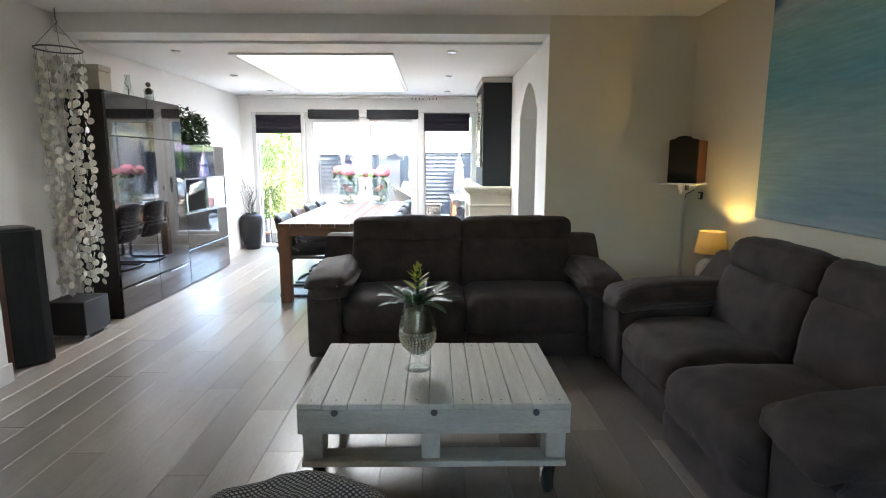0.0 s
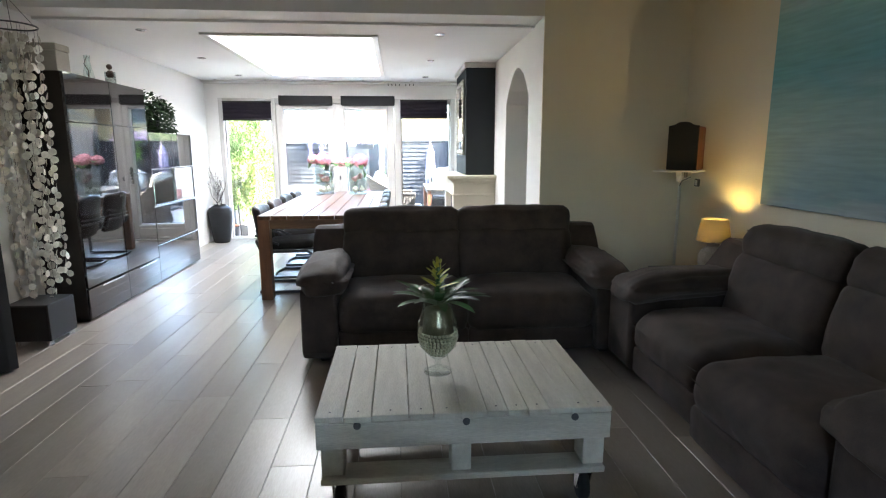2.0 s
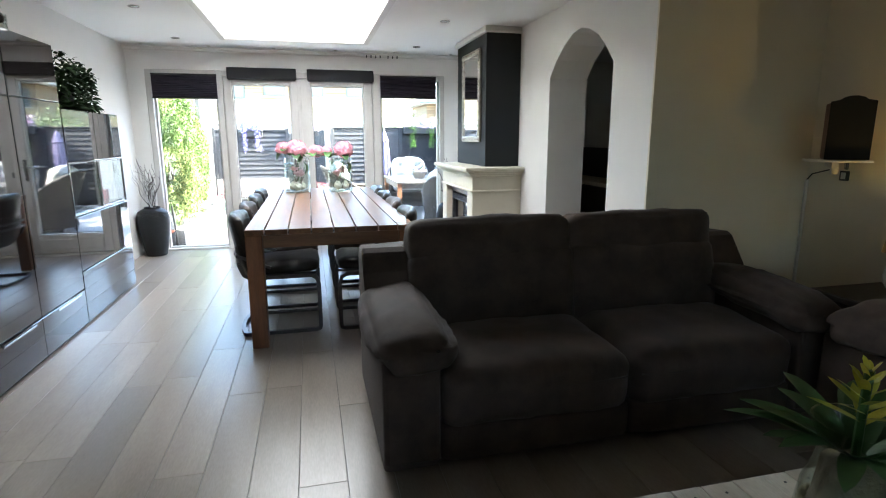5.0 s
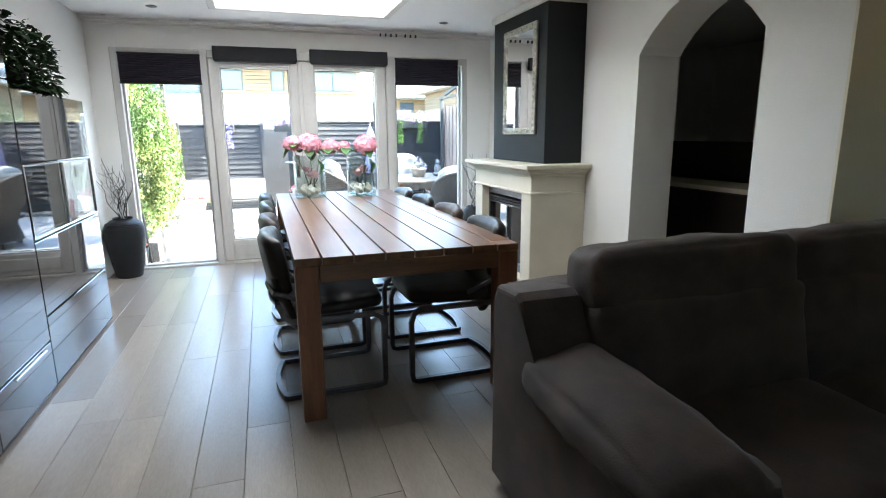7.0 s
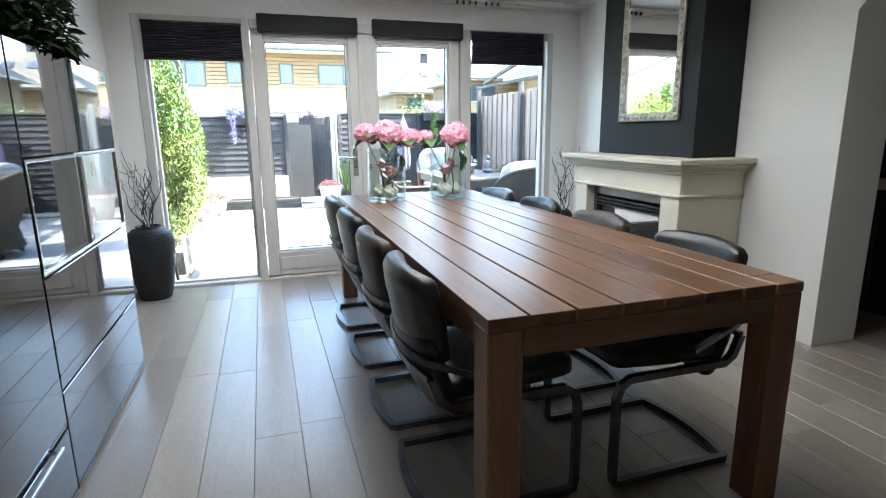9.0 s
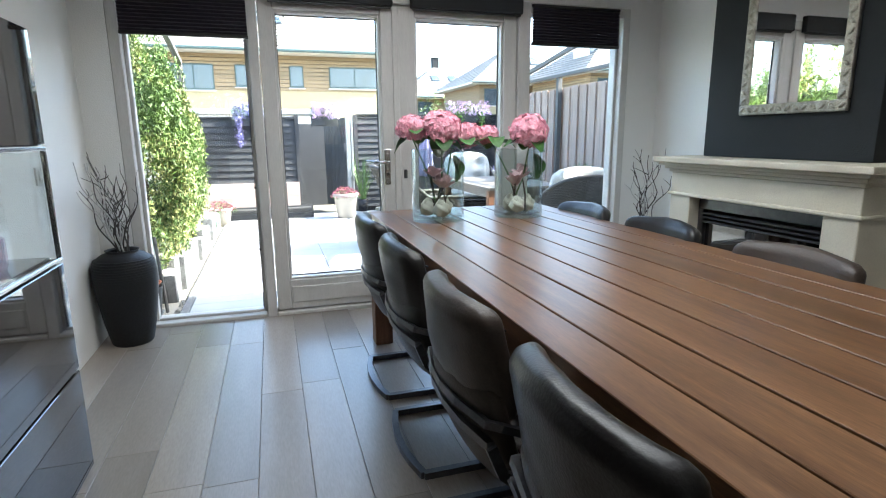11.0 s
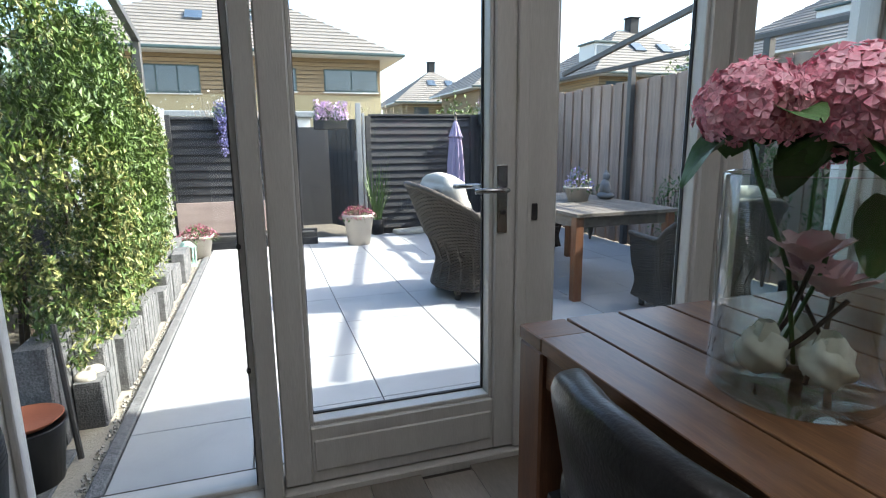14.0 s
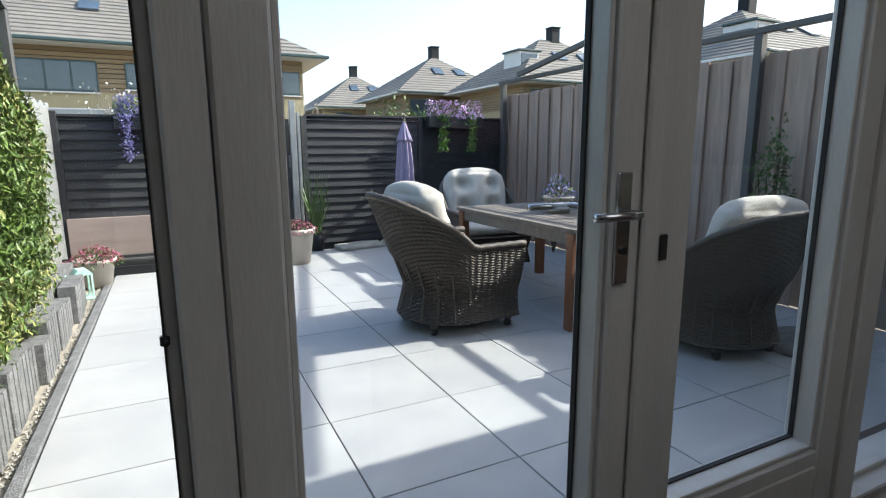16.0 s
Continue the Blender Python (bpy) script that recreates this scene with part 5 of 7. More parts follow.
def twigs(parent, n, z0, h, spread, seed, lean=(0, 0)):
    rn = random.Random(seed)
    for i in range(n):
        a, rad = rn.uniform(0, 6.28), rn.uniform(0.3, 1.0) * spread
        top = Vector((rad * math.cos(a) + lean[0], rad * math.sin(a) + lean[1], z0 + h * rn.uniform(0.6, 1.0)))
        base = Vector((rn.uniform(-0.03, 0.03), rn.uniform(-0.03, 0.03), z0))
        ph, fq = rn.uniform(0, 6), rn.uniform(7, 12)
        pts = []
        for k in range(13):
            t = k / 12
            p = base.lerp(top, t)
            p += Vector((math.sin(ph + fq * t), math.cos(ph * 1.7 + fq * t), 0)) * 0.028 * math.sin(3.0 * t) * (0.4 + t)
            pts.append(p)
        part("twig", tube(pts, 0.0052, 5, taper=0.35), TWIG if i % 3 else TWIGW, parent, "", True)
        for s in range(2):
            k = rn.randint(5, 10)
            q = pts[k]
            d = Vector((rn.uniform(-1, 1), rn.uniform(-1, 1), rn.uniform(0.4, 1.2))).normalized() * rn.uniform(0.06, 0.13)
            part("twig", tube([q, q + d * 0.5 + Vector((0.01, 0.005, 0)), q + d], 0.0032, 4, taper=0.4), TWIG if i % 3 else TWIGW, parent)


fv = thing("floor_vase", "tall matt black ribbed ceramic floor vase holding curly twigs", "vase", (-2.775, 8.85, 0))
prof = [(0.0, 0.0), (0.105, 0.0), (0.112, 0.01), (0.135, 0.12), (0.160, 0.28), (0.170, 0.38), (0.168, 0.45), (0.150, 0.505), (0.115, 0.535), (0.085, 0.545), (0.082, 0.552), (0.090, 0.560), (0.082, 0.560), (0.075, 0.548), (0.10, 0.50), (0.0, 0.40)]
part("body", lathe(prof, 48), CERAMIC, fv, "", True)
for i in range(9):
    z = 0.395 + i * 0.014
    r = 0.1705 - (0 if z < 0.43 else (z - 0.43) ** 2 * 2.6)
    part("rib", lathe([(r - 0.003, z - 0.003), (r + 0.0012, z), (r - 0.003, z + 0.003)], 48), CERAMIC, fv, "", True)
twigs(fv, 22, 0.50, 0.62, 0.19, 5, (-0.02, -0.06))
fv2 = thing("twig_vase", "dark vase of curly twigs on the floor beside the fireplace", "vase", (0.66, 8.72, 0))
part("body", lathe([(0.0, 0.0), (0.09, 0.0), (0.12, 0.2), (0.13, 0.36), (0.10, 0.48), (0.065, 0.52), (0.06, 0.52), (0.09, 0.46), (0.0, 0.40)], 36), CERAMIC, fv2, "", True)
twigs(fv2, 12, 0.46, 0.66, 0.20, 9, (0.05, -0.08))
for y, z, lab in ((8.33, 1.02, "white light switch on the wall"), (8.42, 0.19, "white wall socket above the floor")):
    so = thing("wall_switch", lab, "switch", (LX + 0.001, y, z))
    part("plate", box(0.0, 0.010, -0.042, 0.042, -0.042, 0.042, 0.004, 2), TRIM, so)
    part("rocker", box(0.0101, 0.015, -0.024, 0.024, -0.024, 0.024, 0.002), TRIM, so)

# ---- kitchen corner seen through the arch ----
ku = thing("kitchen_unit", "dark kitchen unit with a pale worktop beyond the arch", "kitchen unit")
part("carcass", box(1.92, 2.5, 5.6, 9.0, 0.0, 0.83, 0.004), BLACKPLASTIC, ku)
for i in range(5):
    part("cabinet_door", box(1.898, 1.919, 5.61 + i * 0.6, 6.20 + i * 0.6, 0.10, 0.82, 0.004), DARKWOOD, ku)
structure(part("worktop", box(1.88, 2.52, 5.58, 9.02, 0.831, 0.87, 0.004), STONE))
part("upstand", box(2.30, 2.36, 5.6, 9.0, 0.8705, 1.21, 0.004), BLACKPLASTIC, ku, "black upstand panel")

# ---- floor boards ----
random.seed(3)
me_cache = {}
PWD = 0.187
xs = -1.66 + PWD * math.floor((LX + 1.66) / PWD)
col = 0
fl = structure(new("floor"))
while xs < RX:
    x0, x1 = max(xs, LX), min(xs + PWD, RX)
    y = BY - random.uniform(0, 1.2)
    while y < GY:
        y0, y1 = max(y, BY), min(y + 1.38, GY - 0.06)
        if y1 - y0 > 0.05 and x1 - x0 > 0.01:
            for xa, xb, ya, yb in (((x0, x1, y0, y1),) if not (x0 < DX < x1) else ((x0, x1, y0, y1),)):
                part("floor_board", box(xa + 0.0008, xb - 0.0008, ya + 0.0006, yb - 0.0006, -0.012, 0.0, 0.0012), FLOOR, fl)
        y += 1.38
    xs += PWD
    col += 1
KF = mat("kitchen_tile", (0.10, 0.095, 0.09), (0.07, 0.066, 0.062), 0.4)
structure(part("floor_kitchen", box(RX, 4.2, MY + 0.18, GY, -0.012, -0.001), KF))

# ---- garden ----
TILE = mat("grey_porcelain_tile", (0.43, 0.435, 0.43), (0.34, 0.345, 0.35), 0.5, 2.5, 60, 0.06, vary=0.05, grain=0.05)
GROUND = mat("soil_and_grit", (0.16, 0.14, 0.11), (0.10, 0.09, 0.07), 0.95, 4, 70, 0.5, grain=0.25)
CONC = mat("grey_concrete", (0.20, 0.202, 0.202), (0.10, 0.102, 0.104), 0.9, 14, 120, 0.8, vary=0.10, grain=0.45)
SAND = mat("sandy_mortar", (0.42, 0.38, 0.30), (0.30, 0.27, 0.22), 0.95, 9, 110, 0.4, grain=0.25)
BLACKTIMBER = mat("black_stained_timber", (0.030, 0.031, 0.034), (0.020, 0.021, 0.023), 0.7, 8, 90, 0.3, stretch=(0.4, 4, 4), vary=0.2, grain=0.25)
GREYWOOD = mat("weathered_fence_wood", (0.40, 0.30, 0.24), (0.25, 0.185, 0.146), 0.8, 6, 80, 0.3, stretch=(5, 5, 0.4), vary=0.16, grain=0.2)
OLDTEAK = mat("weathered_teak", (0.19, 0.165, 0.135), (0.10, 0.086, 0.07), 0.75, 6, 80, 0.3, stretch=(4, 4, 4), vary=0.12, grain=0.2)
WICKER = mat("grey_brown_wicker", (0.085, 0.068, 0.054), (0.034, 0.028, 0.023), 0.6, 40, 200, 0.3, grain=0.3)
CREAM = mat("cream_cushion_cloth", (0.50, 0.48, 0.43), (0.42, 0.40, 0.36), 0.9, 8, 250, 0.3, grain=0.06)
GREYSTEEL = mat("grey_coated_steel", (0.075, 0.072, 0.068), (0.055, 0.053, 0.05), 0.5, 10, 120, 0.1)
ZINC = mat("pale_zinc_steel", (0.34, 0.35, 0.345), (0.26, 0.27, 0.27), 0.4, 10, 90, 0.1, metal=0.4)
PALEPOT = mat("pale_clay", (0.50, 0.46, 0.41), (0.42, 0.38, 0.33), 0.8, 8, 90, 0.2)
TERRA = mat("terracotta", (0.42, 0.14, 0.07), (0.32, 0.10, 0.05), 0.8, 8, 90, 0.2)
HEATH = mat("pink_heather", (0.40, 0.09, 0.16), (0.26, 0.05, 0.10), 0.8, 30, 120, 0.1)
LILAC = mat("lilac_flower", (0.62, 0.38, 0.66), (0.66, 0.50, 0.70), 0.8, 30, 120, 0.1)
BLUEV = mat("blue_violet_flower", (0.22, 0.20, 0.46), (0.36, 0.34, 0.56), 0.8, 30, 120, 0.1)
PLUM = mat("purple_parasol_cloth", (0.30, 0.26, 0.37), (0.22, 0.185, 0.28), 0.85, 6, 200, 0.2)
MINTP = mat("mint_painted_metal", (0.42, 0.66, 0.58), (0.36, 0.58, 0.50), 0.5)
PINKISH = mat("pinkish_grey_board", (0.36, 0.29, 0.26), (0.28, 0.22, 0.20), 0.8, 5, 80, 0.2, stretch=(0.4, 4, 4))
SHRUB = mat("shrub_leaf", (0.075, 0.14, 0.030), (0.045, 0.09, 0.020), 0.55, 10, 90, 0.1)
HEDGE = mat("hedge_leaf", (0.125, 0.195, 0.038), (0.040, 0.080, 0.016), 0.5, 2.2, 40, 0.1, grain=0.3)
HEDGEY = mat("hedge_leaf_pale", (0.36, 0.36, 0.14), (0.20, 0.22, 0.065), 0.5, 3, 40, 0.1, grain=0.3)
BARK = mat("bark", (0.10, 0.075, 0.055), (0.06, 0.045, 0.035), 0.9, 12, 90, 0.4)

structure(part("ground", box(-400, 400, GY + 0.2, 700, -0.6, -0.20), GROUND))
tagged(part("ground_base", box(-2.66, 2.46, GY + 0.2, 15.25, -0.199, -0.150), CONC), kind="structure")
structure(part("facade", box(-3.2, 1.3, GY + 0.2, GY + 0.26, 2.12, 2.72), TRIM))
structure(part("roof_edge", box(-3.3, 4.5, GY - 0.3, GY + 0.36, 2.602, 2.72, 0.01), GREYSTEEL))


def leaves_mesh(name, pts, size, material, parent, label, seed, tilt=1.2, aspect=0.5):
    """Many small folded leaves at the given places, as one mesh."""
    rn = np.random.RandomState(seed)
    n = len(pts)
    pts = np.asarray(pts, float)
    az, el, ro = rn.uniform(0, 2 * np.pi, n), rn.uniform(-tilt, tilt, n), rn.uniform(-1, 1, n)
    d = np.stack([np.cos(az) * np.cos(el), np.sin(az) * np.cos(el), np.sin(el)], 1)
    s = np.cross(d, np.stack([ro, 0.3 * ro, np.ones(n)], 1))
    s /= np.linalg.norm(s, axis=1)[:, None] + 1e-9
    nn = np.cross(s, d)
    L = size * rn.uniform(0.6, 1.25, n)[:, None]
    w = L * aspect * 0.5
    v = np.stack([pts, pts + d * L * 0.5 + s * w + nn * w * 0.3, pts + d * L, pts + d * L * 0.5 - s * w + nn * w * 0.3], 1).reshape(-1, 3)
    f = np.arange(4 * n).reshape(-1, 4)
    me = bpy.data.meshes.new(name)
    me.from_pydata(v.tolist(), [], f.tolist())
    me.materials.append(material)
    ob = new(name, me)
    ob.parent = parent
    return tagged(ob, label, kind="stuff")


# clipped hedge behind concrete palisades
hg = thing("hedge", "tall bushy variegated green hedge in sunlight", "hedge")
rs = np.random.RandomState(4)


def hedge_points(n, seed):
    """Leaves round upright plumes of uneven height that stand along the bed."""
    r2 = np.random.RandomState(9)
    m = 280
    py = r2.uniform(10.05, 13.35, m)
    front = r2.random_sample(m) < 0.62
    pz = np.where(front, r2.uniform(0.08, 1.60, m), r2.uniform(0.05, 1.75, m))
    ph = r2.uniform(0.32, 0.62, m)
    pr = r2.uniform(0.07, 0.145, m)
    outer = np.interp(pz + ph * 0.5, (0.2, 0.5, 0.85, 1.3, 1.7, 2.1), (-2.86, -2.64, -2.57, -2.68, -2.82, -2.94))
    px = np.where(front, outer - pr, r2.uniform(-3.65, -3.05, m))
    ends = np.clip((13.3 - py) / 1.3, 0.10, 1) * np.clip((py - 9.9) / 0.25, 0.7, 1)
    px = np.where(front, -3.25 + (px + 3.25) * ends, px)
    pz = pz * (0.8 + 0.2 * ends) + np.where(r2.random_sample(m) < 0.10, 0.28, 0.0)
    rr = np.random.RandomState(seed)
    k = rr.randint(0, m, n)
    t = rr.random_sample(n)
    a = rr.uniform(0, 6.283, n)
    rad = pr[k] * np.sqrt(rr.random_sample(n)) * np.sin(math.pi * (0.12 + 0.86 * t)) * 1.15
    lean = 0.10 * (px[k] + 3.3)
    return np.stack([px[k] + rad * np.cos(a) + lean * t, py[k] + rad * np.sin(a), pz[k] + ph[k] * t], 1)


leaves_mesh("leaves", hedge_points(70000, 1), 0.045, HEDGE, hg, "small green hedge leaves", 1, 1.4, 0.40)
pale = hedge_points(52000, 2)
patch = np.sin(4.3 * pale[:, 1] + 1.0) + np.sin(5.1 * pale[:, 2] + 2.2 * pale[:, 1]) - 0.9 * (pale[:, 2] - 0.9)
leaves_mesh("leaves", pale[patch > 0.1], 0.042, HEDGEY, hg, "small yellow-green hedge leaves", 2, 1.4, 0.40)
for i in range(13):
    y = 10.15 + i * 0.26
    rr = random.Random(i)
    part("stem", tube([(-3.3 + rr.uniform(-0.08, 0.08), y, -0.15), (-3.3 + rr.uniform(-0.15, 0.2), y + rr.uniform(-0.1, 0.1), 0.7), (-3.3 + rr.uniform(-0.2, 0.3), y + rr.uniform(-0.15, 0.15), 1.5 + rr.uniform(0, 0.55))], 0.014, 5, taper=0.35), BARK, hg)
random.seed(12)
edge = structure(new("palisade_edging"))


def palisade(y, w, x1, top):
    """One rough concrete upright with two grooves down its face."""
    bm = bmesh.new()
    x0, g = x1 - 0.12, 0.012
    pts = [(x0, y), (x1 - 0.008, y), (x1, y + 0.010)]
    for k in (1, 2):
        c = y + w * k / 3
        pts += [(x1, c - 0.009), (x1 - g, c - 0.005), (x1 - g, c + 0.005), (x1, c + 0.009)]
    pts += [(x1, y + w - 0.010), (x1 - 0.008, y + w), (x0, y + w)]
    ell(bm, pts, (TZ - 0.1, top), "z")
    part("palisade", bm, CONC, edge)


y = 9.93
while y < 13.9:
    w = random.uniform(0.19, 0.21)
    palisade(y, w, -2.860 + random.uniform(-0.006, 0.006), 0.335 - 0.045 * (y - 9.9) + random.uniform(-0.02, 0.02))
    y += w + 0.006
y, i = 10.14, 0
while y < 13.6:
    w = random.uniform(0.19, 0.215)
    out = (-2.735, -2.755, -2.715, -2.72, -2.74, -2.725)[i % 6]
    palisade(y, w, out + random.uniform(-0.005, 0.005), (0.085, 0.19, 0.17, 0.11, 0.12, 0.18)[i % 6 if i < 6 else 1 + i % 5] - 0.015 * (y - 10.1) + random.uniform(-0.012, 0.012))
    y += w + 0.006
    i += 1
structure(part("hedge_bed", box(-3.9, -2.99, 9.4, 14.0, -0.21, 0.02), GROUND))
structure(part("kerb", box(-2.665, -2.605, GY + 0.27, 14.55, -0.21, TZ + 0.008, 0.006), CONC))
structure(part("side_slab", box(-3.2, -2.80, GY + 0.27, 9.95, -0.21, TZ - 0.012, 0.006), CONC))
gv = np.random.RandomState(8)
bm = bmesh.new()
for i in range(700):
    px, py = gv.uniform(-2.715, -2.668), gv.uniform(GY + 0.3, 14.5)
    s = gv.uniform(0.006, 0.015)
    bmesh.ops.create_cube(bm, size=s, matrix=pose(px, py, TZ - 0.02 + s * 0.4, *gv.uniform(0, 90, 3)) @ Matrix.Diagonal((1, gv.uniform(0.6, 1), 0.7, 1)))
tagged(part("gravel", bm, mat("pale_gravel", (0.44, 0.42, 0.38), (0.26, 0.24, 0.21), 0.85, 60, 150, 0.2, grain=0.3), None, "strip of pale gravel beside the hedge"), category="gravel", kind="stuff")
structure(part("gravel_bed", box(-2.87, -2.666, GY + 0.27, 14.55, -0.21, TZ - 0.022), SAND))
bk2 = thing("bucket", "black plastic plant bucket with a terracotta saucer on top", "bucket", (-2.89, 9.71, TZ - 0.01))
part("body", lathe([(0.0, 0.0), (0.105, 0.0), (0.135, 0.24), (0.142, 0.25), (0.132, 0.25), (0.10, 0.02), (0.0, 0.02)], 28), BLACKPLASTIC, bk2, "", True)
part("saucer", lathe([(0.0, 0.245), (0.10, 0.248), (0.134, 0.275), (0.126, 0.275), (0.098, 0.255), (0.0, 0.252)], 28), TERRA, bk2, "orange terracotta saucer", True)
stk = thing("metal_stake", "thin dark metal stake leaning by the hedge", "stake", (-2.765, 9.85, TZ - 0.012))
part("rod", tube([(0, 0, 0), (-0.045, 0.05, 0.59)], 0.013, 8), GREYSTEEL, stk)
PEBBLE = mat("pale_stone", (0.6, 0.56, 0.48), (0.48, 0.44, 0.36), 0.8)
for k, (x, y, w) in enumerate(((-2.815, 10.20, 0.085), (-2.79, 10.285, 0.07), (-2.83, 10.30, 0.06))):
    stn = thing("stone", "pale rounded stone lying on a concrete palisade", "stone", (x, y, 0.068), 40 * k, "stones on the palisade")
    part("body", cushion((w, w * 0.75, w * 0.6), w * 0.24, 0.005, 6, 0.004, k, m=pose(0, 0, w * 0.3)), PEBBLE, stn, "", True)

# palings of pale ribbed sheet on the left, with a downpipe
lf = thing("sheet_fence", "pale ribbed metal sheet fence on the garden's boundary", "fence")
for i in range(34):
    y0 = 13.55 + i * 0.052
    part("rib", box(-3.12, -3.085, y0, y0 + 0.040, TZ - 0.1, 1.62 + 0.02 * math.sin(i), 0.008), ZINC, lf)
part("backing", box(-3.14, -3.121, 13.5, 15.3, TZ - 0.1, 1.60), ZINC, lf)
# added dark backing behind the hedge, blocks bright sky in its gaps
structure(part("boundary_wall", box(-3.95, -3.90, 9.4, 13.6, TZ - 0.1, 1.75), BLACKTIMBER))
part("downpipe", tube([(-3.02, 13.35, TZ - 0.1), (-3.02, 13.35, 1.68)], 0.04, 14), ZINC, lf, "grey zinc downpipe", True)

# black boarded fence at the back, with a gate
bf = thing("board_fence", "black-stained overlapping board fence at the garden's end", "fence")
FYB = 15.30


def boards(x0, x1, z0, z1, parent, step=0.105):
    z = z0
    while z < z1 - 0.02:
        bm = bmesh.new()
        h = min(step + 0.012, z1 - z)
        ell(bm, [(FYB - 0.042, z), (FYB - 0.024, z), (FYB - 0.004, z + h), (FYB - 0.014, z + h)], (x0, x1), "x")
        part("board", bm, BLACKTIMBER, parent)
        z += step


boards(-3.08, -1.47, 0.42, 1.50, bf)
boards(-0.42, 1.16, TZ + 0.06, 1.55, bf)
part("cap_rail", box(-3.10, -1.46, FYB - 0.05, FYB + 0.03, 1.50, 1.53, 0.004), BLACKTIMBER, bf)
part("cap_rail", box(-0.44, 2.46, FYB - 0.05, FYB + 0.03, 1.555, 1.585, 0.004), BLACKTIMBER, bf)
part("backing", box(-3.1, -1.47, FYB, FYB + 0.02, TZ - 0.1, 1.5), BLACKTIMBER, bf)
part("backing", box(-0.42, 2.46, FYB, FYB + 0.02, TZ - 0.1, 1.555), BLACKTIMBER, bf)
part("panel", box(1.165, 2.46, FYB - 0.03, FYB - 0.001, TZ, 1.553, 0.004), BLACKFAB, bf, "smooth black panel")
for x in (-3.06, -1.47, -0.46, 1.14):
    part("post", box(x - 0.035, x + 0.035, FYB - 0.055, FYB + 0.02, TZ - 0.1, 1.56, 0.004), BLACKTIMBER, bf)
part("hinge", box(0.42, 0.52, FYB - 0.055, FYB - 0.040, 1.03, 1.07, 0.003), STEEL, bf)
gt = thing("garden_gate", "black boarded garden gate standing ajar", "gate", (-0.62, FYB + 0.02, 0), -68)
for i in range(6):
    part("board", box(-0.80 + i * 0.134, -0.672 + i * 0.134, -0.02, 0.02, TZ + 0.05, 1.52, 0.004), BLACKTIMBER, gt)
part("rail", box(-0.80, 0.0, 0.021, 0.045, 0.1, 0.2, 0.003), BLACKTIMBER, gt)
part("rail", box(-0.80, 0.0, 0.021, 0.045, 1.2, 1.3, 0.003), BLACKTIMBER, gt)
gp = thing("gate_post", "pale galvanised steel gate frame with a lock", "post", (-0.60, FYB - 0.06, TZ))
part("upright", box(-0.035, 0.035, -0.03, 0.03, 0.0, 1.86, 0.004), ZINC, gp)
part("upright", box(0.05, 0.085, -0.03, 0.03, 0.0, 1.72, 0.004), ZINC, gp)
part("lock", box(-0.075, -0.036, -0.05, 0.0, 1.05, 1.20, 0.004), STEEL, gp)
structure(part("alley_wall", box(-3.2, 0.2, 16.9, 17.1, -0.2, 1.45), BLACKTIMBER))
pond = thing("raised_planter", "low dark timber planter with pipes against the back fence", "planter")
part("front_board", box(-3.05, -1.30, 14.62, 14.66, TZ - 0.05, TZ + 0.09, 0.004), BLACKTIMBER, pond)
part("front_board", box(-3.05, -1.30, 14.68, 14.72, TZ + 0.05, TZ + 0.20, 0.004), BLACKTIMBER, pond)
part("soil", box(-3.05, -1.30, 14.721, FYB - 0.06, TZ - 0.05, TZ + 0.12), GROUND, pond)
part("back_board", box(-3.05, -1.48, FYB - 0.075, FYB - 0.045, TZ + 0.12, 0.42, 0.004), PINKISH, pond, "pinkish grey board")
part("pipe", tube([(-3.0, 14.60, TZ + 0.17), (-2.0, 14.60, TZ + 0.16), (-1.35, 14.60, TZ + 0.17)], 0.018, 8), GREYSTEEL, pond)

# vertical board fence on the right with a steel frame
rf = thing("paling_fence", "weathered vertical board fence with alternating boards", "fence")
y = GY + 0.3
i = 0
while y < FYB:
    x = 2.50 if i % 2 else 2.47
    part("board", box(x, x + 0.022, y, y + 0.145, TZ - 0.02, 1.90 + random.uniform(-0.012, 0.012), 0.004), GREYWOOD, rf)
    y += 0.118
    i += 1
for z in (0.25, 1.05, 1.68):
    part("rail", box(2.525, 2.56, GY + 0.3, FYB, z, z + 0.07, 0.003), GREYWOOD, rf)
fr_ = thing("awning_frame", "grey steel posts and beams of an awning frame", "pergola")
for y in (9.6, 11.25, 13.15, 15.1):
    part("post", box(2.36, 2.43, y - 0.035, y + 0.035, TZ, 2.05, 0.004), GREYSTEEL, fr_)
part("beam", box(2.365, 2.425, GY + 0.37, 15.2, 2.051, 2.10, 0.004), GREYSTEEL, fr_)
part("sloping_bar", tube([(2.30, 14.6, 2.12), (2.05, GY + 0.38, 2.74)], 0.028, square=True), GREYSTEEL, fr_)
part("sloping_bar", tube([(-2.90, 12.9, 2.08), (-2.86, GY + 0.38, 2.74)], 0.028, square=True), GREYSTEEL, fr_)
part("post", box(-2.945, -2.875, 12.86, 12.94, TZ, 2.06, 0.004), GREYSTEEL, fr_)

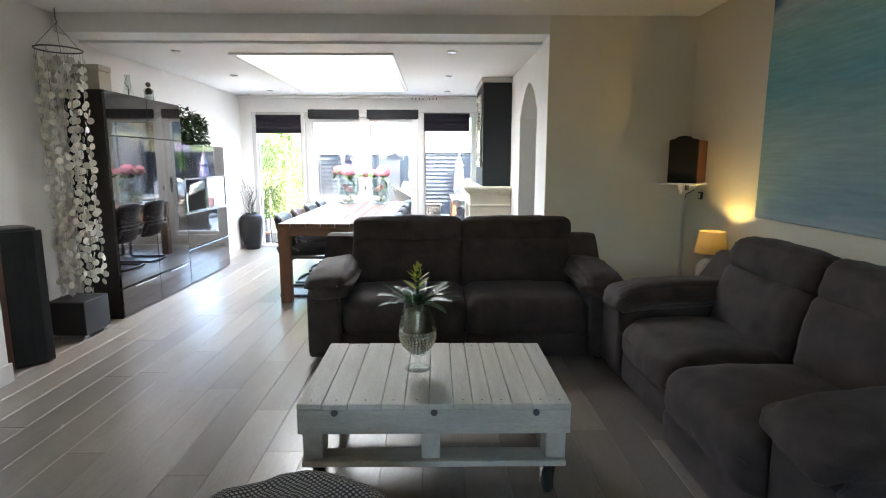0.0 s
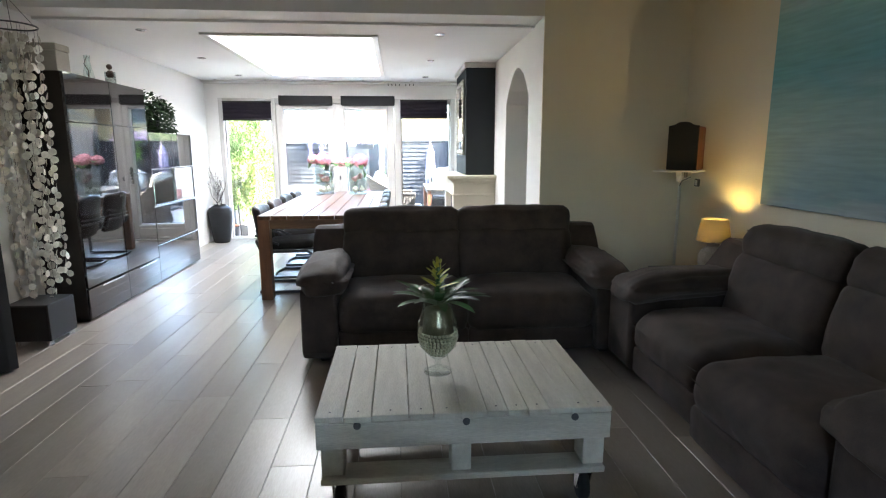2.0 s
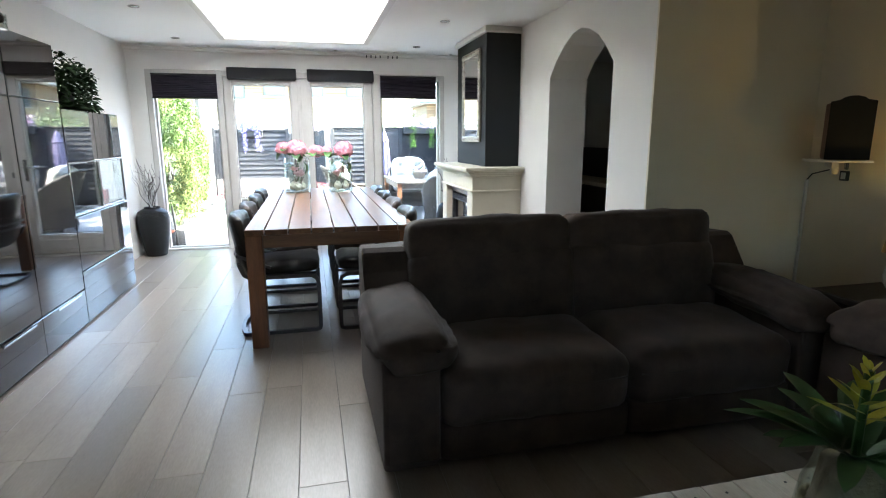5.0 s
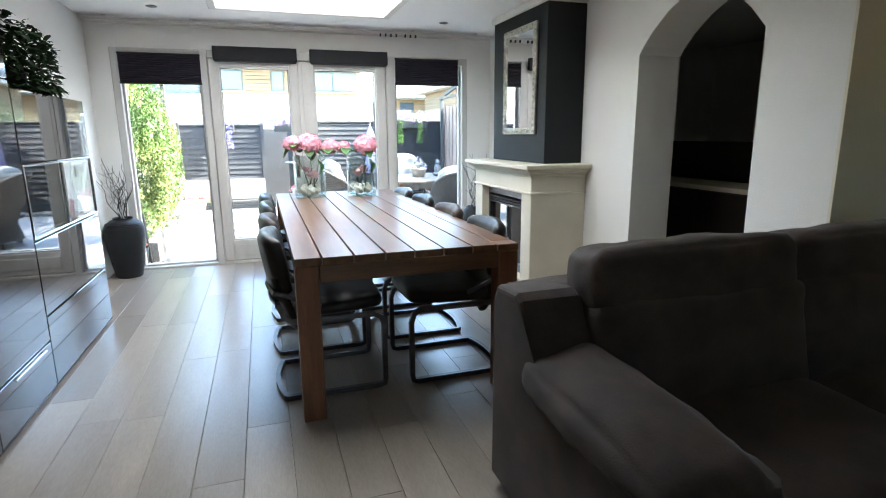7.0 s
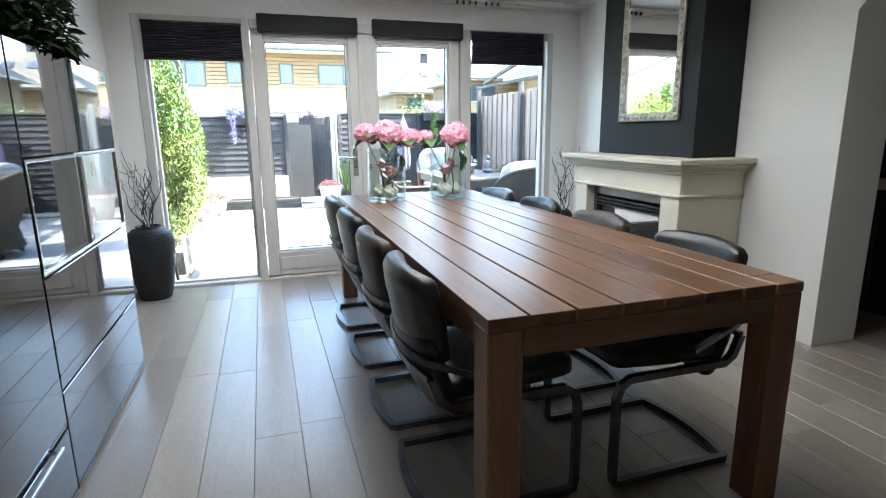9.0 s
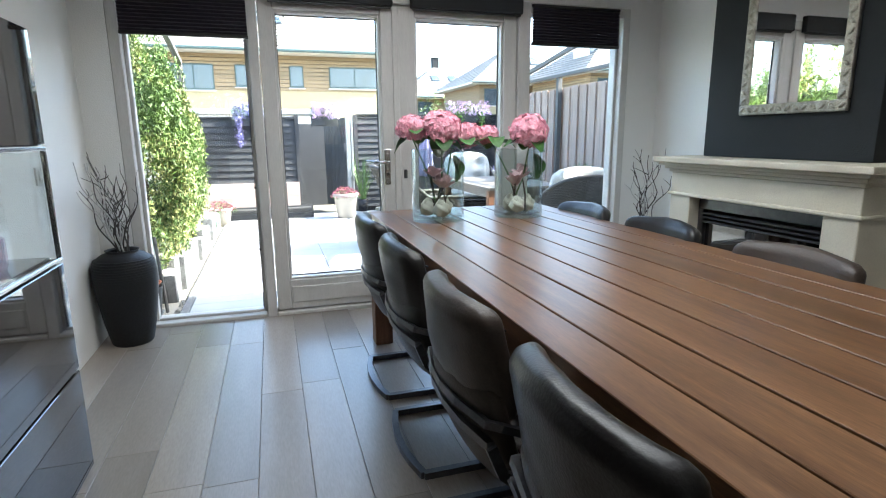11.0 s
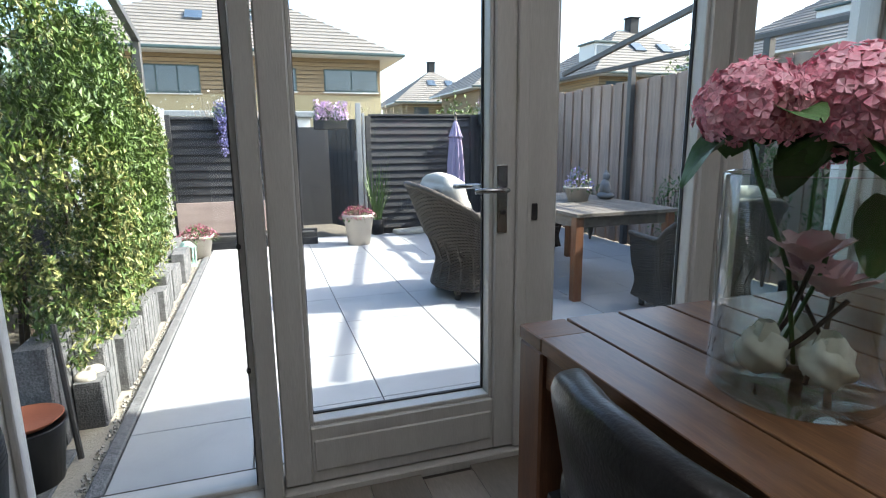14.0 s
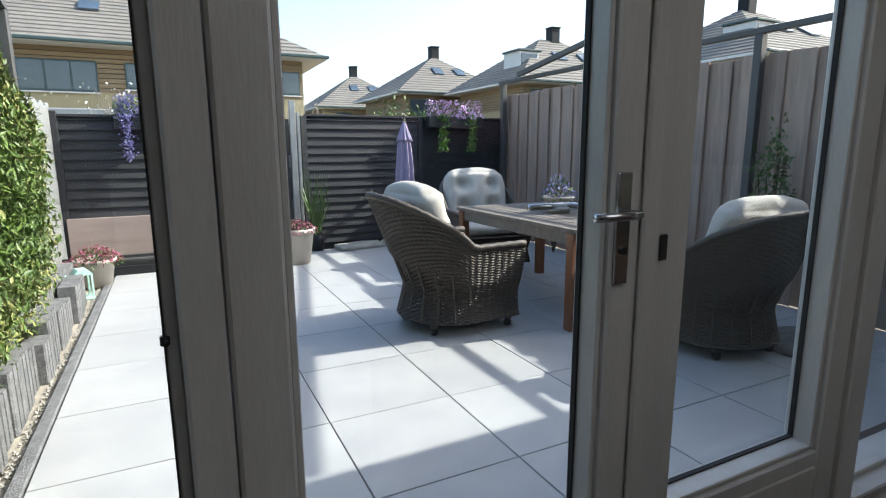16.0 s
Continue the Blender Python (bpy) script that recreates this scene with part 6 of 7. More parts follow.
# wicker chairs
def wicker_chair(label, at, rz, scale, cush=True):
    """A tub chair facing +x."""
    c = thing("wicker_chair", label, "garden chair", at, rz, "wicker chairs round the garden table")
    c.scale = (scale, scale, scale * 0.92)
    def line(t, u):
        """t along the tub from one arm's front round the back to the other, u from floor to rim."""
        a = math.radians(-128 + 256 * t)
        k = 0.5 + 0.5 * math.cos(a * 180 / 128 * math.pi / 180 * 1.0)
        bx, by = -0.05 - 0.30 * math.cos(a), 0.335 * math.sin(a) / math.sin(math.radians(90)) * (1.0 if abs(a) < 1.57 else 1.0)
        if abs(a) > 1.571:
            f = (abs(a) - 1.571) / (math.radians(128) - 1.571)
            bx, by = -0.05 + 0.36 * f, math.copysign(0.335, a)
        back = max(0.0, math.cos(a)) ** 0.7
        rim = 0.60 + 0.34 * back
        flare = 1 + (0.10 + 0.10 * back) * max(0.0, u - 0.35) - 0.14 * math.sin(math.pi * min(1, u * 1.9)) * (0.45 + 0.55 * back)
        return Vector((bx * flare - 0.24 * back * max(0, u - 0.4), by * flare, 0.09 + (rim - 0.09) * u))
    bm = bmesh.new()
    rows, n = 58, 52
    for r in range(rows):
        u = (r + 0.5) / rows
        pts = []
        for k in range(n + 1):
            p = line(k / n, u)
            q = line(min(1, k / n + 0.01), u) - line(max(0, k / n - 0.01), u)
            nrm = Vector((-q.y, q.x, 0)).normalized()
            pts.append(p + nrm * (0.0055 if (k + r) % 2 else -0.0055))
        tube(pts, 0.0088, 4, bm=bm)
    tagged(part("weave", bm, WICKER, c, "woven wicker strands"), kind="stuff")
    for k in range(0, n + 1, 4):
        part("rib", tube([line(k / n, u) for u in (0, 0.25, 0.5, 0.75, 1.0)], 0.008, 5), WICKER, c)
    rimp = [line(k / 60, 1.0) + Vector((0, 0, 0.004 * (k % 2))) for k in range(61)]
    part("rim", tube(rimp, 0.022, 8), WICKER, c, "thick braided wicker rim", True)
    bm = bmesh.new()
    for r in range(12):
        tube([(0.315 + 0.004 * (r % 2), y, 0.10 + r * 0.024) for y in (-0.31, -0.1, 0.1, 0.31)], 0.011, 4, bm=bm)
    tagged(part("front_weave", bm, WICKER, c, "woven wicker front"), kind="stuff")
    part("seat_base", box(-0.24, 0.31, -0.255, 0.255, 0.33, 0.37, 0.01), WICKER, c)
    part("seat_cushion", cushion((0.54, 0.53, 0.11), 0.05, 0.02, 10, 0.004, at[0], m=pose(0.02, 0, 0.43)), CREAM, c, "cream seat cushion", True)
    if cush:
        bm = cushion((0.18, 0.56, 0.50), 0.07, 0.045, 26, 0.004, at[1])
        for v in bm.verts:
            for ty in (-0.15, 0.15):
                for tz in (-0.12, 0.10):
                    dd = (v.co.y - ty) ** 2 + (v.co.z - tz) ** 2
                    v.co.x *= 1 - 0.80 * math.exp(-dd / 0.0045)
        bm.transform(pose(-0.235, 0, 0.735, 0, -14, 0))
        part("back_cushion", bm, CREAM, c, "buttoned cream back cushion", True)
    for sx, sy in ((-0.24, -0.20), (-0.24, 0.20), (0.27, -0.27), (0.27, 0.27)):
        lg = part("leg", box(sx - 0.02, sx + 0.02, sy - 0.02, sy + 0.02, 0.05, 0.14, 0.004), WICKER, c)
        part("castor", lathe([(0.0, -0.012), (0.024, -0.012), (0.027, 0.0), (0.024, 0.012), (0.0, 0.012)], 14), RUBBER, lg, "", True).matrix_basis = pose(sx, sy, 0.027, 90, 0, 0)
    return c


wicker_chair("grey-brown wicker tub chair with a cream cushion beside the garden table", (-0.21, 11.72, TZ), 4, 1.12)
wicker_chair("grey-brown wicker tub chair with a buttoned cream cushion facing the house", (0.98, 13.25, TZ), -98, 1.13)
wicker_chair("grey-brown wicker tub chair with a cream cushion, back to the house", (1.12, 10.52, TZ), 82, 1.06)
gtb = thing("garden_table", "weathered slatted teak garden table", "table")
gx0, gx1, gy0, gy1, gz = 0.40, 1.42, 11.08, 12.78, 0.605
k = 9
for i in range(k):
    w = (gx1 - gx0) / k
    part("slat", box(gx0 + w * i + 0.004, gx0 + w * (i + 1) - 0.004, gy0 + 0.07, gy1 - 0.07, gz - 0.028, gz, 0.003), OLDTEAK, gtb)
for y0, y1 in ((gy0, gy0 + 0.068), (gy1 - 0.068, gy1)):
    part("end_board", box(gx0, gx1, y0, y1, gz - 0.030, gz + 0.001, 0.003), OLDTEAK, gtb)
for y0, y1 in ((gy0 + 0.05, gy0 + 0.08), (gy1 - 0.08, gy1 - 0.05)):
    part("apron", box(gx0 + 0.05, gx1 - 0.05, y0, y1, gz - 0.12, gz - 0.031, 0.003), OLDTEAK, gtb)
for x in (gx0 + 0.03, gx1 - 0.10):
    part("apron", box(x, x + 0.03, gy0 + 0.09, gy1 - 0.09, gz - 0.12, gz - 0.031, 0.003), OLDTEAK, gtb)
    for y in (gy0 + 0.02, gy1 - 0.10):
        part("leg", box(x - 0.02, x + 0.055, y, y + 0.075, TZ, gz - 0.031, 0.005), TEAKZ, gtb)


def potted(name, label, at, r, h, tuft, n, spread, potmat, seed, green=SHRUB, rise=0.16, size=0.03):
    p = thing(name, label, "potted plant", at)
    part("pot", lathe([(0.0, 0.0), (r * 0.72, 0.0), (r * 0.98, h * 0.86), (r * 1.08, h * 0.87), (r * 1.08, h), (r * 0.96, h), (r * 0.9, h * 0.85), (0.0, h * 0.85)], 28), potmat, p, "", True)
    rr = np.random.RandomState(seed)
    a, q = rr.uniform(0, 6.28, n), np.sqrt(rr.random_sample(n)) * spread
    z = h * 0.9 + rise * (1 - (q / spread) ** 2) * rr.random_sample(n) ** 0.4
    pts = np.stack([q * np.cos(a), q * np.sin(a), z], 1)
    leaves_mesh("flowers", pts[: int(n * 0.6)], size, tuft, p, "", seed + 1)
    leaves_mesh("leaves", pts[int(n * 0.6):] - [0, 0, 0.02], size * 1.3, green, p, "", seed + 2)
    for i in range(8):
        part("stem", tube([(0, 0, h * 0.8), (pts[i][0] * 0.5, pts[i][1] * 0.5, h + 0.03), tuple(pts[i])], 0.004, 4), BARK, p)
    return p


potted("heather_pot", "pale clay pot of pink heather on the terrace", (-0.79, 14.40, TZ), 0.195, 0.40, HEATH, 1200, 0.24, PALEPOT, 3)
potted("heather_pot", "pale clay pot of pink heather beside the hedge", (-2.72, 14.25, TZ), 0.17, 0.26, HEATH, 900, 0.24, PALEPOT, 13)
potted("lavender_pot", "clay bowl of lavender and pale stones on the garden table", (0.95, 11.95, gz + 0.002), 0.13, 0.14, BLUEV, 260, 0.14, PALEPOT, 23, rise=0.22, size=0.035)
pg = thing("ornamental_grass", "tuft of upright green grass by the gate", "plant", (-0.40, 15.08, TZ))
part("pot", lathe([(0.0, 0.0), (0.08, 0.0), (0.10, 0.22), (0.09, 0.22), (0.0, 0.20)], 24), CERAMIC, pg, "", True)
for i in range(34):
    bm = bmesh.new()
    rr = random.Random(i)
    leaf(bm, (rr.uniform(-0.05, 0.05), rr.uniform(-0.05, 0.05), 0.2), rr.uniform(0, 6.28), rr.uniform(0.55, 1.0), 0.010, rr.uniform(0.08, 0.42), rr.uniform(0.0, 0.35), 7)
    part("blade", bm, SHRUB, pg)
for x, y in ((-2.90, 13.58), (-2.78, 13.80)):
    ln = thing("lantern", "mint painted metal garden lantern on the ground", "lantern", (x, y, TZ - 0.015), 20, "lanterns")
    part("base", box(-0.07, 0.07, -0.07, 0.07, 0.0, 0.025, 0.004), MINTP, ln)
    for sx in (-1, 1):
        for sy in (-1, 1):
            part("post", box(sx * 0.062 - 0.008, sx * 0.062 + 0.008, sy * 0.062 - 0.008, sy * 0.062 + 0.008, 0.025, 0.22, 0.002), MINTP, ln)
    part("roof", ell(bmesh.new(), [(-0.08, 0.22), (0.08, 0.22), (0.035, 0.27), (-0.035, 0.27)], (-0.07, 0.07), "y"), MINTP, ln)
    part("glass", box(-0.054, 0.054, -0.054, 0.054, 0.03, 0.215), PANE, ln)
pr = thing("parasol", "closed purple garden parasol on a wooden pole", "parasol", (0.69, 14.75, TZ))
part("pole", tube([(0, 0, 0.04), (0, 0, 1.66)], 0.018, 10), OLDTEAK, pr)
bm = bmesh.new()
rings = []
for z, r in ((0.62, 0.10), (0.75, 0.112), (1.0, 0.105), (1.25, 0.085), (1.36, 0.072), (1.44, 0.05), (1.50, 0.030)):
    rings.append([bm.verts.new((r * (1 + 0.22 * math.cos(8 * a)) * math.cos(a), r * (1 + 0.22 * math.cos(8 * a)) * math.sin(a), z)) for a in (2 * math.pi * i / 48 for i in range(48))])
loft(bm, rings)
part("canopy", bm, PLUM, pr, "folded purple cloth", True)
bm = bmesh.new()
rings = []
for z, r in ((1.37, 0.098), (1.40, 0.086), (1.50, 0.052), (1.60, 0.019)):
    rings.append([bm.verts.new((r * (1 + 0.14 * math.cos(10 * a)) * math.cos(a), r * (1 + 0.14 * math.cos(10 * a)) * math.sin(a), z + 0.012 * math.sin(10 * a) * (r > 0.09))) for a in (2 * math.pi * i / 60 for i in range(60))])
loft(bm, rings)
part("cap", bm, PLUM, pr, "frilled lilac top cap", True)
part("finial", lathe([(0.0, 1.66), (0.018, 1.67), (0.022, 1.69), (0.0, 1.72)], 12), OLDTEAK, pr, "", True)
part("foot", box(-0.2, 0.2, -0.2, 0.2, 0.0, 0.05, 0.01), CONC, pr)
for x, y, w in ((0.15, 15.02, 0.62), (0.72, 15.08, 0.42)):
    st = thing("stone_slab", "flat pale stone slab beside the back fence", "slab", (x, y, TZ), 6)
    part("body", cushion((w, 0.3, 0.06), 0.02, 0.004, 7, 0.006, x, m=pose(0, 0, 0.03)), mat("slab_stone", (0.42, 0.40, 0.34), (0.32, 0.30, 0.26), 0.85), st, "", True)

LIMELEAF = mat("bright_trailing_leaf", (0.16, 0.30, 0.05), (0.10, 0.20, 0.03), 0.5, 12, 90, 0.1)
pf = thing("parasol_stand", "round grey concrete parasol foot with a black tube, standing empty", "stand", (1.55, 10.16, TZ))
part("disc", lathe([(0.0, 0.0), (0.235, 0.0), (0.245, 0.010), (0.245, 0.060), (0.225, 0.078), (0.06, 0.088), (0.0, 0.088)], 48), CONC, pf, "", True)
part("tube", lathe([(0.0, 0.087), (0.042, 0.087), (0.042, 0.30), (0.036, 0.302), (0.036, 0.25), (0.0, 0.25)], 20), BLACKPLASTIC, pf, "thick black tube", True)
part("collar", lathe([(0.043, 0.088), (0.062, 0.088), (0.058, 0.105), (0.043, 0.108)], 24), BLACKPLASTIC, pf, "", True)
part("knob", tube([(0.04, -0.01, 0.22), (0.085, -0.022, 0.22)], 0.014, 10), BLACKPLASTIC, pf)

# flower boxes along the fence tops
for x, w, colour, trail, seed in ((1.64, 0.85, LILAC, True, 5), (-2.25, 0.5, BLUEV, True, 6), (-1.0, 0.45, LILAC, False, 7)):
    fb = thing("flower_box", "hanging fence planter with flowers and trailing greenery", "planter", (x, FYB - 0.11, 1.56 if x > 0 else 1.50), group="fence planters")
    part("box", box(-w / 2, w / 2, -0.07, 0.05, -0.13, 0.03, 0.008), BLACKPLASTIC, fb)
    part("bracket", box(-w / 4, -w / 4 + 0.03, 0.05, 0.14, 0.026, 0.034, 0.002), STEEL, fb)
    rr = np.random.RandomState(seed)
    n = 900
    p1 = np.stack([rr.uniform(-w / 2, w / 2, n), rr.uniform(-0.10, 0.10, n), rr.uniform(0.03, 0.26, n) * (0.6 + 0.4 * np.sin(rr.uniform(0, 9, n)))], 1)
    leaves_mesh("flowers", p1, 0.045, colour, fb, "", seed)
    leaves_mesh("leaves", p1[:500] - [0, 0, 0.03], 0.05, SHRUB, fb, "", seed + 1)
    if trail:
        for cx in (-w * 0.25, w * 0.28):
            zz = rr.random_sample(220)
            p2 = np.stack([cx + rr.normal(0, 0.035, 220), -0.08 + rr.normal(0, 0.02, 220), 0.05 - 0.50 * zz], 1)
            leaves_mesh("trailing_leaves", p2, 0.05, LIMELEAF if x > 0 else BLUEV, fb, "", seed + 3)


def bush(name, label, at, r, h, n, seed, material=SHRUB, size=0.05):
    b = thing(name, label, "shrub", at)
    rr = np.random.RandomState(seed)
    d = rr.normal(0, 1, (n, 3))
    d /= np.linalg.norm(d, axis=1)[:, None]
    rad = (0.55 + 0.5 * rr.random_sample(n)) * (1 + 0.25 * np.sin(d[:, 0] * 5 + seed) * np.cos(d[:, 2] * 6))
    pts = d * rad[:, None] * [r, r, h * 0.42] + [0, 0, h * 0.58]
    leaves_mesh("leaves", pts, size, material, b, "", seed)
    for i in range(9):
        a = i * 2.4
        part("branch", tube([(0, 0, 0), (0.25 * r * math.cos(a), 0.25 * r * math.sin(a), h * 0.35), (0.6 * r * math.cos(a), 0.6 * r * math.sin(a), h * (0.6 + 0.3 * ((i * 7) % 5) / 5))], 0.012 + 0.01 * r, 5, taper=0.3), BARK, b)
    return b


bush("shrub", "young green shrub against the paling fence", (2.25, 10.95, TZ), 0.16, 1.45, 700, 31)
bush("shrub", "green shrub in the shade of the paling fence", (2.22, 10.35, TZ), 0.20, 1.5, 700, 32)
bush("shrub", "low flowering shrub by the paling fence", (2.2, 12.1, TZ), 0.22, 0.95, 700, 33, size=0.04)
bush("shrub", "low green shrub under the paling fence", (2.2, 13.6, TZ), 0.2, 0.8, 500, 34, size=0.04)
bush("bush", "leafy green bush beyond the back fence", (2.2, 18.2, -0.2), 1.1, 2.25, 2600, 35, HEDGE, 0.09)
bush("bush", "leafy green bush beyond the paling fence", (9.0, 19.0, -0.2), 1.6, 3.6, 2600, 36, HEDGE, 0.12)
BARE = mat("bare_twigs", (0.30, 0.26, 0.21), (0.20, 0.17, 0.14), 0.9)
for x, y, seed in ((-0.2, 18.5, 1), (0.8, 18.9, 2), (-2.4, 16.3, 3)):
    b = thing("bare_shrub", "bare twiggy shrub beyond the back fence", "shrub", (x, y, -0.2))
    rr = random.Random(seed)
    for i in range(60):
        a = rr.uniform(0, 6.28)
        e = Vector((math.cos(a) * rr.uniform(0.2, 0.75), math.sin(a) * rr.uniform(0.2, 0.6), rr.uniform(1.6, 2.25 if seed < 3 else 2.05)))
        part("twig", tube([(0, 0, 0), e * 0.55 + Vector((rr.uniform(-0.1, 0.1), 0, 0.15)), e], 0.014, 4, taper=0.3), BARE, b)
    leaves_mesh("buds", [tuple(Vector((rr.gauss(0, 0.4), rr.gauss(0, 0.35), rr.uniform(1.5, 2.15)))) for _ in range(260)], 0.04, WHITEP if seed == 3 else HEDGEY, b, "", seed)

# seated statue on the garden table: one plain shape
stt = bmesh.new()
for c_, s_ in (((0, 0, 0.035), (0.10, 0.085, 0.04)), ((0, 0.01, 0.12), (0.062, 0.05, 0.08)), ((-0.055, -0.01, 0.11), (0.022, 0.03, 0.06)), ((0.055, -0.01, 0.11), (0.022, 0.03, 0.06)), ((0, 0, 0.225), (0.034, 0.036, 0.043)), ((0, 0.005, 0.268), (0.016, 0.016, 0.016))):
    bmesh.ops.create_icosphere(stt, subdivisions=3, radius=1, matrix=Matrix.Translation(c_) @ Matrix.Diagonal((*s_, 1)))
o = part("statue", stt, mat("grey_stone_statue", (0.22, 0.22, 0.22), (0.15, 0.15, 0.15), 0.8, 15, 90, 0.3), None, "small grey stone seated statue on the garden table", True)
tagged(o, category="statue").matrix_world = pose(1.30, 12.0, gz + 0.002, 0, 0, 60)

# ---- houses beyond ----
BRICK = mat("yellow_brick", (0.40, 0.34, 0.20), (0.32, 0.27, 0.16), 0.85, 2, 14, 0.1, stretch=(1, 1, 8), grain=0.12)
CLAD = mat("larch_cladding", (0.30, 0.22, 0.13), (0.20, 0.15, 0.09), 0.8, 1.5, 20, 0.1, stretch=(0.2, 0.2, 6), grain=0.2, vary=0.15)
ROOFT = mat("grey_brown_roof_tile", (0.20, 0.185, 0.165), (0.14, 0.13, 0.115), 0.8, 2.0, 16, 0.2, grain=0.25)
DARKFR = mat("dark_green_frame", (0.05, 0.085, 0.085), None, 0.5)
SKYGLASS = mat("far_window_glass", (0.06, 0.09, 0.12), (0.04, 0.06, 0.08), 0.05, 1, 5, 0.0, spec=1.0)
WHITEW = mat("white_fascia", (0.70, 0.70, 0.67), None, 0.7)


def hip_roof(bm, x0, x1, y0, y1, ze, zr, over, rows=16):
    """Stepped tile courses rising to a ridge (or to a point on a square plan)."""
    x0, x1, y0, y1 = x0 - over, x1 + over, y0 - over, y1 + over
    half = min(x1 - x0, y1 - y0) / 2
    for i in range(rows):
        t0, t1 = i / rows, (i + 1) / rows
        z0, z1 = ze + (zr - ze) * t0, ze + (zr - ze) * t1
        lip = 0.05
        a = [bm.verts.new(p) for p in ((x0 + half * t0, y0 + half * t0, z0 + lip), (x1 - half * t0, y0 + half * t0, z0 + lip), (x1 - half * t0, y1 - half * t0, z0 + lip), (x0 + half * t0, y1 - half * t0, z0 + lip))]
        b = [bm.verts.new(p) for p in ((x0 + half * t1, y0 + half * t1, z1), (x1 - half * t1, y0 + half * t1, z1), (x1 - half * t1, y1 - half * t1, z1), (x0 + half * t1, y1 - half * t1, z1))]
        c = [bm.verts.new(p) for p in ((x0 + half * t0, y0 + half * t0, z0), (x1 - half * t0, y0 + half * t0, z0), (x1 - half * t0, y1 - half * t0, z0), (x0 + half * t0, y1 - half * t0, z0))]
        for k in range(4):
            j = (k + 1) % 4
            bm.faces.new((a[k], a[j], b[j], b[k]))
            bm.faces.new((c[k], c[j], a[j], a[k]))
    return bm


def house(label, x0, x1, y0, y1, ze, zr, wins, band, chim=None, dormer=None, over=0.9, boards_n=9):
    h = thing("house", label, "house")
    part("wall", box(x0, x1, y0, y1, -0.2, band, 0.0), BRICK, h, "yellow brick lower wall")
    part("wall", box(x0 + 0.04, x1 - 0.04, y0 + 0.04, y1 - 0.04, band, ze), DARKWOOD, h)
    for i in range(boards_n):
        z0 = band + (ze - band) * i / boards_n
        part("cladding_board", box(x0 - 0.01, x1 + 0.01, y0 - 0.02, y1 + 0.02, z0, z0 + (ze - band) / boards_n - 0.03), CLAD, h)
    part("eaves", box(x0 - over, x1 + over, y0 - over, y1 + over, ze - 0.02, ze + 0.10), WHITEW, h)
    part("gutter", box(x0 - over - 0.08, x1 + over + 0.08, y0 - over - 0.12, y0 - over, ze + 0.02, ze + 0.16, 0.03), DARKFR, h)
    roof = part("roof", hip_roof(bmesh.new(), x0, x1, y0, y1, ze + 0.10, zr, over), ROOFT, h, "grey-brown tiled hip roof")
    for wx0, wx1, wz0, wz1 in wins:
        w = part("window", box(wx0, wx1, y0 - 0.05, y0 + 0.05, wz0, wz1, 0.01), DARKFR, h, "dark green framed window")
        n = max(1, round((wx1 - wx0) / 1.1))
        for k in range(n):
            a = wx0 + 0.07 + (wx1 - wx0 - 0.07) * k / n
            part("pane", box(a, a + (wx1 - wx0 - 0.07) / n - 0.07, y0 - 0.065, y0 - 0.04, wz0 + 0.08, wz1 - 0.08), SKYGLASS, w)
        part("sill", box(wx0 - 0.05, wx1 + 0.05, y0 - 0.10, y0, wz0 - 0.06, wz0 - 0.005), WHITEW, w)
    if chim:
        part("chimney", box(chim[0] - 0.35, chim[0] + 0.35, chim[1] - 0.35, chim[1] + 0.35, zr - 0.7, zr + 0.75, 0.03), DARKWALL, roof)
        part("chimney_cap", box(chim[0] - 0.42, chim[0] + 0.42, chim[1] - 0.42, chim[1] + 0.42, zr + 0.76, zr + 0.84, 0.02), DARKWALL, roof)
    if dormer:
        dx, dy, dz = dormer
        part("dormer", box(dx - 0.75, dx + 0.75, dy, dy + 1.8, dz, dz + 1.15, 0.02), WHITEW, roof, "white dormer")
        part("dormer_window", box(dx - 0.6, dx + 0.6, dy - 0.03, dy + 0.02, dz + 0.15, dz + 1.0), SKYGLASS, roof)
        part("dormer_roof", box(dx - 0.9, dx + 0.9, dy - 0.15, dy + 1.8, dz + 1.151, dz + 1.27, 0.02), DARKFR, roof)
    for k in range(2):
        sx = x0 + (x1 - x0) * (0.42 + 0.22 * k)
        t = 0.55
        half = min(x1 - x0, y1 - y0) / 2 + over
        yy, zz = y0 - over + half * t, ze + 0.1 + (zr - ze) * t
        sk_ = part("roof_window", box(-0.4, 0.4, -0.5, 0.5, 0.0, 0.10, 0.01), SKYGLASS, roof)
        sk_.matrix_basis = pose(sx, yy, zz, math.degrees(math.atan2(zr - ze, half)), 0, 0)
    return h


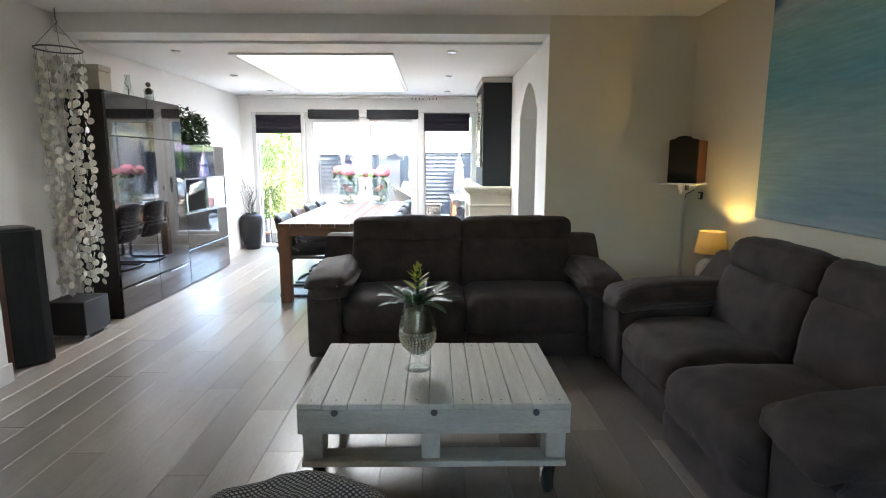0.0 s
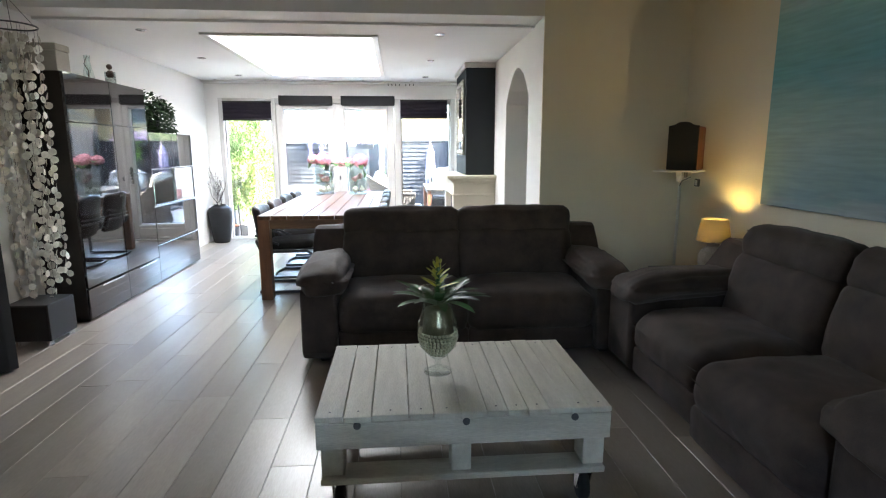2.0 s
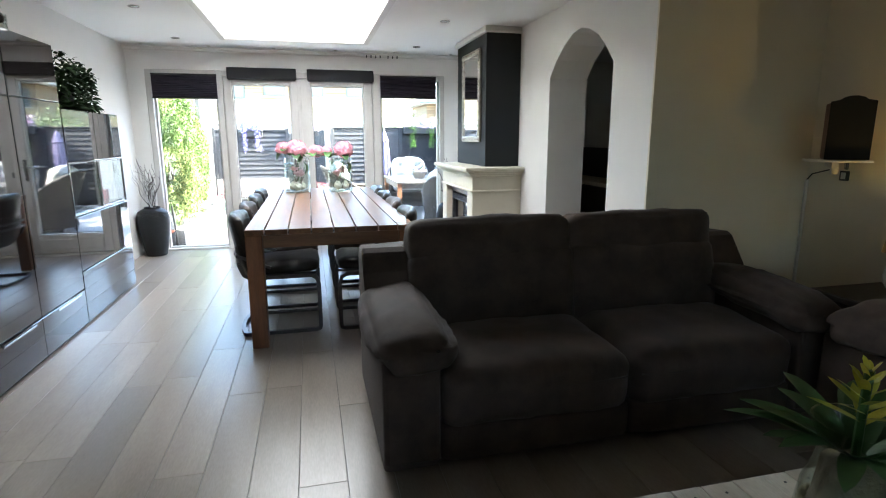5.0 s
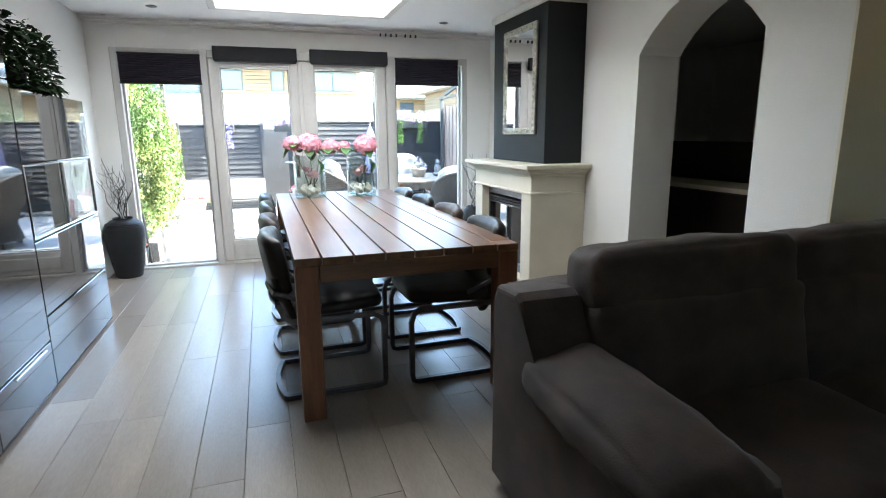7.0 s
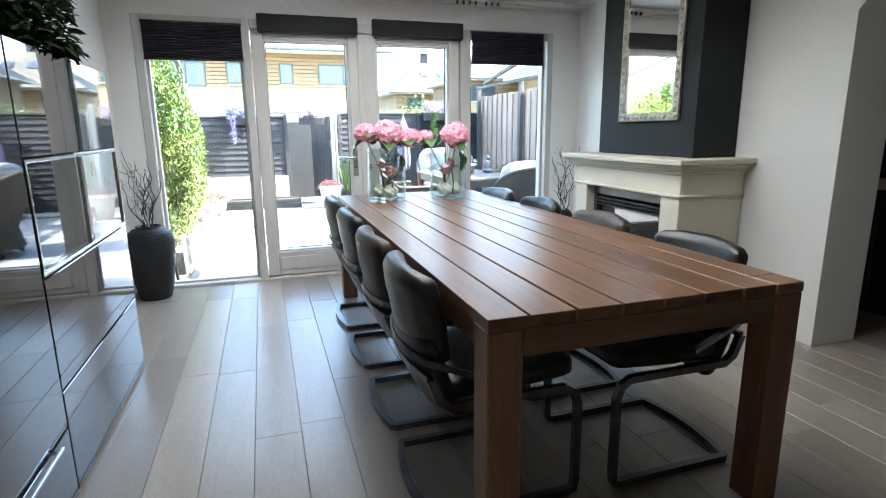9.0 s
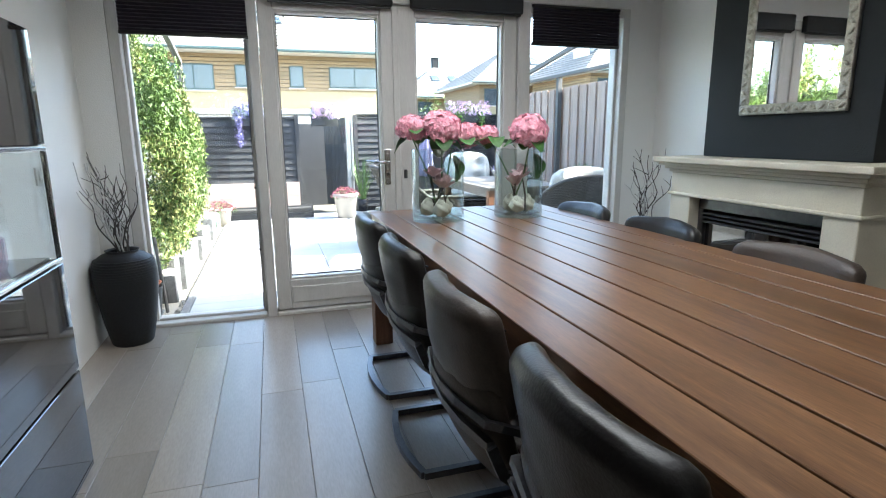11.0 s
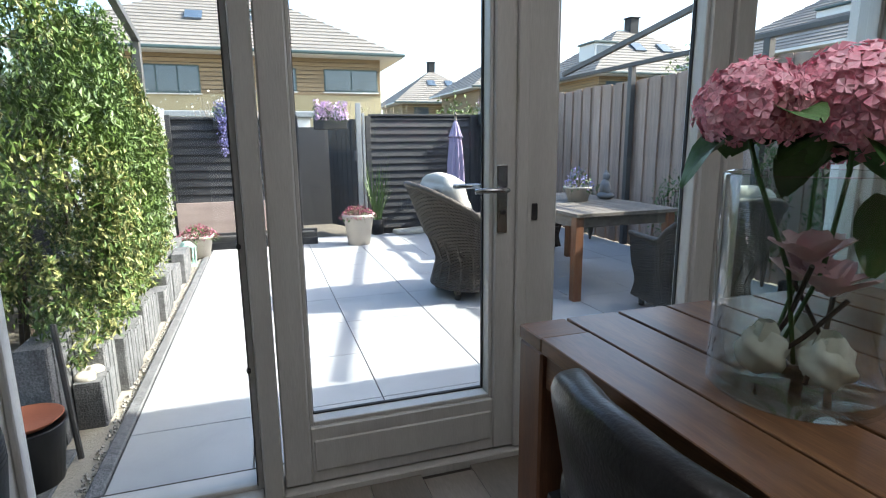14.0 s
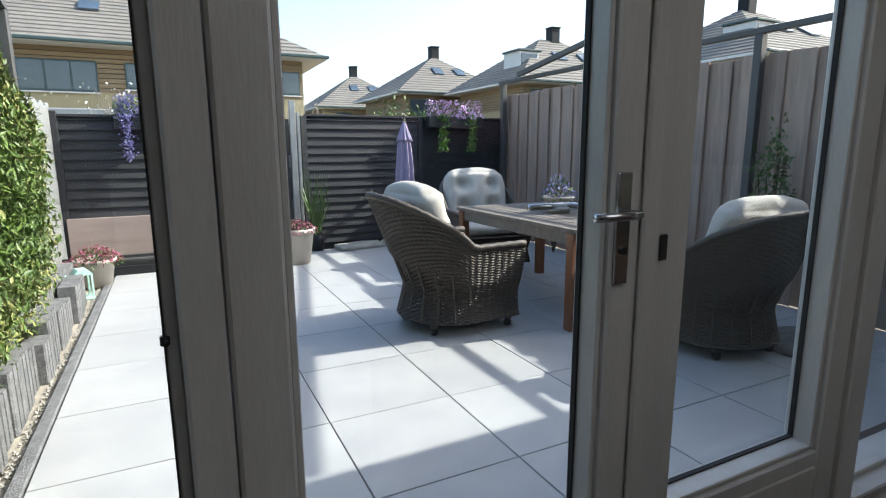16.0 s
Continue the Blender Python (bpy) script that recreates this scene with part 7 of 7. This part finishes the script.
house("large detached house with yellow brick, larch cladding and a hip roof", -11.0, 4.15, 36.0, 46.0, 5.35, 9.0, ((1.3, 4.0, 3.72, 4.82), (-0.74, -0.03, 3.72, 4.82), (-7.2, -4.4, 3.55, 4.82), (-3.4, -2.2, 3.72, 4.82), (1.0, 3.6, 0.8, 2.2)), 3.55, None, (-1.6, 38.2, 6.6), 1.0)
house("distant house with a pyramid tile roof and chimney", 11.3, 19.9, 60.0, 68.6, 4.9, 8.6, ((12.5, 14.0, 3.4, 4.6), (16.5, 18.0, 3.4, 4.6)), 3.4, (15.6, 64.3))
house("distant house with a hip tile roof and chimney", 13.9, 22.6, 46.5, 55.5, 5.1, 8.6, ((14.3, 16.4, 3.5, 4.8), (18.5, 20.0, 3.5, 4.8)), 3.5, (18.4, 51.0))
house("house with a hip tile roof, dormer and chimney", 17.5, 27.0, 36.5, 44.5, 5.0, 8.5, ((18.0, 19.6, 3.5, 4.7), (22.0, 23.5, 3.5, 4.7)), 3.5, (22.6, 40.5), (18.9, 38.0, 6.0))
house("house with a tiled hip roof and white dormer beyond the fence", 22.5, 33.0, 25.0, 34.0, 5.2, 8.6, ((24.0, 25.6, 3.5, 4.7),), 3.5, (27.5, 29.5), (25.0, 26.6, 6.1))
gs = thing("garden_shed", "low pale flat-roofed shed beyond the back fence", "shed")
part("wall", box(-6.5, -0.9, 19.5, 22.0, -0.2, 1.72), WHITEW, gs)
part("roof", box(-6.6, -0.8, 19.4, 22.1, 1.72, 1.85, 0.02), ZINC, gs)

# ---- terrace tiles ----
tr_ = structure(new("terrace"))
tagged(tr_, "large pale grey porcelain terrace tiles", kind="structure")
tx = [-2.60] + [-0.79 + 0.635 * k for k in range(-2, 5)] + [2.38]
ty = [GY + 0.27] + [9.961 + 0.643 * k for k in range(0, 9)]
for xa, xb in zip(tx, tx[1:]):
    for ya, yb in zip(ty, ty[1:]):
        if xb - xa > 0.03:
            part("tile", box(xa + 0.003, xb - 0.003, ya + 0.003, yb - 0.003, -0.149, TZ + random.uniform(-0.0006, 0.0006), 0.0018), TILE, tr_)
